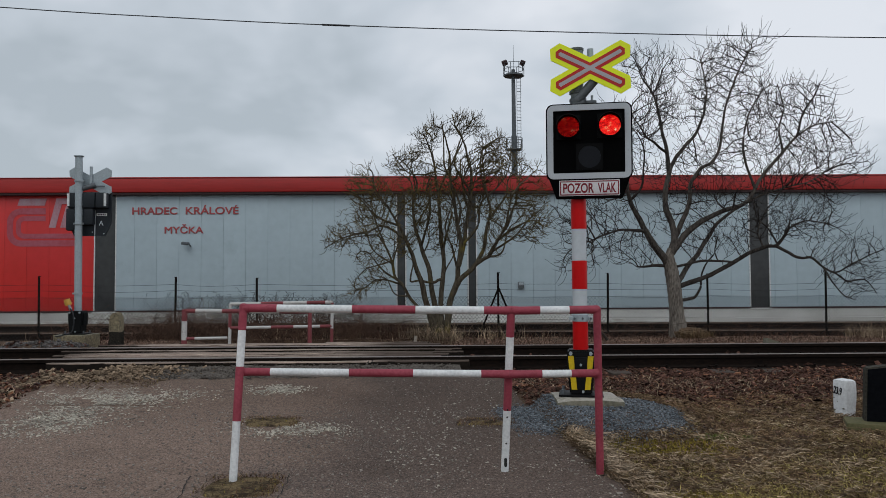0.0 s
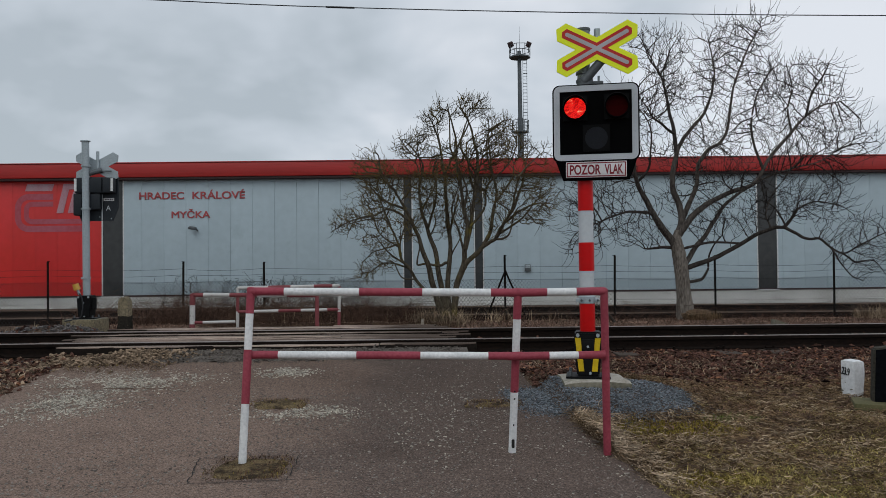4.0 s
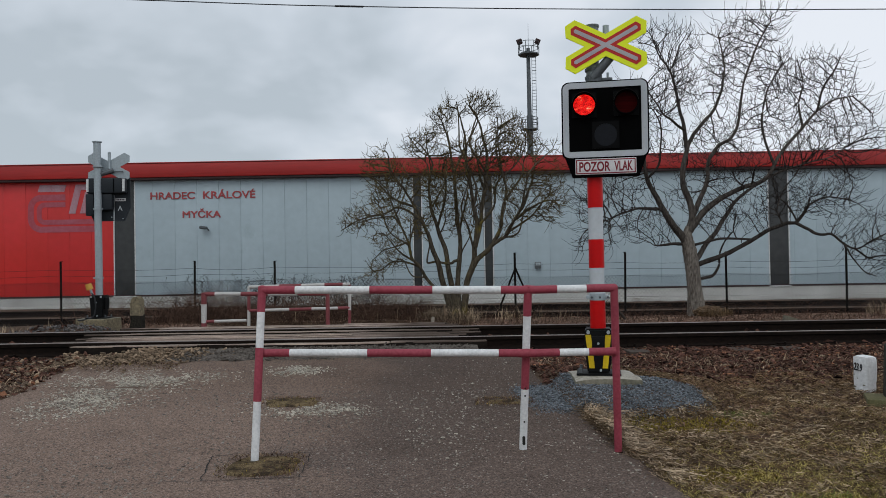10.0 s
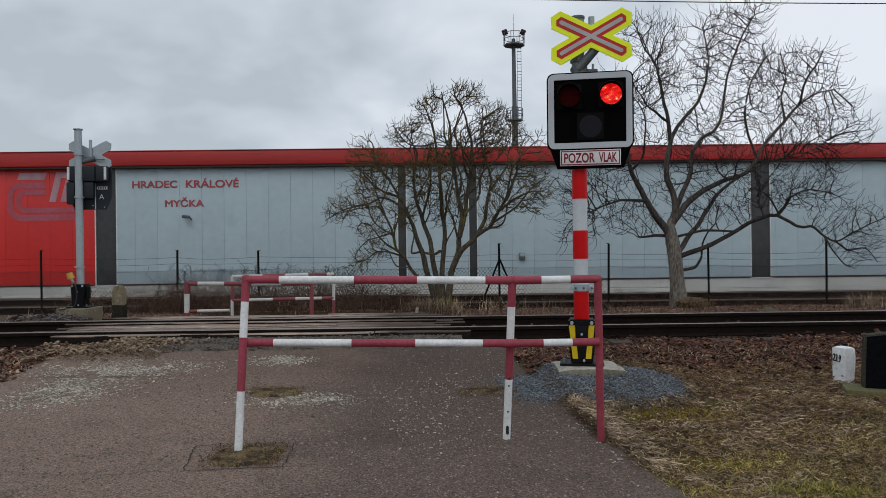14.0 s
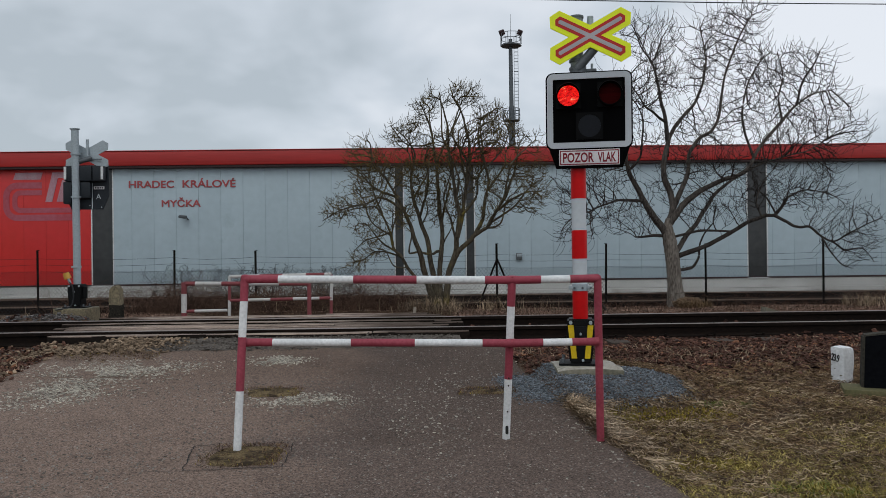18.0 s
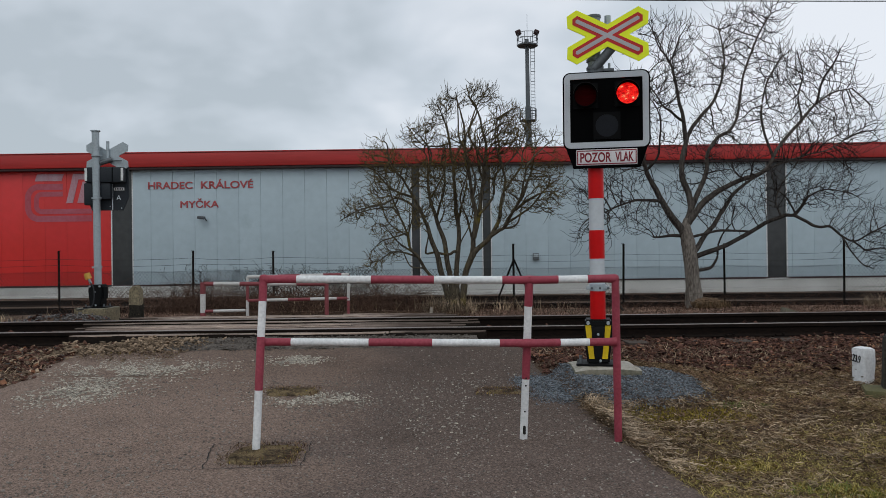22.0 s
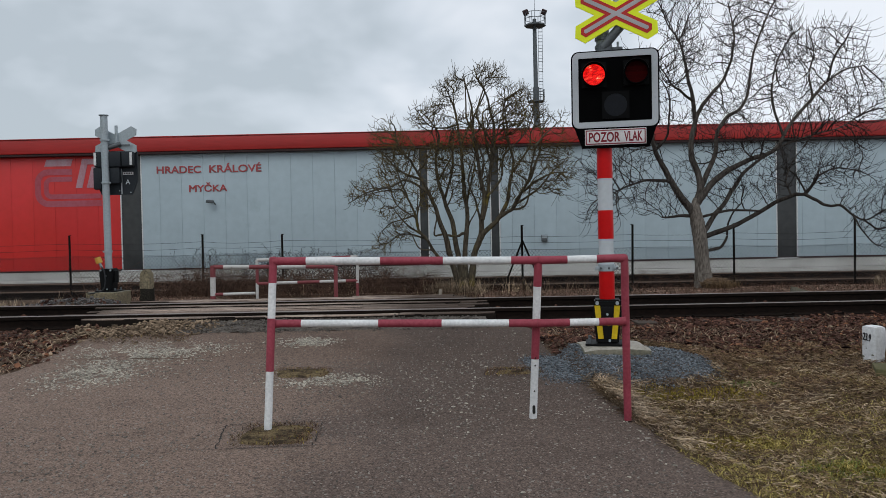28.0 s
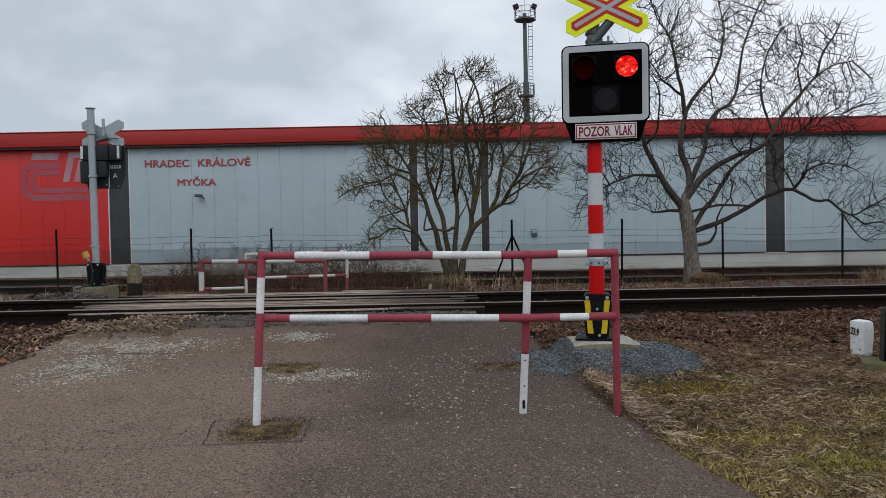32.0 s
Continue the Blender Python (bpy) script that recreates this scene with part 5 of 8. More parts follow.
    A.append((0.028, 0.010, [(-0.28, 0.30, 2.00), (-0.17, 0.10, 2.41), (-0.08, -0.16, 2.88), (-0.16, -0.37, 3.22), (0.02, -0.60, 3.55)]))
    A.append((0.020, 0.008, [(-0.91, -0.50, 1.63), (-1.14, -0.60, 1.54), (-1.41, -0.75, 1.44), (-1.62, -0.90, 1.24)]))
    A.append((0.026, 0.010, [(0.50, -0.10, 1.42), (0.38, -0.31, 1.90), (0.25, -0.49, 2.25), (0.32, -0.73, 2.70), (0.54, -1.00, 3.14)]))
    A_LEFT = [(-1.15, -0.42, 1.22, 0.26, 2), (-1.55, -0.66, 1.06, 0.24, 2), (-1.38, -0.80, 3.17, 0.42, 4), (-1.55, -0.20, 2.51, 0.51, 5), (-1.92, -1.10, 2.04, 0.29, 2), (-0.94, -0.30, 2.86, 0.55, 6), (-0.75, 0.30, 3.80, 0.32, 2), (-0.39, 0.60, 3.98, 0.29, 2), (-0.17, 0.90, 4.44, 0.32, 3), (0.08, 0.20, 4.64, 0.24, 1), (0.45, -0.10, 4.58, 0.29, 3), (0.88, 0.40, 4.63, 0.27, 2), (1.33, 0.70, 4.22, 0.39, 4), (0.99, -0.30, 3.59, 0.49, 5), (1.66, 0.40, 3.69, 0.39, 4)]
    A_RIGHT = [(2.08, -0.40, 3.55, 0.27, 1), (1.91, -0.60, 2.95, 0.49, 5), (2.06, -1.20, 2.31, 0.39, 4), (1.48, -0.80, 2.40, 0.51, 5), (0.37, -0.60, 3.31, 0.59, 6), (-0.30, 0.60, 3.27, 0.55, 6), (-0.17, 0.40, 2.62, 0.59, 6), (0.77, 0.40, 2.87, 0.61, 6), (-0.82, -0.40, 2.08, 0.49, 5), (-1.32, -0.80, 1.71, 0.42, 2), (1.22, -0.30, 2.02, 0.37, 2), (0.27, 0.50, 2.18, 0.49, 3)]
    # lesser limbs that rise out of the stems into the clumps
    pick = random.Random(64)
    stems = [np.array(q) for _, _, line in A[:8] for q in smooth_path(line, 4)]
    for x, y, z, r, w in A_LEFT + A_RIGHT:
        for _ in range(2 if w > 4 else 1):
            end = np.array((x + pick.uniform(-0.6, 0.6) * r, y + pick.uniform(-0.6, 0.6) * r, z + pick.uniform(0.0, 0.7) * r))
            near = [q for q in stems if 0.25 * end[2] < q[2] < 0.72 * end[2]]
            if not near or pick.random() < 0.15:
                continue
            root = min(near, key=lambda q: np.linalg.norm((q - end) * np.array((1, 1, 0.55))) + pick.uniform(0, 0.5))
            mid = root * 0.55 + end * 0.45 + np.array((pick.gauss(0, 0.07), pick.gauss(0, 0.07), -0.10 + pick.gauss(0, 0.06)))
            far = root * 0.2 + end * 0.8 + np.array((pick.gauss(0, 0.06), pick.gauss(0, 0.06), pick.gauss(-0.04, 0.06)))
            A.append((pick.uniform(0.016, 0.030), 0.007, [tuple(root), tuple(mid), tuple(far), tuple(end)]))
    build_tree(21, (0.0, 16.5, 0.08), "bare many-stemmed small tree with yellowish lichen on its bark",
               ([(0.05, 0.0, -0.15), (0.08, 0.0, 0.02), (0.09, 0.0, 0.20)], [0.26, 0.19, 0.10]), A,
               clumps(A_LEFT + A_RIGHT, 130, -0.14, 1.9), 0.072, 1.2, 0.080, 0.0047, 2.05, 0.34, 0.42,
               ("bark_lichen", "bark_lichen", "twig_olive", "bark_lichen"), (0.22, 0.12, 0.20), (0.62, 0.19), 0.03)
    # the taller crooked tree with a single trunk
    B = []
    B.append((0.085, 0.022, [(-0.18, 0.00, 1.54), (-0.35, -0.07, 1.78), (-0.59, -0.17, 2.06), (-0.73, -0.24, 2.26), (-0.90, -0.33, 2.53), (-1.07, -0.43, 2.80), (-1.16, -0.52, 3.05), (-1.25, -0.64, 3.40), (-1.42, -0.75, 3.68), (-1.56, -0.90, 4.06)]))
    B.append((0.036, 0.012, [(-0.76, -0.30, 2.24), (-1.03, -0.38, 2.25), (-1.30, -0.46, 2.26), (-1.62, -0.58, 2.18), (-1.95, -0.71, 2.03), (-2.18, -0.80, 1.95)]))
    B.append((0.080, 0.012, [(-0.16, 0.00, 1.70), (-0.02, 0.03, 2.07), (-0.05, 0.06, 2.38), (-0.16, 0.10, 2.73), (-0.18, 0.14, 3.07), (-0.10, 0.18, 3.45), (0.02, 0.21, 3.76), (0.15, 0.24, 3.96), (0.42, 0.28, 4.28), (0.64, 0.32, 4.57), (0.75, 0.35, 4.86), (0.86, 0.40, 5.32), (0.85, 0.45, 5.72), (0.78, 0.50, 6.18)]))
    B.append((0.048, 0.012, [(-0.07, 0.20, 3.61), (-0.07, 0.37, 4.14), (-0.11, 0.50, 4.51), (-0.14, 0.65, 4.93), (-0.18, 0.84, 5.43), (-0.39, 1.02, 5.87), (-0.50, 1.20, 6.32)]))
    B.append((0.060, 0.012, [(-0.02, 0.10, 2.03), (0.10, 0.04, 2.35), (0.20, -0.02, 2.62), (0.28, -0.09, 2.92), (0.28, -0.18, 3.28), (0.47, -0.27, 3.57), (0.71, -0.34, 3.74), (0.84, -0.44, 4.09), (0.86, -0.56, 4.55), (0.94, -0.70, 5.05), (1.12, -0.87, 5.61), (1.31, -1.00, 5.98)]))
    B.append((0.078, 0.012, [(-0.10, 0.00, 1.78), (0.10, -0.04, 2.06), (0.33, -0.07, 2.31), (0.63, -0.12, 2.51), (1.04, -0.18, 2.70), (1.47, -0.24, 2.88), (1.76, -0.33, 3.41), (2.15, -0.42, 3.88), (2.46, -0.48, 4.24), (2.79, -0.55, 4.46), (3.13, -0.60, 4.54)]))
    B.append((0.064, 0.012, [(-0.00, 0.05, 1.08), (0.14, 0.09, 1.27), (0.30, 0.15, 1.51), (0.51, 0.21, 1.70), (0.73, 0.29, 2.02), (0.95, 0.37, 2.33), (1.26, 0.46, 2.61), (1.67, 0.57, 2.86), (2.22, 0.70, 3.13), (2.80, 0.83, 3.32), (3.39, 0.97, 3.46), (3.93, 1.10, 3.76)]))
    B.append((0.056, 0.030, [(0.03, 0.00, 1.05), (0.29, -0.04, 1.14), (0.58, -0.09, 1.24), (0.87, -0.15, 1.39), (1.18, -0.22, 1.59), (1.52, -0.30, 1.79), (1.80, -0.37, 1.90), (2.01, -0.41, 1.93), (2.15, -0.46, 2.10), (2.24, -0.50, 2.29)]))
    B.append((0.036, 0.010, [(1.97, -0.45, 1.92), (2.21, -0.52, 1.77), (2.41, -0.59, 1.65), (2.62, -0.66, 1.66), (2.80, -0.74, 1.49), (3.01, -0.83, 1.34), (3.26, -0.94, 1.49), (3.54, -1.06, 1.66), (3.85, -1.20, 1.82)]))
    B.append((0.020, 0.008, [(3.03, -0.80, 1.34), (3.34, -0.72, 1.17), (3.75, -0.62, 1.20), (4.08, -0.50, 0.90)]))
    B.append((0.018, 0.008, [(2.81, -0.75, 1.47), (2.92, -0.94, 1.14), (3.02, -1.12, 0.90), (3.19, -1.30, 0.77)]))
    B.append((0.030, 0.022, [(-0.07, 0.05, 1.46), (0.34, -0.04, 1.58), (0.73, -0.13, 1.62), (1.17, -0.25, 1.58)]))
    B.append((0.040, 0.016, [(-0.23, 0.00, 1.51), (-0.52, -0.08, 1.51), (-0.73, -0.14, 1.49), (-0.91, -0.20, 1.49)]))
    B.append((0.040, 0.014, [(0.04, -0.05, 0.77), (0.22, -0.02, 0.77), (0.38, -0.01, 0.82), (0.50, 0.01, 0.96), (0.55, 0.05, 1.22), (0.66, 0.11, 1.51), (0.86, 0.15, 1.74)]))
    B.append((0.032, 0.010, [(-0.11, 0.20, 4.01), (-0.38, 0.05, 4.16), (-0.66, -0.13, 4.33), (-0.91, -0.35, 4.58), (-1.18, -0.60, 4.84)]))
    B.append((0.030, 0.010, [(1.62, -0.30, 3.15), (1.51, -0.12, 3.71), (1.53, 0.06, 4.24), (1.76, 0.27, 4.85), (2.06, 0.46, 5.34), (2.38, 0.60, 5.63)]))
    B.append((0.026, 0.010, [(2.19, -0.40, 3.90), (2.23, -0.19, 4.44), (2.43, 0.05, 4.99), (2.43, 0.30, 5.55)]))
    B.append((0.026, 0.010, [(2.45, -0.50, 4.23), (2.46, -0.74, 4.63), (2.57, -1.01, 4.96), (2.62, -1.20, 5.17)]))
    B.append((0.028, 0.010, [(-1.05, -0.30, 2.90), (-0.86, -0.45, 3.18), (-0.86, -0.68, 3.63), (-0.96, -0.91, 4.06), (-1.22, -1.10, 4.32)]))
    B.append((0.022, 0.010, [(2.13, -0.20, 1.95), (2.03, 0.01, 2.31), (1.88, 0.22, 2.57), (1.90, 0.50, 3.04)]))
    B.append((0.022, 0.010, [(2.29, -0.40, 2.29), (2.46, -0.51, 2.39), (2.69, -0.67, 2.42), (2.98, -0.90, 2.30)]))
    B.append((0.022, 0.009, [(1.68, -0.50, 1.89), (1.67, -0.32, 2.23), (1.89, -0.09, 2.61), (2.32, 0.20, 3.01)]))
    B_TOP = [(-0.55, 0.80, 5.94, 0.55, 3), (-0.67, -0.50, 4.74, 0.61, 4), (0.07, 0.30, 5.81, 0.61, 4), (0.58, 0.90, 5.18, 0.61, 4), (0.86, 0.20, 5.78, 0.61, 5), (1.11, -0.60, 5.80, 0.55, 4), (1.41, -0.90, 6.07, 0.34, 1), (1.09, -0.30, 4.91, 0.73, 5), (2.11, 0.50, 5.22, 0.55, 3), (2.36, -0.20, 4.93, 0.55, 4), (2.51, -0.90, 4.89, 0.49, 3), (2.81, -0.50, 4.26, 0.61, 4), (3.51, -0.20, 4.19, 0.37, 1), (1.99, 0.40, 4.17, 0.73, 5), (2.69, 0.30, 3.65, 0.73, 5), (3.84, 0.80, 3.72, 0.55, 2), (2.02, -0.30, 2.59, 0.67, 8)]
    B_LOW = [(2.55, -0.70, 2.56, 0.55, 4), (3.75, 0.90, 3.21, 0.43, 2), (3.19, -1.00, 1.37, 0.55, 3), (3.55, -1.20, 1.82, 0.37, 1), (3.07, -0.60, 1.97, 0.49, 2), (0.91, 0.60, 4.08, 0.67, 4), (0.70, -0.60, 3.04, 0.61, 4), (-1.03, -0.90, 3.71, 0.61, 4), (-1.47, -0.80, 4.44, 0.49, 2), (-1.70, -0.70, 2.80, 0.61, 3), (-1.97, -0.80, 1.97, 0.49, 2), (-1.02, -0.30, 1.87, 0.55, 2), (-0.29, 0.50, 2.54, 0.49, 1), (0.61, 0.20, 2.14, 0.49, 2), (1.04, -0.30, 1.99, 0.49, 3), (0.26, 0.60, 3.31, 0.55, 2), (4.28, 0.30, 3.77, 0.34, 1), (-2.30, -0.80, 2.45, 0.48, 3), (-2.35, -0.80, 1.70, 0.42, 2), (-2.45, -0.80, 3.05, 0.30, 1)]
    build_tree(33, (5.25, 16.5, 0.10), "tall bare crooked tree with a pale grey trunk",
               ([(0.05, 0, -0.15), (0.02, 0, 0.12), (-0.01, 0, 0.55), (-0.05, 0, 1.0), (-0.10, 0, 1.35), (-0.15, 0, 1.62), (-0.12, 0.01, 1.88)], [0.27, 0.19, 0.155, 0.15, 0.148, 0.125, 0.06]), B,
               clumps(B_TOP + B_LOW, 100, -0.28, 1.2), 0.10, 1.3, 0.112, 0.0047, 2.1, 0.24, 0.28,
               ("bark_grey", "bark_dark", "twig_grey", "bark_mid"), (0.46, 0.12, 0.20), (0.34, 0.28), 0.025)
    st = thing("root_mound", "mossy rootstock swelling at the foot of the tree", "tree stump", pose(5.47, 16.24, 0.14))
    bm = bmesh.new()
    bmesh.ops.create_icosphere(bm, subdivisions=5, radius=0.235)
    for v in bm.verts:
        v.co *= 1 + 0.30 * noise.noise(v.co * 6) + 0.20 * noise.noise(v.co * 15) + 0.12 * noise.noise(v.co * 34)
        v.co.x *= 1.30
        v.co.z *= 0.62
        v.co.x += 0.25 * min(0.0, v.co.z)
    part("mound", bm, M["root"], st)


# ---- barriers ----
def pipe_part(name, p0, p1, r, bands, parent, first_red, age=""):
    """A pipe painted in bands; bands are the places of the colour changes along it, from 0 to 1."""
    p0, p1 = Vector(p0), Vector(p1)
    cuts = [0.0] + list(bands) + [1.0]
    base = part(name, tubed(p0, p1, r, seg=16), M["bar_white" + age], parent, "white-painted steel pipe")
    red = first_red
    for a, b in zip(cuts, cuts[1:]):
        if red:
            part("red_band", tubed(p0.lerp(p1, a), p0.lerp(p1, b), r + 0.0012, seg=16), M["bar_red" + age], base, "faded dark red paint")
        red = not red
    return base


def build_barrier():
    """The nearest barrier: two long bars on three posts."""
    b = thing("crossing_barrier", "red and white striped steel pipe barrier on the asphalt", "barrier", pose(0, 5.0, 0))
    r = 0.0255
    pipe_part("post", (-1.284, -0.105, -0.12), (-1.243, 0, 1.153), r, [0.42, 0.69, 0.872], b, False)
    pipe_part("post", (0.460, 0.135, -0.1), (0.503, 0, 1.130), r, [0.45, 0.66, 0.845], b, False)
    p = part("post", tubed((1.092, 0.075, -0.1), (1.065, 0, 1.115), r, seg=16), M["bar_red"], b, "red-painted steel post")
    bm = bmesh.new()
    bmesh.ops.create_uvsphere(bm, u_segments=16, v_segments=8, radius=r * 1.02, matrix=Matrix.Translation((1.065, 0, 1.118)))
    part("bend", bm, M["bar_red"], p)
    pipe_part("top_rail", (-1.21, 0, 1.133), (0.475, 0, 1.112), r, [0.11, 0.40, 0.645, 0.91], b, True)
    pipe_part("top_rail", (0.53, 0, 1.111), (1.04, 0, 1.117), r, [0.315, 0.69], b, True)
    pipe_part("lower_rail", (-1.235, 0, 0.721), (0.465, 0, 0.699), r * 0.97, [0.10, 0.40, 0.645, 0.905], b, True)
    pipe_part("lower_rail", (0.51, 0, 0.698), (1.04, 0, 0.702), r * 0.97, [0.36, 0.72], b, True)
    for x, dx, z in ((-1.245, 0.055, 1.132), (-1.262, 0.055, 0.720), (0.500, -0.06, 1.112), (0.502, 0.06, 1.112), (0.487, -0.06, 0.698), (0.488, 0.06, 0.698), (1.066, -0.055, 1.116), (1.067, -0.055, 0.702)):
        part("weld", tubed((x, 0, z), (x + dx, 0, z - 0.0005), r * 1.16, r * 1.03, 16), M["bar_red"], b, "thick red-painted weld seam")
    for x, z in ((-1.243, 1.153), (0.503, 1.130)):
        bm = bmesh.new()
        bmesh.ops.create_uvsphere(bm, u_segments=16, v_segments=8, radius=r * 1.01, matrix=Matrix.Translation((x, 0, z)) @ Matrix.Diagonal((1, 1, 0.45, 1)))
        part("post_cap", bm, M["bar_red"], b)
    part("post_foot", tubed((1.0909, 0.069, -0.02), (1.0904, 0.067, 0.035), r * 1.12, seg=16), M["near_black"], b, "dark rusted foot of the post")
    bm = prism(bmesh.new(), round_rect(0.459, 0.478, 0.080, 0.138, 0.0092), 0.0, 0.014)
    bmesh.ops.translate(bm, verts=bm.verts, vec=(-0.0005, -0.0335 + 0.115, 0.0))
    part("rust_hole", bm, M["crack"], b, "dark rusted hole near the foot")
    for z in (0.235, 0.41, 0.46):
        part("drill_hole", tubed((0.463 + 0.035 * z, 0.096 - 0.108 * z, z), (0.463 + 0.035 * z, 0.0925 - 0.108 * z, z), 0.006, seg=8), M["crack"], b)


def build_far_barriers():
    a = thing("crossing_barrier", "red and white striped barrier across the far ramp", "barrier", pose(0, 14.5, 0))
    r = 0.032
    pipe_part("post", (-3.87, 0, -0.3), (-3.86, 0, 0.87), r * 0.9, [0.28, 0.62, 0.86], a, True, "_old")
    pipe_part("post", (-1.95, 0, -0.3), (-1.935, 0, 0.89), r * 0.9, [0.59, 0.97], a, True, "_old")
    pipe_part("top_rail", (-3.86, 0, 0.865), (-1.93, 0, 0.895), r, [0.30, 0.52, 0.75, 0.93], a, False, "_old")
    pipe_part("lower_rail", (-3.86, 0, 0.415), (-1.93, 0, 0.445), r * 0.9, [0.14, 0.40, 0.62, 0.88], a, True, "_old")
    b = thing("crossing_barrier", "red and white striped barrier with a broad post behind the tracks", "barrier", pose(0, 12.6, 0))
    pipe_part("post", (-4.105, 0, 0.0), (-4.10, 0, 0.84), 0.044, [0.40, 0.77], b, True, "_old")
    part("post", tubed((-2.05, 0, 0.0), (-2.05, 0, 0.80), 0.034, seg=12), M["bar_red_old"], b, "red-painted steel post")
    pipe_part("top_rail", (-4.10, 0, 0.815), (-2.05, 0, 0.795), 0.034, [0.09, 0.30, 0.52, 0.76], b, True, "_old")
    pipe_part("lower_rail", (-4.06, 0, 0.36), (-3.40, 0, 0.37), 0.024, [0.2], b, True, "_old")


# ---- the warning signals ----
LAMPS = [(-0.185, 2.375), (0.19, 2.38)]      # red lamps: across and up from the signal's foot
SLATS = []                                   # (slat, place across, depth, up, which lamp)


def chamfer_panel(grow_=0.0):
    g = grow_
    return [(-0.379 - g, 1.94), (-0.30 - g * 0.7, 1.72 - g), (0.30 + g * 0.7, 1.72 - g), (0.379 + g, 1.94)]


def cross_bar(length, width, tip, angle):
    """A bar with a pointed end of the given depth."""
    h, w = length / 2, width / 2
    m = Matrix.Rotation(radians(-angle), 4, "Y")
    return [(-h, 0), (-h + tip, -w), (h - tip, -w), (h, 0), (h - tip, w), (-h + tip, w)], m


def crossbuck(parent, cx, cz, y, back=False):
    holder = part("crossbuck_rod", tubed((cx - 0.04, y + 0.05, cz - 0.10), (cx - 0.04, y + 0.05, cz + 0.05), 0.026), M["galv"], parent, "grey bracket tube of the cross")
    board = None
    for k, ang in enumerate((28.0, -28.0)):
        o, m = cross_bar(0.832, 0.180, 0.054, ang)
        bm = prism(bmesh.new(), o, -0.003, 0.012, m)
        bmesh.ops.translate(bm, verts=bm.verts, vec=(cx, y - 0.0012 * k, cz))
        board = part("cross_board", bm, M["galv"] if back else M["yellow_fluor"], parent, "grey sheet-metal back of the warning cross" if back else "fluorescent yellow board of the warning cross", smooth=False)
        if back:
            continue
        o, m = cross_bar(0.712, 0.092, 0.024, ang)
        bm = prism(bmesh.new(), o, -0.0055, -0.0042, m)
        bmesh.ops.translate(bm, verts=bm.verts, vec=(cx, y - 0.0004 * k, cz))
        part("red_bar", bm, M["cross_red"], board, "red border bar", smooth=False)
        o, m = cross_bar(0.648, 0.036, 0.010, ang)
        bm = prism(bmesh.new(), o, -0.0078, -0.0064, m)
        bmesh.ops.translate(bm, verts=bm.verts, vec=(cx, y - 0.0004 * k, cz))
        part("pale_bar", bm, M["cross_white"], board, "pale grey centre bar", smooth=False)
    return board


def foot_box(parent, stripes=True):
    """The black breakaway foot under the pole, with its base plate."""
    part("base_plate", boxed(-0.19, 0.19, -0.15, 0.15, 0.0, 0.018, bevel=0.005), M["plastic_black"], parent, "black base plate")
    o = [(-0.105, 0.02), (0.105, 0.02), (0.135, 0.30), (0.125, 0.40), (-0.125, 0.40), (-0.135, 0.30)]
    bm = prism(bmesh.new(), o, -0.115, 0.115)
    bmesh.ops.bevel(bm, geom=bm.edges[:], offset=0.012, segments=2, affect="EDGES")
    f = part("foot_box", bm, M["plastic_black"], parent, "black plastic foot housing")
    if stripes:
        for s in (-1, 1):
            o = [(s * 0.122, 0.35), (s * 0.068, 0.35), (s * 0.036, 0.06), (s * 0.088, 0.06)]
            part("yellow_stripe", prism(bmesh.new(), o, -0.121, -0.1165), M["yellow"], f, "yellow warning stripe", smooth=False)
        part("cover", boxed(-0.060, 0.060, -0.132, -0.116, 0.20, 0.34, bevel=0.01), M["plastic_black"], f)
        bm = prism(bmesh.new(), [(-0.033, 0.065), (0.033, 0.065), (0.046, 0.19), (-0.046, 0.19)], -0.126, -0.116)
        part("lower_cover", bm, M["plastic_black"], f, smooth=False)
        part("label_strip", boxed(-0.028, 0.028, -0.129, -0.127, 0.176, 0.184), M["yellow"], f, smooth=False)
    for x, z in ((-0.095, 0.372), (0.095, 0.372), (0.0, 0.275), (0.02, 0.045)):
        part("bolt", tubed((x, -0.112, z), (x, -0.140, z), 0.017 if z > 0.3 else 0.012, seg=8), M["galv"], f, "zinc bolt")
    for ob in [f] + list(f.children):
        ob.data.transform(Matrix.Diagonal((0.90, 1, 1, 1)))
    for x in (-0.155, 0.155):
        for y in (-0.115, 0.115):
            part("anchor_bolt", tubed((x, y, 0.018), (x, y, 0.058), 0.014, seg=8), M["galv_dark"], parent)


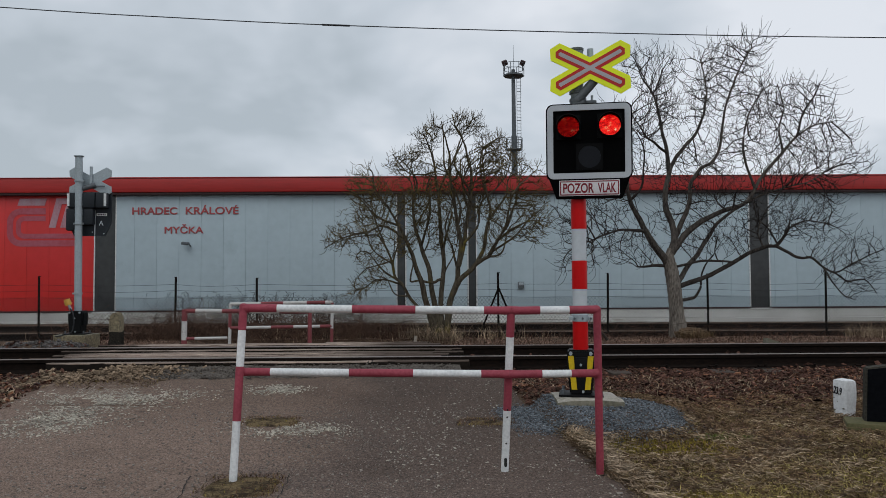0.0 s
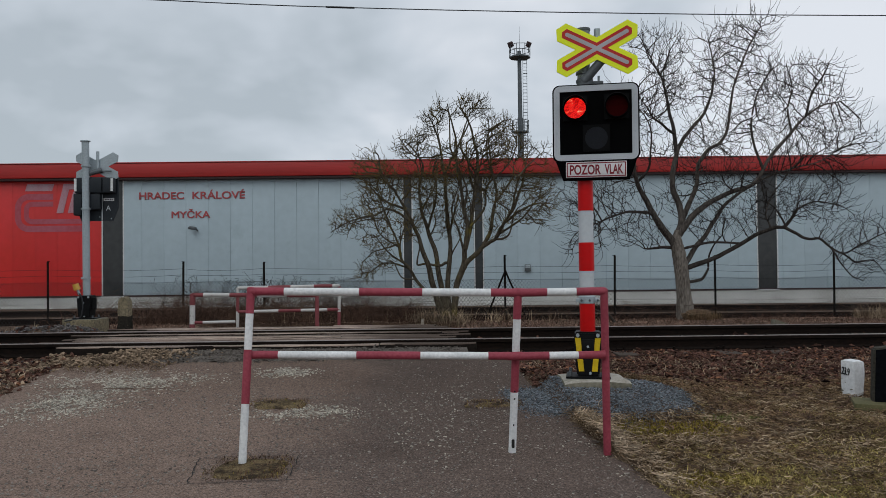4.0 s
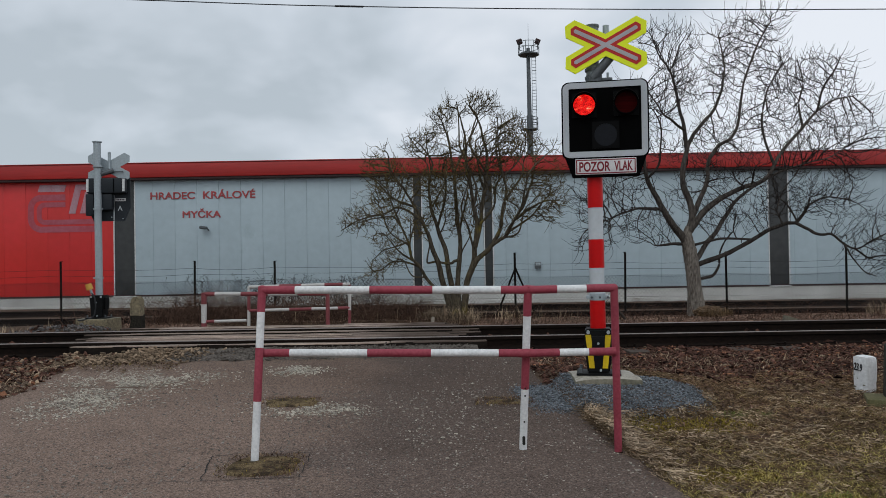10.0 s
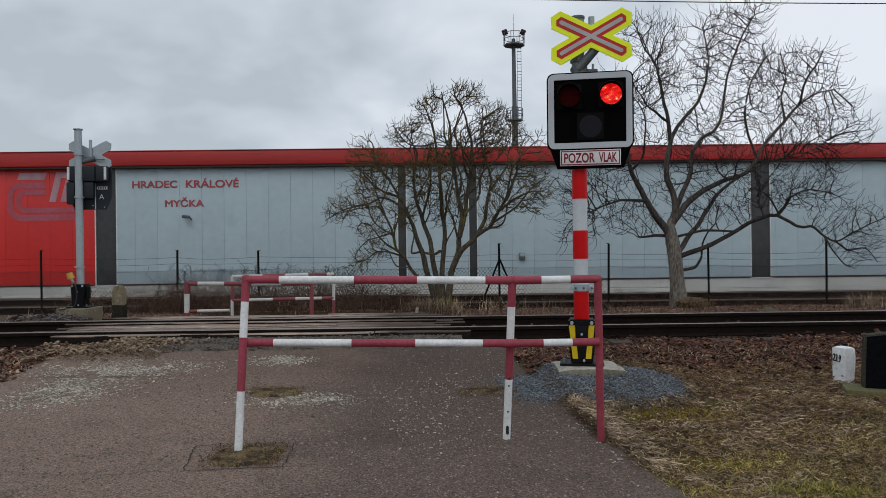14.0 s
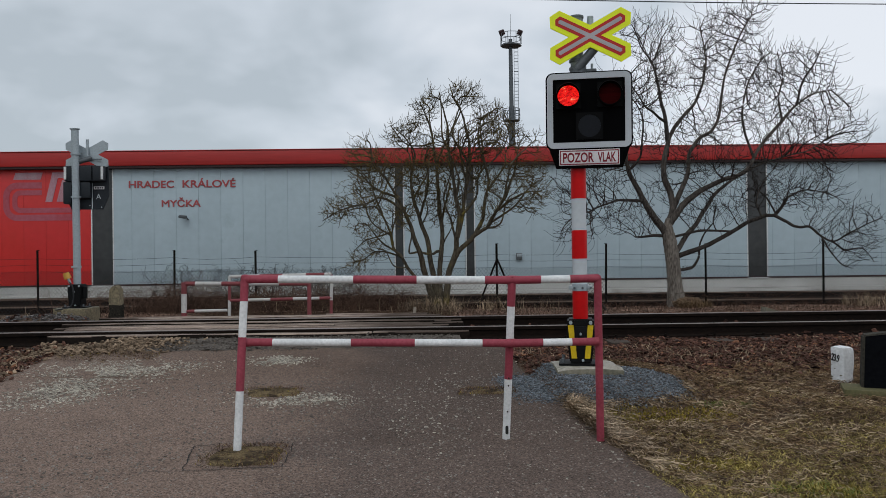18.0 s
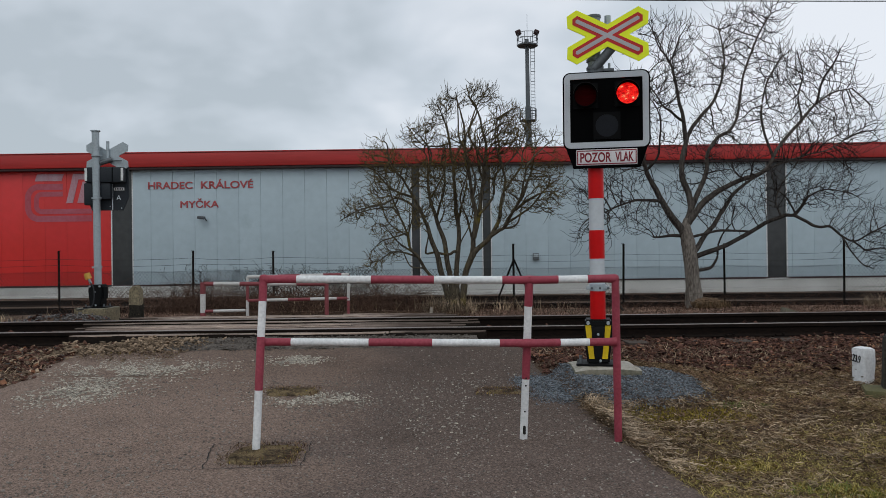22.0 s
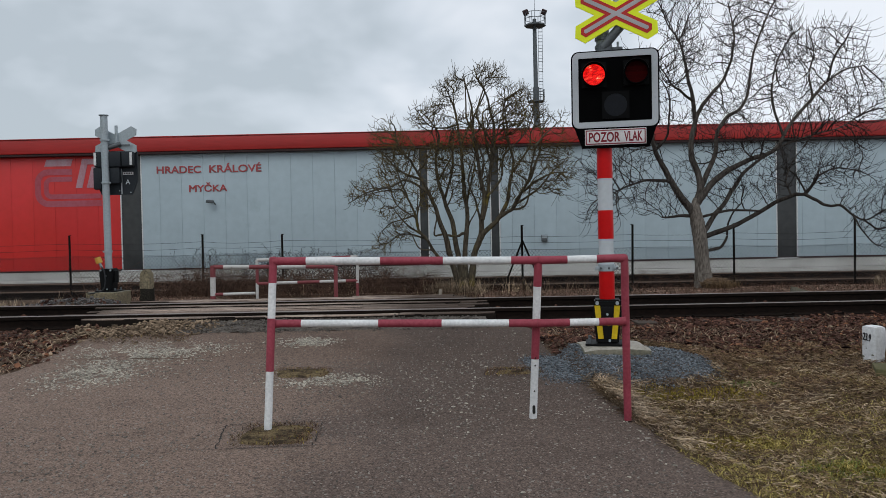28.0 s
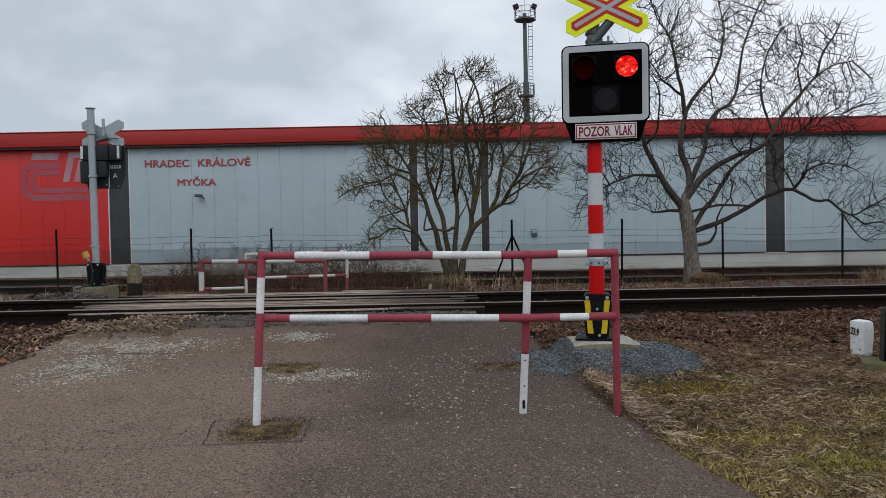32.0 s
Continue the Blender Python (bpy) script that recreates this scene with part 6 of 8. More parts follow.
def build_signal():
    """The near warning signal, turned to the road."""
    s = thing("crossing_signal", "red and white crossing signal with flashing red lamps and yellow cross", "traffic signal", pose(1.29, 6.75, 0.30, 0, 0, -10.8))
    foot_box(s)
    pole = part("pole", tubed((0, 0, 0.38), (-0.012, 0.0, 2.55), 0.064, seg=20), M["sig_white"], s, "white signal pole")
    for a, b in ((0.40, 0.645), (0.93, 1.18), (1.46, 1.74)):
        part("red_band", tubed((-0.005 * (a - 0.38), 0, a), (-0.005 * (b - 0.38), 0, b), 0.0672, seg=20), M["sig_red"], pole, "bright red reflective band")
    part("clamp", tubed((0, 0, 0.645), (0, 0, 0.705), 0.073, seg=20), M["galv"], pole, "zinc pipe clamp")
    part("clamp_ear", boxed(-0.10, 0.10, -0.03, 0.03, 0.655, 0.69, bevel=0.006), M["galv"], pole)
    for x in (-0.05, 0.02, 0.09):
        part("clamp_bolt", tubed((x, -0.03, 0.672), (x, -0.078, 0.672), 0.011, seg=6), M["galv_dark"], pole)
    c = 0.088
    # the panel, in its own place on the pole
    body = part("signal_panel", prism(bmesh.new(), [(x + c, z) for x, z in round_rect(-0.392, 0.392, 1.89, 2.595, 0.065)], -0.10, -0.078), M["sig_black"], s, "black signal panel")
    part("lower_panel", prism(bmesh.new(), [(x + c, z) for x, z in chamfer_panel()], -0.104, -0.082), M["sig_black"], body)
    part("reflective_frame", ring_board(bmesh.new(), [(x + c, z) for x, z in round_rect(-0.379, 0.379, 1.902, 2.583, 0.058)], [(x + c, z) for x, z in round_rect(-0.325, 0.325, 1.955, 2.53, 0.006)], -0.112, -0.101), M["frame_white"], body, "pale reflective frame")
    for x in (-0.352, 0.352):
        for z in (2.15, 2.48):
            part("rivet", tubed((x + c, -0.112, z), (x + c, -0.115, z), 0.006, seg=8), M["galv"], body)
    for k, (lx, lz) in enumerate(LAMPS):
        tile = part("lamp_tile", ring_board(bmesh.new(), [(x + c + lx, z + lz) for x, z in square_ring(0.112)], [(c + lx + x, lz + z) for x, z in circle(0, 0, 0.099, 32)], -0.118, -0.113), M["tile_black"], body, "square black lamp surround")
        part("lamp_rim", ring_board(bmesh.new(), circle(c + lx, lz, 0.107, 32), circle(c + lx, lz, 0.099, 32), -0.165, -0.1185), M["sig_black"], tile)
        part("hood", hood(c + lx, lz), M["plastic_black"], tile, "short black hood")
        part("red_lens", prism(bmesh.new(), circle(c + lx, lz, 0.099, 32), -0.112, -0.1015), lamp_material("red_light", c + lx * 0.95, 1.72 + (lz - 1.72) * 0.963, ((0.030, -0.030), (0.005, -0.040))[k], (0.045, 0.070)[k]), tile, "glowing red lens")
        n = 56
        w = 0.198 / n
        for i in range(n):
            x = -0.099 + w * (i + 0.5)
            half = math.sqrt(max(0.0, 0.0995 ** 2 - (abs(x) - w * 0.5) ** 2)) if abs(x) > w else 0.0985
            half = min(half, 0.0985)
            sl = part("shutter_slat", boxed(-w * 0.515, w * 0.515, -0.0004, 0.0004, -half, half), M["lens_off"], s, "dark red shutter slat before the lens", smooth=False)
            SLATS.append((sl, c + lx + x, -0.130, lz, k))
    tile = part("lamp_tile", ring_board(bmesh.new(), [(x + c + 0.005, z + 2.10) for x, z in square_ring(0.122)], circle(c + 0.005, 2.10, 0.102, 32), -0.118, -0.113), M["tile_black"], body, "square black lamp surround")
    part("clear_lens", prism(bmesh.new(), circle(c + 0.005, 2.10, 0.102, 32), -0.115, -0.1015), M["lens_clear"], tile, "unlit dark glass lens")
    # housings behind
    part("lamp_housing", boxed(c - 0.33, c + 0.33, -0.078, 0.06, 2.22, 2.54, bevel=0.03), M["housing"], body)
    # the name plate
    pl = part("sign_plate", boxed(c - 0.273, c + 0.273, -0.112, -0.105, 1.745, 1.888, bevel=0.003), M["plate_white"], s, "white plate with red writing")
    part("sign_border", ring_board(bmesh.new(), round_rect(c - 0.266, c + 0.266, 1.752, 1.881, 0.004), round_rect(c - 0.257, c + 0.257, 1.761, 1.872, 0.004), -0.1145, -0.1124), M["plate_red"], pl, "thin red border")
    for word, x0, x1 in (("POZOR", -0.242, 0.046), ("VLAK", 0.072, 0.245)):
        lettering("lettering", word, 0.090, x1 - x0 - 0.008, 0.002, M["plate_red"], pl, pose(c + (x0 + x1) / 2, -0.1136, 1.8165), word + " in dark red capitals", bold=0.026)
    # the cross and its carrier
    part("pole_top", tubed((-0.01, 0.0, 2.60), (-0.01, 0.0, 3.06), 0.056, seg=16), M["galv_mid"], s, "grey galvanised pole top")
    part("pole_cap", tubed((-0.01, 0, 3.06), (-0.01, 0, 3.08), 0.062, seg=16), M["galv_dark"], s)
    part("cross_arm", tubed((-0.01, -0.04, 2.60), (0.15, -0.06, 2.78), 0.041, 0.041, 14), M["galv_dark"], s, "dark grey carrier arm")
    part("arm_collar", tubed((0.0, 0, 2.55), (0.0, 0, 2.63), 0.072, seg=16), M["galv_dark"], s)
    part("cross_tube", tubed((0.11, 0.03, 2.80), (0.11, 0.03, 3.08), 0.028), M["galv"], s)
    for z in (2.60, 2.67):
        part("arm_clamp", tubed((-0.01, 0, z), (-0.01, 0, z + 0.022), 0.069, seg=16), M["galv_dark"], s, "dark pipe clamp")
    part("arm_bracket", boxed(0.03, 0.16, -0.03, 0.05, 2.575, 2.605, bevel=0.008), M["galv_dark"], s, "bolted bracket under the cross")
    part("bracket_bolt", tubed((0.12, -0.01, 2.60), (0.12, -0.01, 2.65), 0.012, seg=6), M["galv"], s)
    crossbuck(s, 0.112, 2.925, -0.105)
    # bring panel, plate and cross to their true sizes
    fit_panel = Matrix.Translation((c, 0, 1.72)) @ Matrix.Diagonal((0.95, 1, 0.963, 1)) @ Matrix.Translation((-c, 0, -1.72))
    fit_cross = Matrix.Translation((0.105, 0, 2.87)) @ Matrix.Diagonal((0.95, 1, 0.95, 1)) @ Matrix.Translation((-0.112, 0, -2.925))
    for o in s.children_recursive:
        up = o if o.parent == s else o.parent if o.parent.parent == s else o.parent.parent
        base = up.name.split(".")[0]
        if base in ("signal_panel", "sign_plate"):
            o.data.transform(fit_panel)
        elif base == "cross_board":
            o.data.transform(fit_cross)
        elif base == "shutter_slat":
            o.data.transform(Matrix.Diagonal((0.95, 1, 0.963, 1)))
    for i, (sl, x, y, z, k) in enumerate(SLATS):
        SLATS[i] = (sl, c + (x - c) * 0.95, y, 1.72 + (z - 1.72) * 0.963, k)
    return s


def square_ring(h):
    """A square with 32 points, to match a round hole."""
    pts = []
    for i in range(32):
        a = 2 * math.pi * i / 32
        k = h / max(abs(math.cos(a)), abs(math.sin(a)))
        pts.append((k * math.cos(a), k * math.sin(a)))
    return pts


def hood(cx, cz):
    """A thin half-round visor above a lamp."""
    bm = bmesh.new()
    outer, inner = [], []
    for i in range(17):
        a = radians(10 + 160 * i / 16)
        outer.append((cx + 0.112 * math.cos(a), cz + 0.112 * math.sin(a)))
        inner.append((cx + 0.108 * math.cos(a), cz + 0.108 * math.sin(a)))
    for i in range(16):
        prism(bm, [outer[i], outer[i + 1], inner[i + 1], inner[i]], -0.19, -0.1655)
    return bm


def build_far_signal():
    """The signal on the far side, seen from behind."""
    s = thing("crossing_signal", "grey level crossing signal with black housing seen from behind", "traffic signal", pose(-6.12, 13.2, 0.40))
    foot_box(s, stripes=False)
    part("pole", tubed((0.0, 0, 0.38), (-0.025, 0, 3.06), 0.061, seg=18), M["galv"], s, "pale grey galvanised pole")
    part("pole_cap", tubed((-0.025, 0, 3.06), (-0.025, 0, 3.075), 0.082, seg=18), M["galv"], s)
    for z in (0.68, 1.88, 2.62):
        part("clamp", tubed((-0.012, 0, z), (-0.012, 0, z + 0.03), 0.082, seg=18), M["galv"], s)
    c = 0.115
    body = part("signal_panel", prism(bmesh.new(), [(c - 0.372, 2.46), (c + 0.372, 2.46), (c + 0.372, 1.92), (c + 0.27, 1.69), (c - 0.27, 1.69), (c - 0.372, 1.92)], 0.14, 0.165), M["housing"], s, "black back of the signal panel")
    h = part("lamp_housing", boxed(c - 0.34, c + 0.34, 0.0, 0.139, 2.17, 2.44, bevel=0.035), M["housing"], body)
    part("housing_seam", boxed(c + 0.14, c + 0.155, -0.006, 0.0, 2.18, 2.43), M["sig_black"], h)
    part("lower_housing", boxed(c - 0.12, c + 0.10, 0.03, 0.139, 1.88, 2.168, bevel=0.03), M["housing"], body)
    part("side_housing", boxed(c - 0.37, c - 0.22, 0.03, 0.139, 1.78, 2.168, bevel=0.03), M["housing"], body)
    for x in (c - 0.33, c + 0.30):
        part("reflector_strip", boxed(x, x + 0.04, -0.012, -0.001, 2.20, 2.42), M["white_trim"], body, "white reflective strip")
    part("edge_strip", boxed(c + 0.085, c + 0.10, 0.128, 0.139, 1.70, 2.15), M["sig_white"], body)
    t = part("number_plate", boxed(c + 0.12, c + 0.30, 0.128, 0.138, 2.04, 2.09), M["plate_white"], body, "small white plate with illegible marks")
    for k in range(5):
        part("mark", boxed(c + 0.14 + 0.03 * k, c + 0.158 + 0.03 * k, 0.125, 0.1275, 2.052, 2.078), M["ink"], t)
    lettering("lettering", "A", 0.085, 0.08, 0.003, M["sig_white"], body, pose(c + 0.20, 0.134, 1.915), "white letter A")
    for x, z in ((c - 0.25, 1.73), (c + 0.25, 1.73), (c - 0.30, 1.85), (c + 0.05, 1.76)):
        part("screw", tubed((x, 0.139, z), (x, 0.130, z), 0.01, seg=8), M["galv"], body)
    part("cross_arm", tubed((0.0, 0.02, 2.50), (0.22, 0.10, 2.58), 0.045), M["galv_dark"], s)
    part("cross_tube", tubed((c + 0.03, 0.10, 2.60), (c + 0.03, 0.10, 2.90), 0.026), M["galv"], s)
    part("cross_strap", boxed(c - 0.02, c + 0.28, 0.07, 0.085, 2.545, 2.565), M["galv_dark"], s)
    crossbuck(s, c + 0.01, 2.64, 0.12, back=True)
    # the warning sounder on its cable
    sd = part("sounder", tubed((-0.085, -0.16, 0.50), (-0.115, -0.17, 0.60), 0.058, 0.05, 14), M["amber"], s, "small amber sounder")
    part("sounder_neck", tubed((-0.05, -0.15, 0.42), (-0.082, -0.16, 0.50), 0.022), M["galv"], sd)
    hh = Heap()
    branch_mesh(hh, smooth_path([(-0.06, -0.16, 0.45), (0.02, -0.21, 0.34), (0.03, -0.22, 0.15), (-0.03, -0.23, 0.02), (-0.22, -0.33, -0.02)], 5), [0.011] * 21, seg=6)
    hh.make("cable", M["cable"], s, smooth=True)
    part("side_lug", tubed((0.13, -0.02, 0.16), (0.13, -0.02, 0.36), 0.05), M["plastic_black"], s)


def slab(name, label, x0, x1, y0, y1, z0, z1, seed):
    bm = boxed(x0, x1, y0, y1, z0, z1, bevel=0.016)
    bmesh.ops.subdivide_edges(bm, edges=[e for e in bm.edges if e.calc_length() > 0.2], cuts=7, use_grid_fill=True)
    for v in bm.verts:
        e = max(abs(v.co.x - (x0 + x1) / 2) / (x1 - x0), abs(v.co.y - (y0 + y1) / 2) / (y1 - y0)) * 2
        if seed == 1 and v.co.z > (z0 + z1) / 2:
            v.co.z -= 0.010 * max(0.0, e - 0.80) / 0.2 + 0.02 * max(0.0, e - 0.5) * noise.noise(v.co * 8)
            corner = (abs(v.co.x - (x0 + x1) / 2) / (x1 - x0) + abs(v.co.y - (y0 + y1) / 2) / (y1 - y0)) * 2
            v.co.z -= 0.035 * max(0.0, corner - 1.6)
        v.co += Vector((noise.noise(v.co * 5 + Vector((seed, 0, 0))), noise.noise(v.co * 5 + Vector((0, seed, 3))), 0.4 * noise.noise(v.co * 7))) * 0.016
    ob = part(name, bm, M["concrete" if seed == 1 else "old_concrete"])
    ob.data.materials.append(M["old_concrete" if seed == 1 else "lichen_concrete"])
    for q in ob.data.polygons:
        q.material_index = int(q.normal.z < 0.45)
    tagged(ob, label, "concrete slab")


# ---- stones and markers ----
def build_markers():
    k = thing("kilometre_stone", "white-painted stone marker with a black number", "milestone", pose(3.66, 6.82, 0.07, 0, 0, -66) @ Matrix.Diagonal((0.9, 0.9, 1, 1)))
    bm = boxed(-0.085, 0.085, -0.075, 0.075, -0.15, 0.35, bevel=0.04)
    bmesh.ops.subdivide_edges(bm, edges=[e for e in bm.edges if e.calc_length() > 0.1], cuts=5, use_grid_fill=True)
    for v in bm.verts:
        v.co += Vector((noise.noise(v.co * 9), noise.noise(v.co * 9 + Vector((4, 0, 0))), noise.noise(v.co * 9 + Vector((0, 5, 0))))) * 0.014
        v.co.x *= 1.0 + 0.12 * (v.co.z / 0.36 - 0.5)
    part("stone", bm, M["white_stone"], k)
    rng = random.Random(23)
    for a, z, w in ((-0.055, 0.075, 0.020), (0.01, 0.045, 0.026), (0.045, 0.095, 0.012), (-0.02, 0.15, 0.008), (0.05, 0.02, 0.02), (-0.06, 0.18, 0.006)):
        o = [(a + w * rng.uniform(0.5, 1.1) * math.cos(q * 0.9), z + 0.7 * w * rng.uniform(0.4, 1.1) * math.sin(q * 0.9)) for q in range(7)]
        part("chip", prism(bmesh.new(), o, -0.0815, -0.060), M["old_concrete"], k, "bare stone where the paint has chipped", smooth=False)
    lettering("number", "23.9", 0.066, 0.088, 0.012, M["ink"], k, pose(-0.012, -0.079, 0.25, 0, 7, 0), "hand-painted black figures")
    p = thing("black_marker_post", "black-painted concrete marker slab on a mossy base", "marker post", pose(3.86, 6.33, 0.0, 0, 0, -23))
    bm = prism(bmesh.new(), [(-0.27, 0.10), (0.32, 0.10), (0.32, 0.52), (0.2, 0.585), (-0.1, 0.59), (-0.255, 0.565)], -0.05, 0.11)
    bmesh.ops.bevel(bm, geom=bm.edges[:], offset=0.012, segments=2, affect="EDGES")
    part("slab", bm, M["dark_concrete"], p, "weathered dark concrete edge")
    bm = prism(bmesh.new(), [(-0.252, 0.112), (0.31, 0.112), (0.31, 0.51), (0.19, 0.573), (-0.09, 0.578), (-0.238, 0.556)], -0.056, -0.0505)
    part("black_face", bm, M["black_paint"], p, "matt black painted face")
    bm = boxed(-0.415, 0.42, -0.19, 0.16, -0.10, 0.125, bevel=0.02)
    part("base", bm, M["moss_concrete"], p, "mossy concrete base")
    c = thing("concrete_marker", "short weathered concrete post with a black-painted foot", "marker post", pose(-5.25, 12.7, 0.15) @ Matrix.Diagonal((0.82, 0.9, 1, 1)))
    bm = prism(bmesh.new(), [(-0.10, 0.0), (0.105, 0.0), (0.095, 0.56), (0.05, 0.63), (-0.04, 0.64), (-0.10, 0.58)], -0.10, 0.10)
    bmesh.ops.subdivide_edges(bm, edges=[e for e in bm.edges if e.calc_length() > 0.15], cuts=5)
    for v in bm.verts:
        v.co += Vector((noise.noise(v.co * 11), noise.noise(v.co * 9), noise.noise(v.co * 10 + Vector((2, 0, 0))))) * 0.02
    part("post", bm, M["lichen_concrete"], c)
    bm = boxed(-0.108, 0.112, -0.112, 0.107, 0.0, 0.33, bevel=0.02)
    bmesh.ops.subdivide_edges(bm, edges=[e for e in bm.edges if e.calc_length() > 0.1], cuts=5, use_grid_fill=True)
    for v in bm.verts:
        v.co += Vector((noise.noise(v.co * 11), noise.noise(v.co * 9), (2.2 if v.co.z > 0.25 else 0.3) * noise.noise(v.co * 10))) * 0.02
    part("black_foot", bm, M["dark_paint"], c, "flaking black paint")
    w = thing("concrete_stub", "small broken concrete stub beside the track", "stone", pose(5.62, 12.6, 0.12))
    part("stub", prism(bmesh.new(), [(-0.16, 0), (0.26, 0), (0.22, 0.1), (-0.14, 0.22)], -0.1, 0.1), M["old_concrete"], w)


def build_clutter():
    for x, y, w, d, a in ((-1.62, 13.4, 0.62, 0.09, 3), (-2.45, 13.6, 0.34, 0.08, -5), (-3.9, 12.9, 0.5, 0.1, 2)):
        z = float(soil_z(np.array([x]), np.array([y]))[0])
        b = thing("old_board", "short weathered pale board lying in the weeds", "board", pose(x, y, z + 0.16, 4, 2, a), group="loose boards")
        part("board", boxed(-w / 2, w / 2, -d / 2, d / 2, -0.2, 0.022, bevel=0.006), M["pale_wood"], b)
    z = float(soil_z(np.array([-0.42]), np.array([15.4]))[0])
    t = thing("wooden_stake", "short pale broken wooden stake beside the tree", "stake", pose(-0.42, 15.4, z, 0, 3, 0))
    part("stake", tubed((0, 0, -0.1), (0.02, 0, 0.42), 0.045, 0.03, 8), M["pale_wood"], t)
    f = thing("fallen_branch", "dark broken branch stuck in the ground", "branch", pose(3.22, 15.2, 0.12))
    h = Heap()
    branch_mesh(h, smooth_path([(0.25, 0, -0.05), (0.1, 0, 0.13), (-0.08, 0, 0.2), (-0.3, 0.05, 0.3)], 4), np.linspace(0.03, 0.015, 13), seg=6)
    h.make("branch", M["bark_dark"], f, smooth=True)


def build_cables():
    c = thing("overhead_cable", "thin dark cable strung high over the crossing", "cable")
    pts = [(-30, 13, 7.7), (-16, 13, 6.62), (-7.44, 13, 6.007), (-4.54, 13, 5.835), (-1.92, 13, 5.71), (2.27, 13, 5.587), (7.85, 13, 5.494), (16, 13, 5.46), (30, 13, 5.7), (44, 13, 6.0)]
    q = smooth_path(pts, 8)
    h = Heap()
    branch_mesh(h, q, [0.0085] * len(q), seg=6)
    h.make("strand", M["cable"], c, smooth=True)
    for x, z in ((-30, 7.75), (44, 6.05)):
        part("pole", tubed((x, 13, -0.5), (x, 13, z + 0.25), 0.13, 0.09, 12), M["pale_wood"], c, "wooden line pole")
    part("splice", tubed((-1.93, 13, 5.710), (-1.45, 13, 5.692), 0.017, seg=8), M["cable"], c, "thicker splice sleeve")


# ---- loose ground cover ----
def stone_shape(rng, k=0.35):
    """A broken angular stone: a skewed block with uneven corners."""
    v = np.array([[x * rng.uniform(1 - k, 1 + k * 0.6), y * rng.uniform(1 - k, 1 + k * 0.6), z * rng.uniform(1 - k, 1 + k * 0.6)] for z in (-0.8, 0.8) for x, y in ((-0.8, -0.8), (0.8, -0.8), (0.8, 0.8), (-0.8, 0.8))])
    v[4:, 0] = v[4:, 0] * rng.uniform(0.55, 0.95) + rng.uniform(-0.2, 0.2)
    v[4:, 1] = v[4:, 1] * rng.uniform(0.5, 0.95) + rng.uniform(-0.2, 0.2)
    f = [(3, 2, 1, 0), (4, 5, 6, 7), (0, 1, 5, 4), (1, 2, 6, 5), (2, 3, 7, 6), (3, 0, 4, 7)]
    return v, f


def road_top(x, y):
    return np.interp(y - np.where(y > 7, SLOPE * x, 0), [a for a, _ in ROAD_PROFILE], [b for _, b in ROAD_PROFILE]) + 0.012


def blades(name, label, category, mat, seed, place, length, width, lean, bend=0.5, on_road=False):
    """Dry or green blades of two bent pieces each; place(rng) gives arrays of x and y."""
    g = np.random.default_rng(seed)
    x, y = place(g)
    n = len(x)
    z = road_top(x, y) if on_road else soil_z(x, y) - 0.006
    ln, w = g.uniform(*length, n), g.uniform(*width, n)
    a, tilt = g.uniform(0, 2 * math.pi, n), g.uniform(*lean, n)
    t2, a2 = tilt + bend * g.uniform(0.2, 1.2, n), a + g.uniform(-0.7, 0.7, n)
    px, py = -np.sin(a) * w / 2, np.cos(a) * w / 2
    x1, y1 = x + np.cos(a) * np.sin(tilt) * ln * 0.55, y + np.sin(a) * np.sin(tilt) * ln * 0.55
    z1 = z + np.cos(tilt) * ln * 0.55 + 0.010
    x2, y2 = x1 + np.cos(a2) * np.sin(t2) * ln * 0.45, y1 + np.sin(a2) * np.sin(t2) * ln * 0.45
    z2 = np.maximum(z + 0.012, z1 + np.cos(t2) * ln * 0.45)
    v = np.stack([np.stack(c, 1) for c in ((x - px, y - py, z), (x + px, y + py, z), (x1 + px * 0.8, y1 + py * 0.8, z1), (x1 - px * 0.8, y1 - py * 0.8, z1), (x2, y2, z2))], 1).reshape(-1, 3)
    k = np.arange(n)[:, None] * 5
    quads, tris = (k + np.array([0, 1, 2, 3])).tolist(), (k + np.array([3, 2, 4])).tolist()
    ob = part(name, (v.tolist(), quads + tris), M[mat], smooth=False)
    return tagged(ob, label, category, kind="stuff")


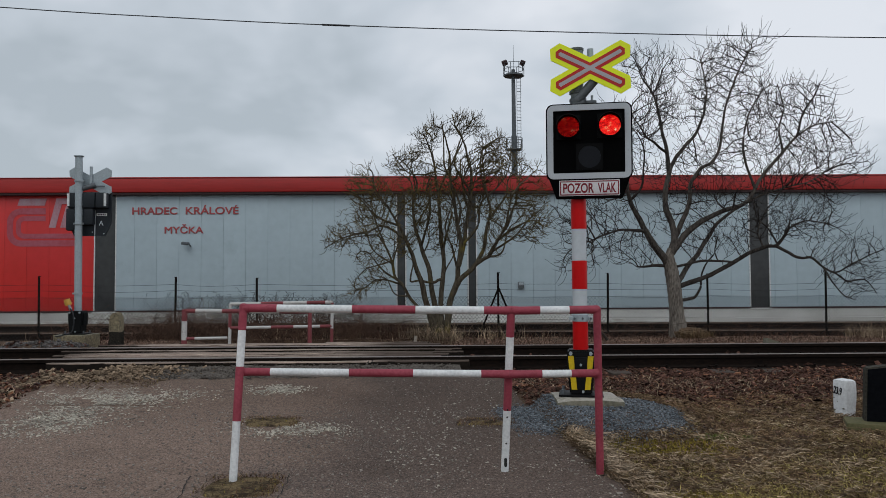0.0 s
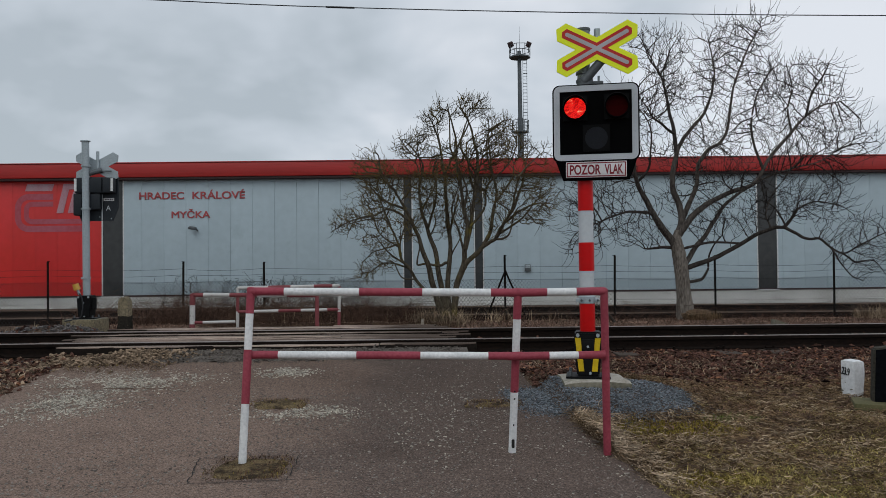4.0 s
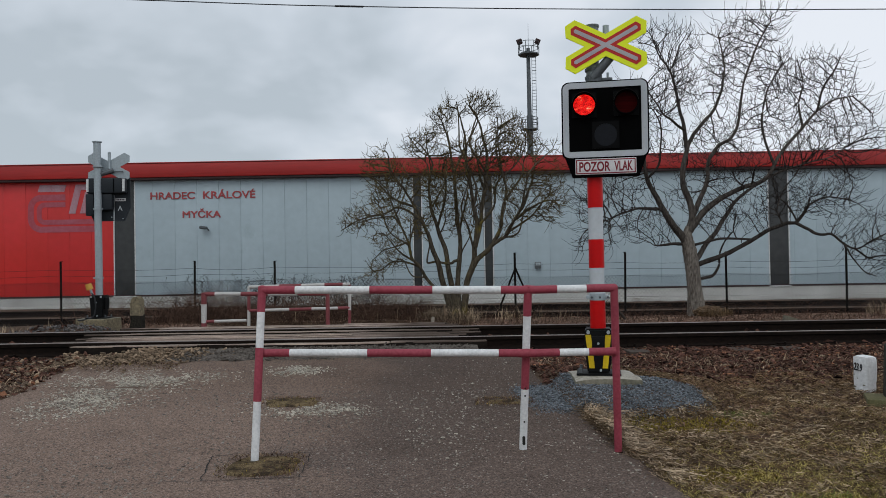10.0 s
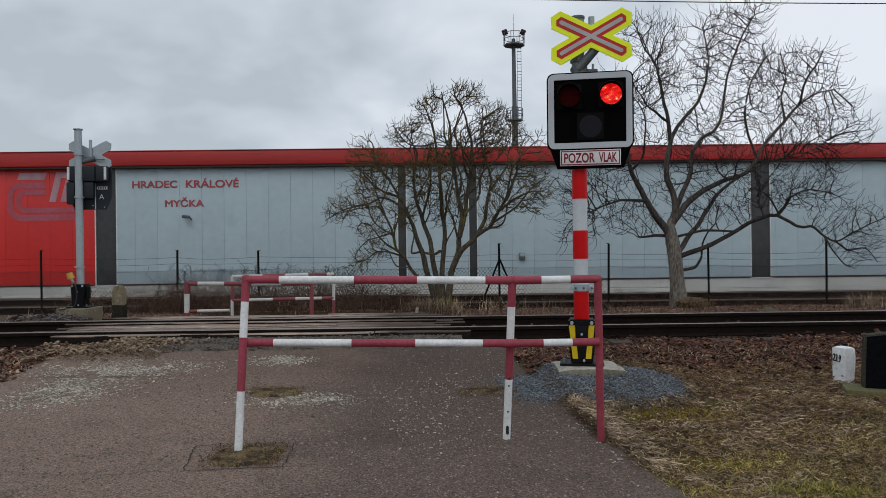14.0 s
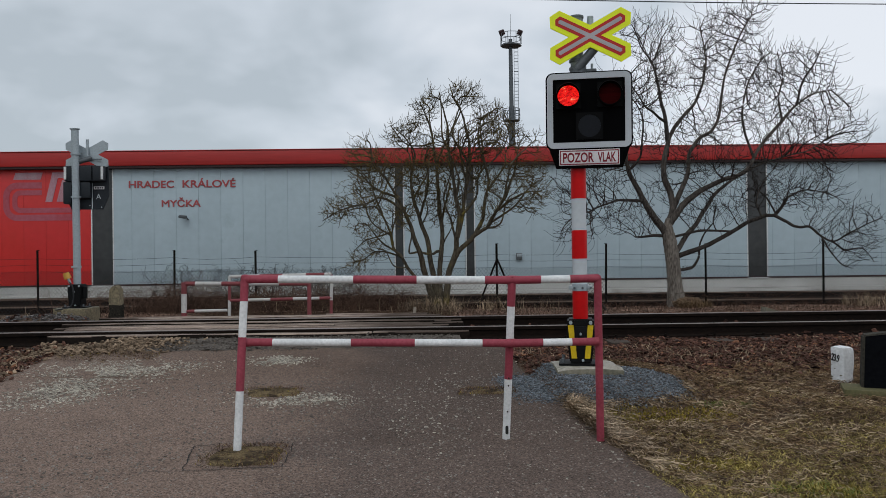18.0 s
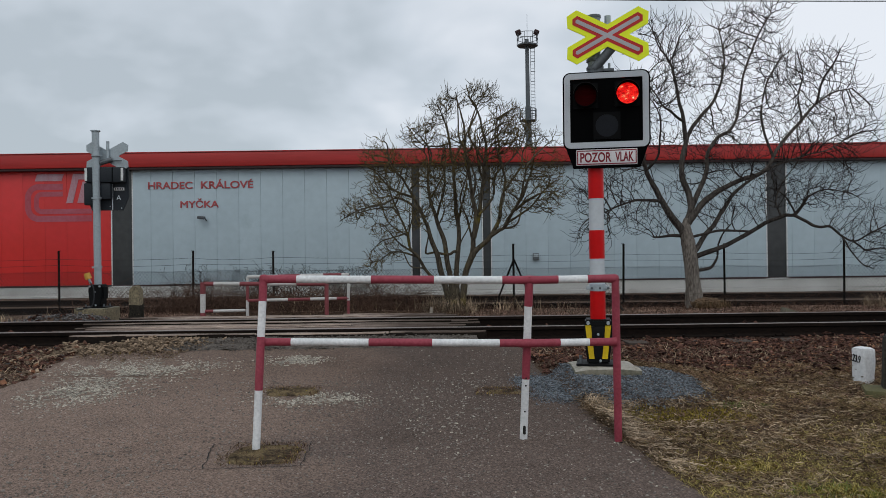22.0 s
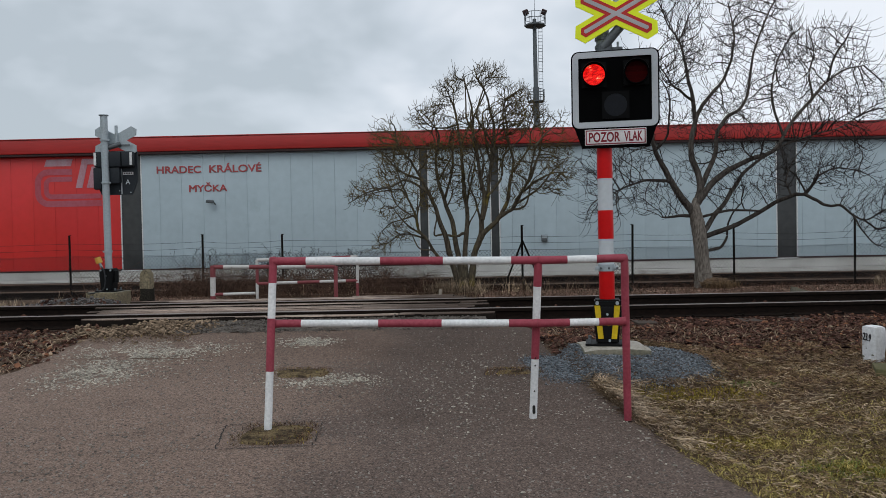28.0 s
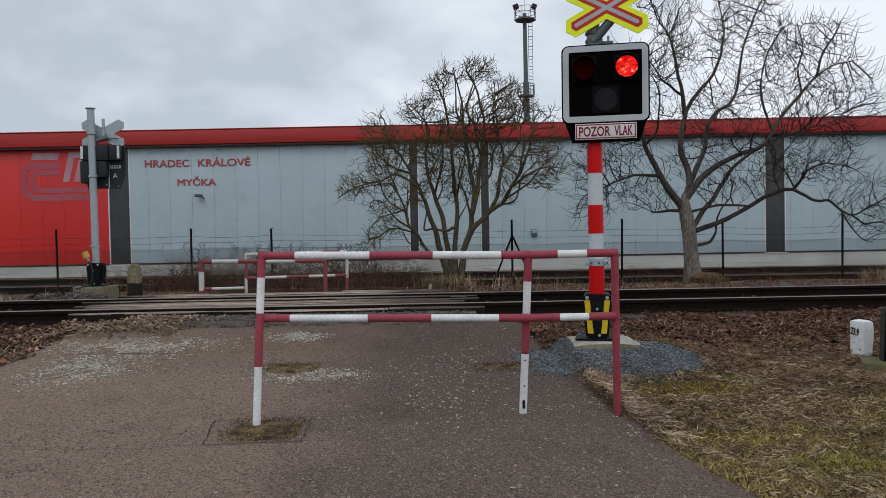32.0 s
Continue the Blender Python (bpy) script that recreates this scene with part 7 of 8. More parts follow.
def straws(name, label, category, mat, seed, place, length, width, rise, curl=0.5):
    """Long thin stems that lie bent and crossed on the ground."""
    g = np.random.default_rng(seed)
    x, y = place(g)
    n = len(x)
    ln, w, a, turn = g.uniform(*length, n), g.uniform(*width, n), g.uniform(0, 2 * math.pi, n), g.normal(0, curl, n)
    base, hump, tip = g.uniform(0.002, rise, n), g.uniform(-rise * 0.12, rise * 0.12, n), g.uniform(0.0, rise, n)
    rows = []
    for k in range(5):
        u = k / 4
        lie = np.where(off_road(x, y), soil_z(x, y), np.maximum(soil_z(x, y), road_top(x, y) - 0.006))
        z = lie + base * (1 - u) + tip * u + hump * 4 * u * (1 - u)
        px, py, ww = -np.sin(a) * w / 2, np.cos(a) * w / 2, 1 - 0.5 * u
        rows.append(np.stack([x - px * ww, y - py * ww, z - 0.0015], 1))
        rows.append(np.stack([x + px * ww, y + py * ww, z + 0.0015], 1))
        x, y, a = x + np.cos(a) * ln / 4, y + np.sin(a) * ln / 4, a + turn * 0.6 + g.normal(0, 0.16, n)
    v = np.stack(rows, 1).reshape(-1, 3)
    k = np.arange(n)[:, None] * 10
    f = np.concatenate([k + np.array([2 * q, 2 * q + 2, 2 * q + 3, 2 * q + 1]) for q in range(4)]).tolist()
    return tagged(part(name, (v.tolist(), f), M[mat], smooth=False), label, category, kind="stuff")


def wave(x, y, s, k):
    """A cheap uneven field between about -1 and 1."""
    return (np.sin(x * s + 1.7 * k) * np.cos(y * s * 1.13 - k) + 0.6 * np.sin(x * s * 2.3 + y * s * 1.9 + 2.1 * k) + 0.4 * np.cos(x * s * 4.7 - y * s * 3.9 + k)) / 1.6


def right_edge(y):
    return np.interp(y, [a for a, _ in ROAD_RIGHT], [b for _, b in ROAD_RIGHT])


def left_edge(y):
    return np.interp(y, [a for a, _ in ROAD_LEFT], [b for _, b in ROAD_LEFT])


def off_road(x, y, margin=0.0):
    return (x > right_edge(y) + margin) | (x < left_edge(y) - margin)


def in_gravel(x, y, size=1.0):
    """The bluish chippings round the signal's foot."""
    return np.hypot((x - 1.45) / np.where(x > 1.45, 0.72, 1.02), (y - 6.60) / np.where(y > 6.6, np.where(x > 1.5, 0.31, 0.42), 0.68)) + 0.13 * wave(x, y, 3.1, 2) < size


def scattered(count, x0, x1, y0, y1, keep):
    """A place for blades or stones: evenly spread over a rectangle, where keep allows it."""
    def place(g):
        x, y = g.uniform(x0, x1, count), g.uniform(y0, y1, count)
        k = keep(x, y, g)
        return x[k], y[k]
    return place


def tufts(count, clump, centres, y, sx, sy):
    def place(g):
        cx = np.repeat(g.choice(np.array(centres), count) + g.normal(0, sx, count), clump)
        cy = np.repeat(y + g.normal(0, sy, count), clump)
        return cx + g.normal(0, 0.025, count * clump), cy + g.normal(0, 0.025, count * clump)
    return place


def stones(name, label, category, mat, seed, place, size, lift=0.7, flat=0.75, chip=False, bed=None, single=0):
    g = np.random.default_rng(seed)
    rng = random.Random(seed)
    x, y = place(g)
    z = np.where(off_road(x, y) | (y > 9.2), soil_z(x, y), road_top(x, y) - 0.006)
    if chip:
        o = np.array([(1, 0, 0), (0, 1, 0), (-1, 0, 0), (0, -1, 0), (0, 0, 1), (0, 0, -1)], dtype=float)
        of = [(0, 1, 4), (1, 2, 4), (2, 3, 4), (3, 0, 4), (1, 0, 5), (2, 1, 5), (3, 2, 5), (0, 3, 5)]
        shapes = [(o * g.uniform(0.6, 1.3, o.shape), of) for _ in range(10)]
    else:
        shapes = [stone_shape(rng, 0.38) for _ in range(16)]
    h = Heap()
    for i in range(len(x)):
        s = rng.uniform(*size) * (1.5 if rng.random() < 0.07 else 1)
        v, f = rng.choice(shapes)
        e = np.array(Euler((rng.uniform(-0.6, 0.6), rng.uniform(-0.6, 0.6), rng.uniform(0, 6.28))).to_matrix())
        v = (v * np.array([s * rng.uniform(0.9, 1.6), s * rng.uniform(0.5, 0.95), s * flat * rng.uniform(0.5, 1)])) @ e.T
        at = np.array([x[i], y[i], z[i] + s * lift * rng.uniform(0.0, 1.6)])
        if single and 0.9 < x[i] < 4.2 and 7.35 < y[i] < 8.15:
            single -= 1
            me = bpy.data.meshes.new("stone")
            me.from_pydata(v.tolist(), [], f)
            lone = new("stone", finish(me, M[mat], False))
            lone.parent = bed
            lone.location = Vector(at)
        else:
            h.add(v + at, f)
    if bed:
        return tagged(h.make(name, M[mat], bed), label, kind="stuff")
    return tagged(h.make(name, M[mat]), label, category, kind="stuff")


def build_ground_cover():
    def bank(x, y, g):
        """The ballast bank right of the road, with a ragged lower edge."""
        edge = 7.22 + 0.15 * wave(x, y * 0, 1.3, 1) - np.abs(g.normal(0, 0.14, len(x)))
        return (y - SLOPE * x > np.where(x < 1.4, edge - 0.35, edge)) & off_road(x, y) & (y < 9.29 + SLOPE * x) & ~in_gravel(x, y)

    def left_bank(x, y, g):
        return off_road(x, y, -0.1) & (y < 9.26 + SLOPE * x) & ((y > 7.45 + 0.25 * wave(x, y * 0, 1.2, 3)) | (g.random(len(x)) < 0.2))
    right = thing("ballast_bed", "rust-brown crushed stone ballast along the track", "ballast", kind="structure")
    left = thing("ballast_bed", "rust-brown crushed stone ballast beside the road", "ballast", kind="structure")
    for k, (mat, n) in enumerate((("stone_rust", 21000), ("stone_orange", 2300), ("stone_tan", 800), ("straw_dark", 3000))):
        stones("ballast", "rust-brown crushed stone ballast along the track", "ballast", mat, 60 + k, scattered(n, 0.35, 7.6, 6.9, 9.6, bank), (0.010, 0.024), flat=0.42, bed=right, single=(200, 60, 30, 0)[k])
    for k, (mat, n) in enumerate((("stone_rust", 8200), ("stone_orange", 900), ("stone_tan", 1100), ("gravel_dull", 700), ("straw_dark", 1700))):
        stones("ballast", "rust-brown crushed stone ballast beside the road", "ballast", mat, 70 + k, scattered(n, -7.5, -2.7, 6.6, 9.2, left_bank), (0.010, 0.027), flat=0.5, bed=left)
    stones("rubble", "tan broken stones heaped at the road's edge", "stones", "stone_tan", 3,
           lambda g: (lambda x, y: (x[y < 9.08 + SLOPE * x], y[y < 9.08 + SLOPE * x]))(g.normal(-3.72, 0.38, 6400), g.normal(8.42, 0.26, 6400)), (0.009, 0.023), 1.3, flat=0.42)
    stones("crumbs", "loose grey crumbs of broken bitumen before the planks", "gravel", "bitumen", 9,
           scattered(8400, -3.2, 0.22, 8.0, 9.2, lambda x, y, g: (y - SLOPE * x > 8.19 + 0.08 * g.normal(size=len(x))) & (y - SLOPE * x < 9.12) & (wave(x, y, 4.0, 5) + 0.5 * g.normal(size=len(x)) > -0.4)), (0.005, 0.014), 1.2, flat=0.6)
    stones("ballast", "brown ballast between and behind the rails", "ballast", "stone_rust", 5,
           scattered(4200, -9, 9, 9.5, 12.6, lambda x, y, g: (x < -4.9) | (x > 0.3) | (y > 12.2)), (0.022, 0.04))
    stones("chippings", "dull grey gravel beside the far signal", "gravel", "gravel_dull", 8,
           scattered(9000, -9, -5.7, 11.75, 12.95, lambda x, y, g: wave(x, y, 2.0, 3) + 0.6 * g.normal(size=len(x)) > -0.5), (0.008, 0.02), 1.6)
    stones("chippings", "bluish grey stone chippings round the signal's foot", "gravel", "gravel_blue", 6,
           scattered(32000, 0.35, 2.3, 5.8, 7.3, lambda x, y, g: in_gravel(x, y, 0.95 + 0.09 * g.normal(size=len(x)) + 0.25 * g.random(len(x)) ** 9) & (x > right_edge(y) - 0.34 - 0.12 * g.random(len(x)) ** 3)), (0.005, 0.011), 0.6, chip=True)

    def meadow(x, y, g):
        return off_road(x, y, 0.02) & ~in_gravel(x, y, 0.95) & ~((x < 1.35) & (y > 6.6)) & (y > 2.7 + 0.8 * g.random(len(x)) ** 2) & (x < 5.9 - 1.0 * g.random(len(x)) ** 2) & (y < 7.38 + 0.2 * wave(x, y * 0, 1.3, 5) + SLOPE * x + 0.25 * g.random(len(x)) ** 3)

    def green(x, y, g):
        f = 0.7 * wave(x, y, 2.4, 3) + 0.40 * (x - 2.0) - 0.8 * (y - 4.75) + 0.25 * g.normal(size=len(x))
        return meadow(x, y, g) & (f + 0.5 * wave(x, y, 8.0, 4) + 0.8 * wave(x, y, 21.0, 2) > -0.25)

    def mossy(x, y, g):
        a = np.hypot((x - 1.75) / 0.55, (y - 5.75) / 0.22) + 0.2 * wave(x, y, 5, 3) < 1
        b = np.hypot((x - 1.62) / 0.34, (y - 4.58) / 0.16) + 0.25 * wave(x, y, 5, 4) < 1
        c = np.hypot((x - 2.2) / 0.4, (y - 4.1) / 0.2) + 0.4 * wave(x, y, 6, 4) < 0.8
        return meadow(x, y, g) & (a | b | c)

    def verge(count, spread, y0, y1, k):
        def place(g):
            y = g.uniform(y0, y1, count)
            x = right_edge(y) + 0.05 + np.abs(g.normal(0, spread, count))
            keep = ~in_gravel(x, y, 0.85) & (wave(x, y, 4.0, k) + 0.6 * g.normal(size=count) > -0.1)
            return x[keep], y[keep]
        return place
    area = (0.7, 5.9, 2.7, 8.0)
    def clear(x, y, g):
        sward = 0.5 * wave(x, y, 2.4, 3) + 0.55 * (x - 2.1) - 0.9 * (y - 4.5) > 0
        return meadow(x, y, g) & (~mossy(x, y, g) | (g.random(len(x)) < 0.2)) & (~sward | (g.random(len(x)) < 0.5)) & (x - right_edge(y) > np.where(y < 4.9, 0.16, 0.0) * g.uniform(0.2, 1.3, len(x)))

    def lush(x, y, g):
        a = np.hypot((x - 2.05) / 0.34, (y - 4.05) / 0.20) + 0.45 * wave(x, y, 7, 4) < 0.8
        b = np.hypot((x - 2.25) / 0.30, (y - 6.05) / 0.14) + 0.4 * wave(x, y, 7, 2) < 0.8
        c = np.hypot((x - 2.5) / 0.4, (y - 3.75) / 0.3) + 0.5 * wave(x, y, 8, 6) < 0.6
        return meadow(x, y, g) & (a | b | c)
    blades("dead_grass", "matted brown dead grass", "grass", "straw_dark", 32, scattered(60000, *area, lambda x, y, g: meadow(x, y, g) & (~mossy(x, y, g) | (g.random(len(x)) < 0.25)) & (x - right_edge(y) > 0.09) & (wave(x, y, 6.0, 9) + 0.8 * g.normal(size=len(x)) > -0.6)), (0.04, 0.14), (0.003, 0.007), (1.25, 1.55))
    straws("dead_grass", "matted straw-coloured dead grass", "grass", "straw", 31, scattered(105000, *area, lambda x, y, g: clear(x, y, g) & (0.6 * wave(x, y, 2.6, 7) + 0.7 * wave(x, y, 8.0, 2) + 0.7 * wave(x, y, 19.0, 6) + 0.35 * g.normal(size=len(x)) - 0.34 * (y - 4.9) > 0.14)), (0.025, 0.085), (0.0022, 0.0042), 0.045, 0.8)
    straws("dead_grass", "matted brown and olive dead grass", "grass", "straw_mid", 47, scattered(125000, *area, lambda x, y, g: clear(x, y, g) & (0.5 * wave(x, y, 7.0, 5) + 0.8 * wave(x, y, 17.0, 3) + 0.3 * g.normal(size=len(x)) > -0.22)), (0.02, 0.07), (0.0026, 0.005), 0.038, 0.8)
    blades("grass", "short dull green grass", "grass", "grass", 33, scattered(150000, *area, green), (0.03, 0.08), (0.0025, 0.005), (0.9, 1.5))
    blades("grass", "small patches of fresh green grass", "grass", "grass_green", 52, scattered(26000, 1.6, 3.2, 3.4, 6.4, lush), (0.02, 0.06), (0.0025, 0.005), (0.6, 1.45))
    blades("moss", "olive moss cushions in the verge", "moss", "moss_green", 43, scattered(30000, 1.0, 2.8, 3.6, 6.2, mossy), (0.012, 0.03), (0.004, 0.007), (0.2, 1.0))
    straws("dead_grass", "pale straw along the asphalt's edge", "grass", "straw", 34, verge(3800, 0.10, 4.5, 6.3, 3), (0.06, 0.18), (0.004, 0.007), 0.030, 0.8)
    straws("dead_grass", "pale straw along the asphalt's edge", "grass", "straw", 45, verge(1800, 0.08, 5.1, 6.3, 8), (0.06, 0.20), (0.004, 0.007), 0.045, 0.8)
    blades("dead_grass", "matted dead grass beside the ballast", "grass", "straw", 35, scattered(7000, -8, -3.0, 5.0, 8.0, lambda x, y, g: off_road(x, y)), (0.05, 0.18), (0.003, 0.006), (0.9, 1.5))
    blades("leaf_litter", "brown chaff and dead leaves trodden into the verge", "leaves", "leaf_litter", 53, scattered(36000, 1.2, 5.6, 5.6, 7.9, lambda x, y, g: meadow(x, y, g) & (wave(x, y, 5.0, 4) + 0.8 * g.normal(size=len(x)) + 0.9 * (y - 6.6) > 0.1)), (0.02, 0.06), (0.006, 0.018), (1.0, 1.55), bend=0.4)
    blades("leaf_litter", "dead leaves and chaff in the ballast beside the road", "leaves", "leaf_litter", 49, scattered(6000, -8, -2.9, 6.3, 8.7, lambda x, y, g: off_road(x, y, -0.05) & (wave(x, y, 4.0, 2) + 0.6 * g.normal(size=len(x)) > 0)), (0.03, 0.09), (0.010, 0.03), (1.1, 1.57), bend=0.4)
    blades("dead_grass", "dry stalks in the ballast", "grass", "straw", 44, scattered(1800, 0.8, 6.5, 7.6, 8.6, bank), (0.06, 0.22), (0.003, 0.006), (0.9, 1.5))
    blades("dead_grass", "pale dry grass tufts by the fence", "grass", "straw", 36, tufts(150, 8, (-0.45, -0.3, -0.15, 0.0, 0.3, 9.05, 9.9, 1.2, 9.3), 16.1, 0.16, 0.22), (0.16, 0.46), (0.006, 0.010), (0.2, 1.0))
    blades("dead_grass", "dry grass tufts round the rootstock", "grass", "straw_mid", 54, tufts(70, 8, (5.30, 5.45, 5.60, 5.75), 15.97, 0.07, 0.06), (0.10, 0.26), (0.005, 0.009), (0.2, 1.3))
    blades("dead_grass", "pale dry grass tufts behind the track", "grass", "straw", 37, tufts(90, 6, (-8.6, -8.0, -7.4), 12.3, 0.3, 0.2), (0.08, 0.25), (0.005, 0.009), (0.1, 0.7))

    def squarish(cx, cy, rx, ry):
        return lambda x, y, g: ((np.abs((x - cx) / rx) ** 6 + np.abs((y - cy) / ry) ** 6) + 0.25 * wave(x, y, 9, 3) + 0.15 * g.normal(size=len(x)) < 1)
    def rimmed(cx, cy, rx, ry):
        inner, outer = squarish(cx - 0.03, cy - 0.03, rx * 0.78, ry * 0.72), squarish(cx, cy, rx, ry)
        return lambda x, y, g: outer(x, y, g) & (~inner(x, y, g) | (g.random(len(x)) < 0.3))
    for k, (cx, cy, rx, ry, n) in enumerate(((-1.20, 4.80, 0.25, 0.25, 2400), (-1.36, 6.42, 0.25, 0.16, 1100), (0.43, 6.36, 0.24, 0.13, 2200), (-3.30, 7.78, 0.48, 0.17, 2600))):
        for q, (mat, ln) in enumerate((("straw_dark", (0.012, 0.035)), ("straw_mid", (0.02, 0.05)), ("moss_green", (0.006, 0.016)))):
            blades("moss_growth", "dry grass and moss growing in the asphalt", "moss", mat, 90 + 3 * k + q, scattered(n // (3, 4, 12)[q], cx - rx * 1.2, cx + rx * 1.2, cy - ry * 1.2, cy + ry * 1.2, rimmed(cx, cy, rx, ry)), ln, (0.003, 0.006), (1.35, 1.57), on_road=True)

    def litter(x, y, g):
        return ~((x > -4.3) & (x < 0.0) & (y < 14.6)) & ((x > -5.0) | (y > 13.2))
    blades("leaf_litter", "brown dead leaves and broken stems on the ground", "leaves", "leaf_litter", 38, scattered(46000, -8, 11.5, 11.9, 18.1, litter), (0.03, 0.11), (0.008, 0.034), (1.25, 1.62), bend=0.25)
    blades("leaf_litter", "pale curled dead leaves on the ground", "leaves", "leaf_pale", 46, scattered(17000, -8, 11.5, 11.9, 18.1, lambda x, y, g: litter(x, y, g) & (wave(x, y, 2.0, 6) + 0.6 * g.normal(size=len(x)) > 0)), (0.03, 0.08), (0.012, 0.03), (1.2, 1.6), bend=0.3)
    blades("dead_grass", "short dead grass behind the track", "grass", "straw_dark", 39, scattered(9000, -8, 11.5, 11.9, 18.1, litter), (0.06, 0.22), (0.005, 0.010), (0.5, 1.4))
    blades("dead_grass", "pale upright dry stalks before the fence", "grass", "straw", 48, scattered(750, -4.5, 2.5, 14.8, 17.6, lambda x, y, g: litter(x, y, g) & (wave(x, y, 2.2, 4) + 0.5 * g.normal(size=len(x)) > 0.1)), (0.15, 0.5), (0.004, 0.009), (0.05, 0.9))
    # dry creeper stems that climb the netting
    rng = random.Random(77)
    h = Heap()
    for _ in range(210):
        x, top = rng.uniform(-6.5, -1.6), rng.uniform(0.55, 1.08)
        p, pts = np.array([x, FY - 0.06 - 0.05 * rng.random(), -0.15]), []
        while p[2] < top:
            pts.append(p.copy())
            p = p + np.array([rng.gauss(0, 0.045), rng.gauss(0, 0.008), rng.uniform(0.05, 0.11)])
        if len(pts) < 3:
            continue
        branch_mesh(h, pts, np.linspace(rng.uniform(0.006, 0.010), 0.004, len(pts)), seg=4)
        for q in pts[2:]:
            if rng.random() < 0.6:
                e = q + np.array([rng.gauss(0, 0.08), 0.0, rng.uniform(-0.03, 0.10)])
                branch_mesh(h, [q, e, e + np.array([rng.gauss(0, 0.06), 0.0, rng.uniform(-0.05, 0.08)])], [0.004, 0.0035, 0.003], seg=3)
    tagged(h.make("creeper", M["twig_grey"]), "dry dark creeper stems on the wire fence", "creeper", kind="stuff")
    # brushwood along the fence
    rng = random.Random(40)
    h = Heap()
    for _ in range(2300):
        x = rng.choice((rng.uniform(-8.2, -0.6), rng.uniform(-6.3, -0.6), rng.uniform(-6.3, -0.6), rng.uniform(-6.3, -0.6))) if rng.random() < 0.84 else rng.uniform(-0.6, 10.5)
        y = rng.uniform(15.6, 17.95)
        z = ground_z(x, y)
        ln = rng.uniform(0.2, 0.7) if rng.random() < (0.80 if -6.0 < x < -0.8 else 0.9) else rng.uniform(0.7, 1.1)
        if x > -0.6:
            ln *= 0.5
        d = np.array([rng.gauss(0, 0.35), rng.gauss(0, 0.2), 1.0])
        p, pts = np.array([x, y, z - 0.02]), []
        for i in range(6):
            pts.append(p.copy())
            d = d + np.array([rng.gauss(0, 0.38), rng.gauss(0, 0.15), rng.gauss(0, 0.15) - 0.10 * i])
            d /= np.linalg.norm(d)
            p = p + d * ln / 5
        branch_mesh(h, pts, [rng.uniform(0.004, 0.0075) * (1 - 0.1 * i) for i in range(6)], seg=3)
        if rng.random() < 0.6:
            q = pts[3]
            branch_mesh(h, [q, q + np.array([rng.gauss(0, 0.12), 0, rng.uniform(0.02, 0.2)]), q + np.array([rng.gauss(0, 0.22), 0.02, rng.uniform(0.05, 0.3)])], [0.003] * 3, seg=3)
    tagged(h.make("brushwood", M["brush"]), "tangled bare brown brushwood along the fence", "bushes", kind="stuff")


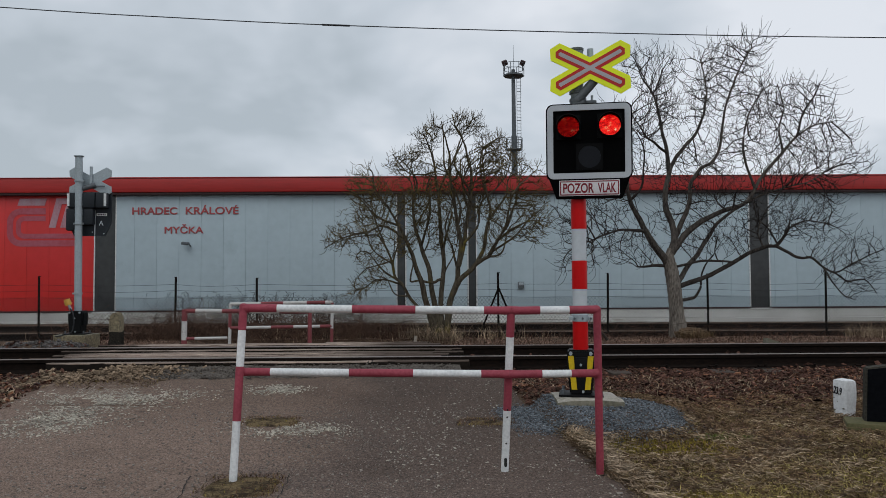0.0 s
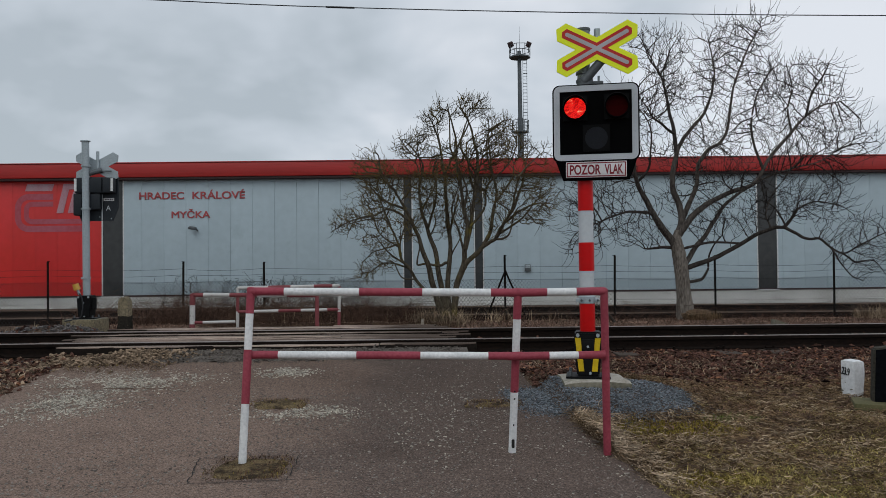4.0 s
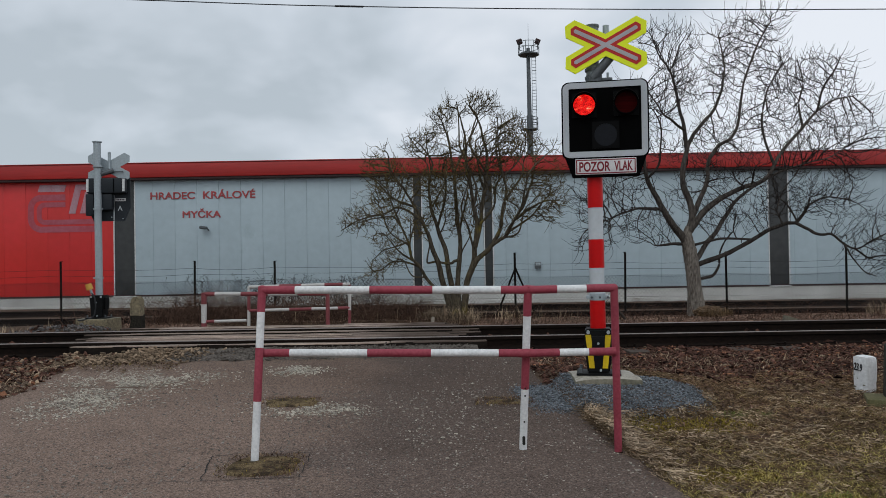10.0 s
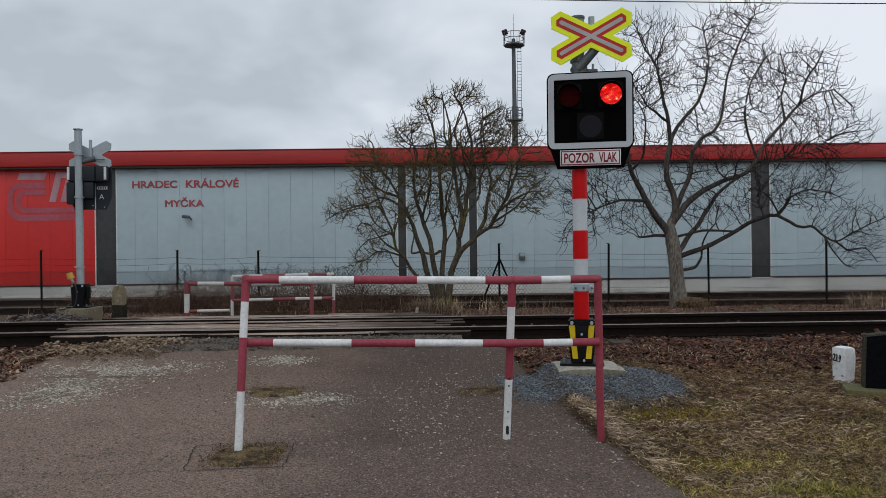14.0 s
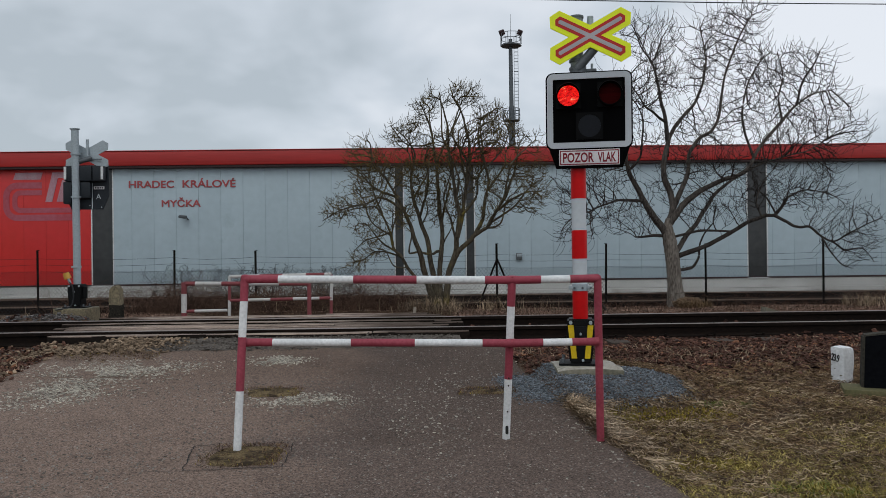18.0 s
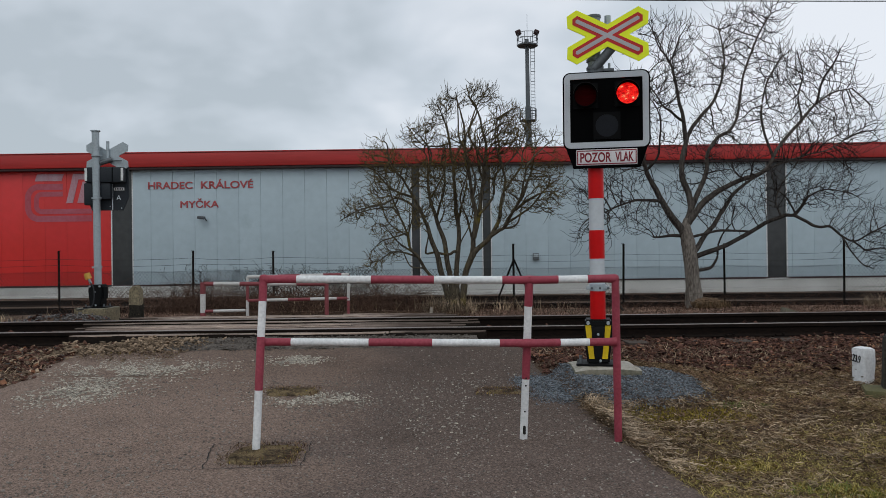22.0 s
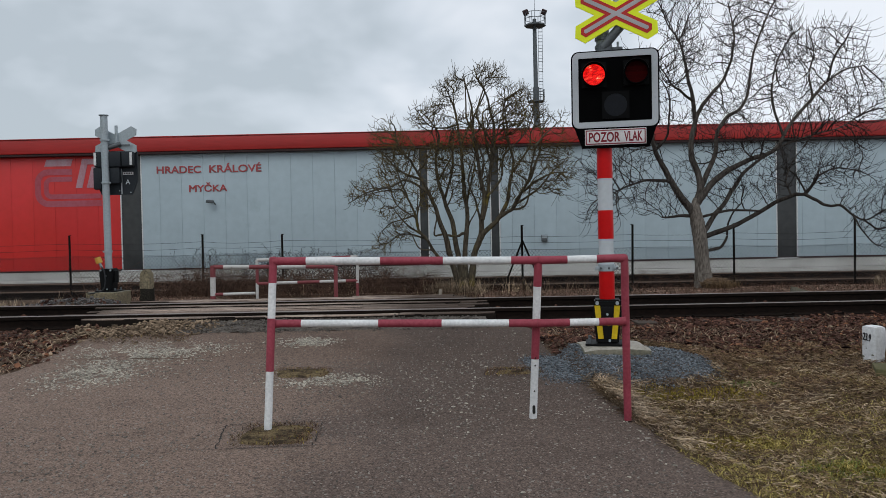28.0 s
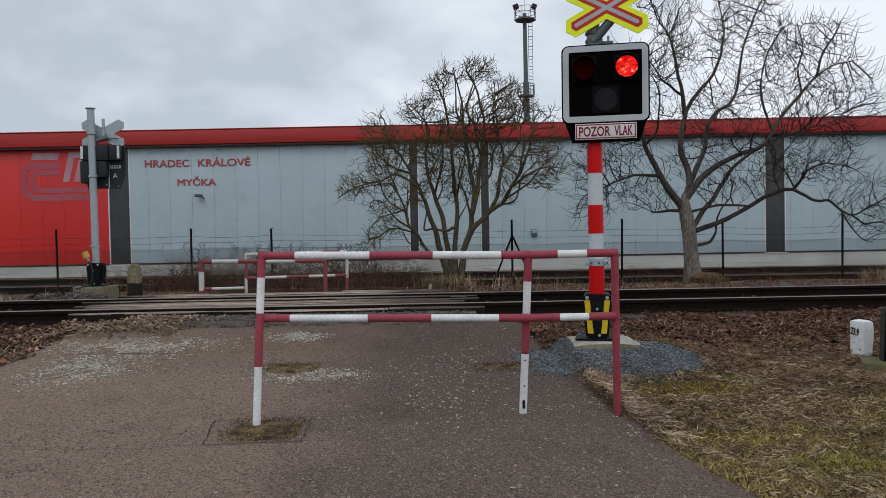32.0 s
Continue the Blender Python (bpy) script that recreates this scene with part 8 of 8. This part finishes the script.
def build_road_marks():
    """Moss, pale chips and cracks on the asphalt."""
    def patch(name, label, mat, cx, cy, rx, ry, seed, rise):
        v, f, k = [], [], 26
        rings = 7
        for j in range(rings + 1):
            for i in range(k):
                a = 2 * math.pi * i / k
                e = (abs(math.cos(a)) ** 4 + abs(math.sin(a)) ** 4) ** -0.25 * (1 + 0.10 * noise.noise((math.cos(a) * 1.3 + seed, math.sin(a) * 1.3, seed))) + 0.13 * noise.noise((math.cos(a) * 4, math.sin(a) * 4 + seed, 2))
                u = j / rings
                x, y = cx + rx * e * u * math.cos(a), cy + ry * e * u * math.sin(a)
                z = lerp_table(ROAD_PROFILE, y - (SLOPE * x if y > 7 else 0)) + 0.010 + rise * (1 - u ** 4) * (0.7 + 0.6 * noise.noise((x * 14, y * 14, seed))) - (0.012 if j == rings else 0)
                v.append((x, y, z))
        for j in range(rings):
            for i in range(k):
                f.append((j * k + i, j * k + (i + 1) % k, (j + 1) * k + (i + 1) % k, (j + 1) * k + i))
        ob = part(name, (v, f), M[mat])
        tagged(ob, label, "moss", kind="stuff")
    v, f = [], []
    for j in range(9):
        for i in range(60):
            x = -3.3 + 3.6 * i / 59
            y0, y1 = 8.17 + 0.05 * noise.noise((x * 2.5, 0, 6)), 9.16
            y = y0 + (y1 - y0) * j / 8 + SLOPE * x
            v.append((x, y, lerp_table(ROAD_PROFILE, y - SLOPE * x) + 0.012 + 0.035 * abs(noise.noise((x * 7, y * 7, 2))) - (0.014 if j == 0 else 0)))
            if i and j:
                k = j * 60 + i
                f.append((k - 61, k - 60, k, k - 1))
    tagged(part("bitumen_strip", (v, f), M["bitumen"]), "crumbled dark bitumen fill before the planks", "road", kind="structure")
    patch("moss_patch", "brownish moss round the barrier's foot", "moss", -1.20, 4.80, 0.23, 0.23, 1, 0.007)
    patch("moss_patch", "brownish moss filling a hollow in the asphalt", "moss", -1.36, 6.42, 0.23, 0.14, 2, 0.007)
    patch("moss_patch", "thin olive moss in the asphalt", "moss", 0.43, 6.36, 0.15, 0.07, 5, 0.004)

    def fleck_place(r):
        k = r.random()
        if k < 0.20:
            x, y = r.gauss(-3.18, 0.22), r.gauss(6.45, 0.26)
        elif k < 0.42:
            x, y = r.gauss(-3.15, 0.28), r.gauss(7.25, 0.26)
        elif k < 0.52:
            x, y = r.gauss(-2.7, 0.30), r.gauss(7.3, 0.2)
        elif k < 0.62:
            x, y = r.gauss(-1.10, 0.25), r.gauss(6.19, 0.12)
        elif k < 0.72:
            x, y = r.gauss(-1.55, 0.15), r.gauss(7.6, 0.1)
        elif k < 0.80:
            x, y = 1.15 - 1.5 * r.random() ** 1.2, r.gauss(5.9, 0.9)
            return (x, y, 1.005) if not bool(off_road(x, y, 0.03)) else None
        else:
            x, y = r.uniform(-3.4, 1.6), r.uniform(2.4, 8.2)
            if r.random() < 0.45:
                x, y = r.uniform(-1.2, 0.8), r.uniform(5.8, 8.0)
            return (x, y, 0.42) if not bool(off_road(x, y, 0.05)) else None
        return (x, y, 1.15) if not bool(off_road(x, y, 0.05)) and wave(np.array([x]), np.array([y]), 7.0, 3)[0] > -0.5 else None
    rng = random.Random(51)
    shapes = [stone_shape(rng, 0.4) for _ in range(8)]
    h, loose = Heap(), Heap()
    for _ in range(8200):
        at = fleck_place(rng)
        if at is None:
            continue
        x, y, k = at
        s = rng.uniform(0.0035, 0.0115) * k
        v, f = rng.choice(shapes)
        if k > 1:
            s *= rng.choice((0.4, 0.5, 0.65, 0.9))
        z = lerp_table(ROAD_PROFILE, y - (SLOPE * x if y > 7 else 0)) + 0.006
        a = rng.uniform(0, 6.28)
        rot = np.array([[math.cos(a), -math.sin(a), 0], [math.sin(a), math.cos(a), 0], [0, 0, 1]])
        (h if k > 1 else loose).add((v * np.array([s * rng.uniform(1.2, 2.6), s, 0.0035])) @ rot.T + np.array([x, y, z]), f)
    grit = Heap()
    for _ in range(9000):
        x, y = rng.uniform(-3.6, 1.5), 2.3 + 4.5 * rng.random() ** 1.3
        if bool(off_road(x, y, -0.05)):
            continue
        s = rng.uniform(0.003, 0.0075)
        v, f = rng.choice(shapes)
        grit.add(v * np.array([s * rng.uniform(0.8, 1.7), s, s * 0.7]) + np.array([x, y, lerp_table(ROAD_PROFILE, y) + 0.006]), f)
    tagged(loose.make("loose_chips", M["grit"]), "dull chips lying loose on the asphalt", "stones", kind="stuff")
    tagged(grit.make("grit", M["grit"]), "small worn stones standing out of the asphalt", "grit", kind="stuff")
    tagged(h.make("pale_chips", M["fleck"]), "pale chips and flakes lying on the asphalt", "stones", kind="stuff")
    h = Heap()
    def crack(pts, w):
        q = []
        for (xa, ya), (xb, yb) in zip(pts, pts[1:]):
            n = max(2, int(math.hypot(xb - xa, yb - ya) / 0.03))
            q += [np.array((xa + (xb - xa) * i / n, ya + (yb - ya) * i / n, 0)) for i in range(n)]
        q.append(np.array((*pts[-1], 0)))
        vs, fs = [], []
        for i, p in enumerate(q):
            d = q[min(i + 1, len(q) - 1)] - q[max(i - 1, 0)]
            d /= np.linalg.norm(d)
            x, y = p[0] + rng.gauss(0, 0.006), p[1] + rng.gauss(0, 0.006)
            ww = w * rng.uniform(0.5, 1.2)
            for s in (-1, 1):
                xx, yy = x - d[1] * s * ww, y + d[0] * s * ww
                vs.append((xx, yy, lerp_table(ROAD_PROFILE, yy - (SLOPE * xx if yy > 7 else 0)) + 0.0105))
            if i:
                fs.append((2 * i - 2, 2 * i - 1, 2 * i + 1, 2 * i))
        h.add(vs, fs)
    crack([(-1.47, 5.06), (-1.59, 5.03), (-1.50, 4.50), (-0.92, 4.56)], 0.004)
    crack([(-1.50, 4.50), (-1.75, 4.49), (-1.85, 4.43), (-2.05, 4.47), (-2.2, 4.46), (-2.6, 4.52), (-3.1, 4.44)], 0.0022)
    crack([(-1.45, 5.07), (-0.95, 5.08), (-0.92, 4.56), (-0.7, 4.6)], 0.003)
    crack([(-2.95, 8.0), (-2.88, 7.7), (-2.93, 7.45), (-2.80, 7.2)], 0.0022)
    crack([(-1.66, 6.57), (-1.14, 6.59), (-1.0, 6.57)], 0.003)
    tagged(h.make("cracks", M["crack"]), "thin dark cracks in the asphalt", "crack", kind="stuff")


build_ground()
build_road()
build_track(9.36, 0.38, -60, 60, "rusty railway track with bright rail heads", (-9.0, 12.0))
build_track(18.36, 0.06, -17, 60, "old brown siding behind the fence", steel="old_rail", head="old_rail_top", slope=0.018, cant=0.10)
build_deck()
build_hall()
build_wall_fittings()
build_mast()
build_fence()
build_trees()
build_barrier()
build_far_barriers()
build_signal()
build_far_signal()
slab("signal_base", "pale concrete slab under the signal", 1.05, 1.62, 6.53, 7.01, 0.06, 0.297, 1)
slab("signal_base", "mossy concrete slab under the far signal", -6.41, -5.86, 12.92, 13.48, 0.10, 0.398, 2)
build_markers()
build_clutter()
build_cables()
build_road_marks()
build_ground_cover()


# ---- the flashing of the lamps: shutter slats turn before each glowing lens ----
def motions():
    period, lit = 1.14, 0.585
    for k in (0, 1):
        times = []
        n = -2
        while n < 32:
            on = 0.38 + period * n + (lit if k else 0.0)
            off = on + (period - lit if k else 0.66)
            times += [(on - 0.06, 0.0), (on + 0.03, 89.4), (off + 0.02, 89.4), (off + 0.10, 50.0), (off + 0.28, 0.0)]
            n += 1
        keys = [(t, a) for t, a in times if 0.02 < t < 31.98]
        at = lambda t: float(np.interp(t, [q[0] for q in times], [q[1] for q in times]))
        keys = [(0.0, at(0.0))] + keys + [(32.0, at(32.0))]
        for sl, x, y, z, lamp in SLATS:
            if lamp == k:
                walk(sl, [(t, pose(x, y, z, 0, 0, a)) for t, a in keys])


motions()
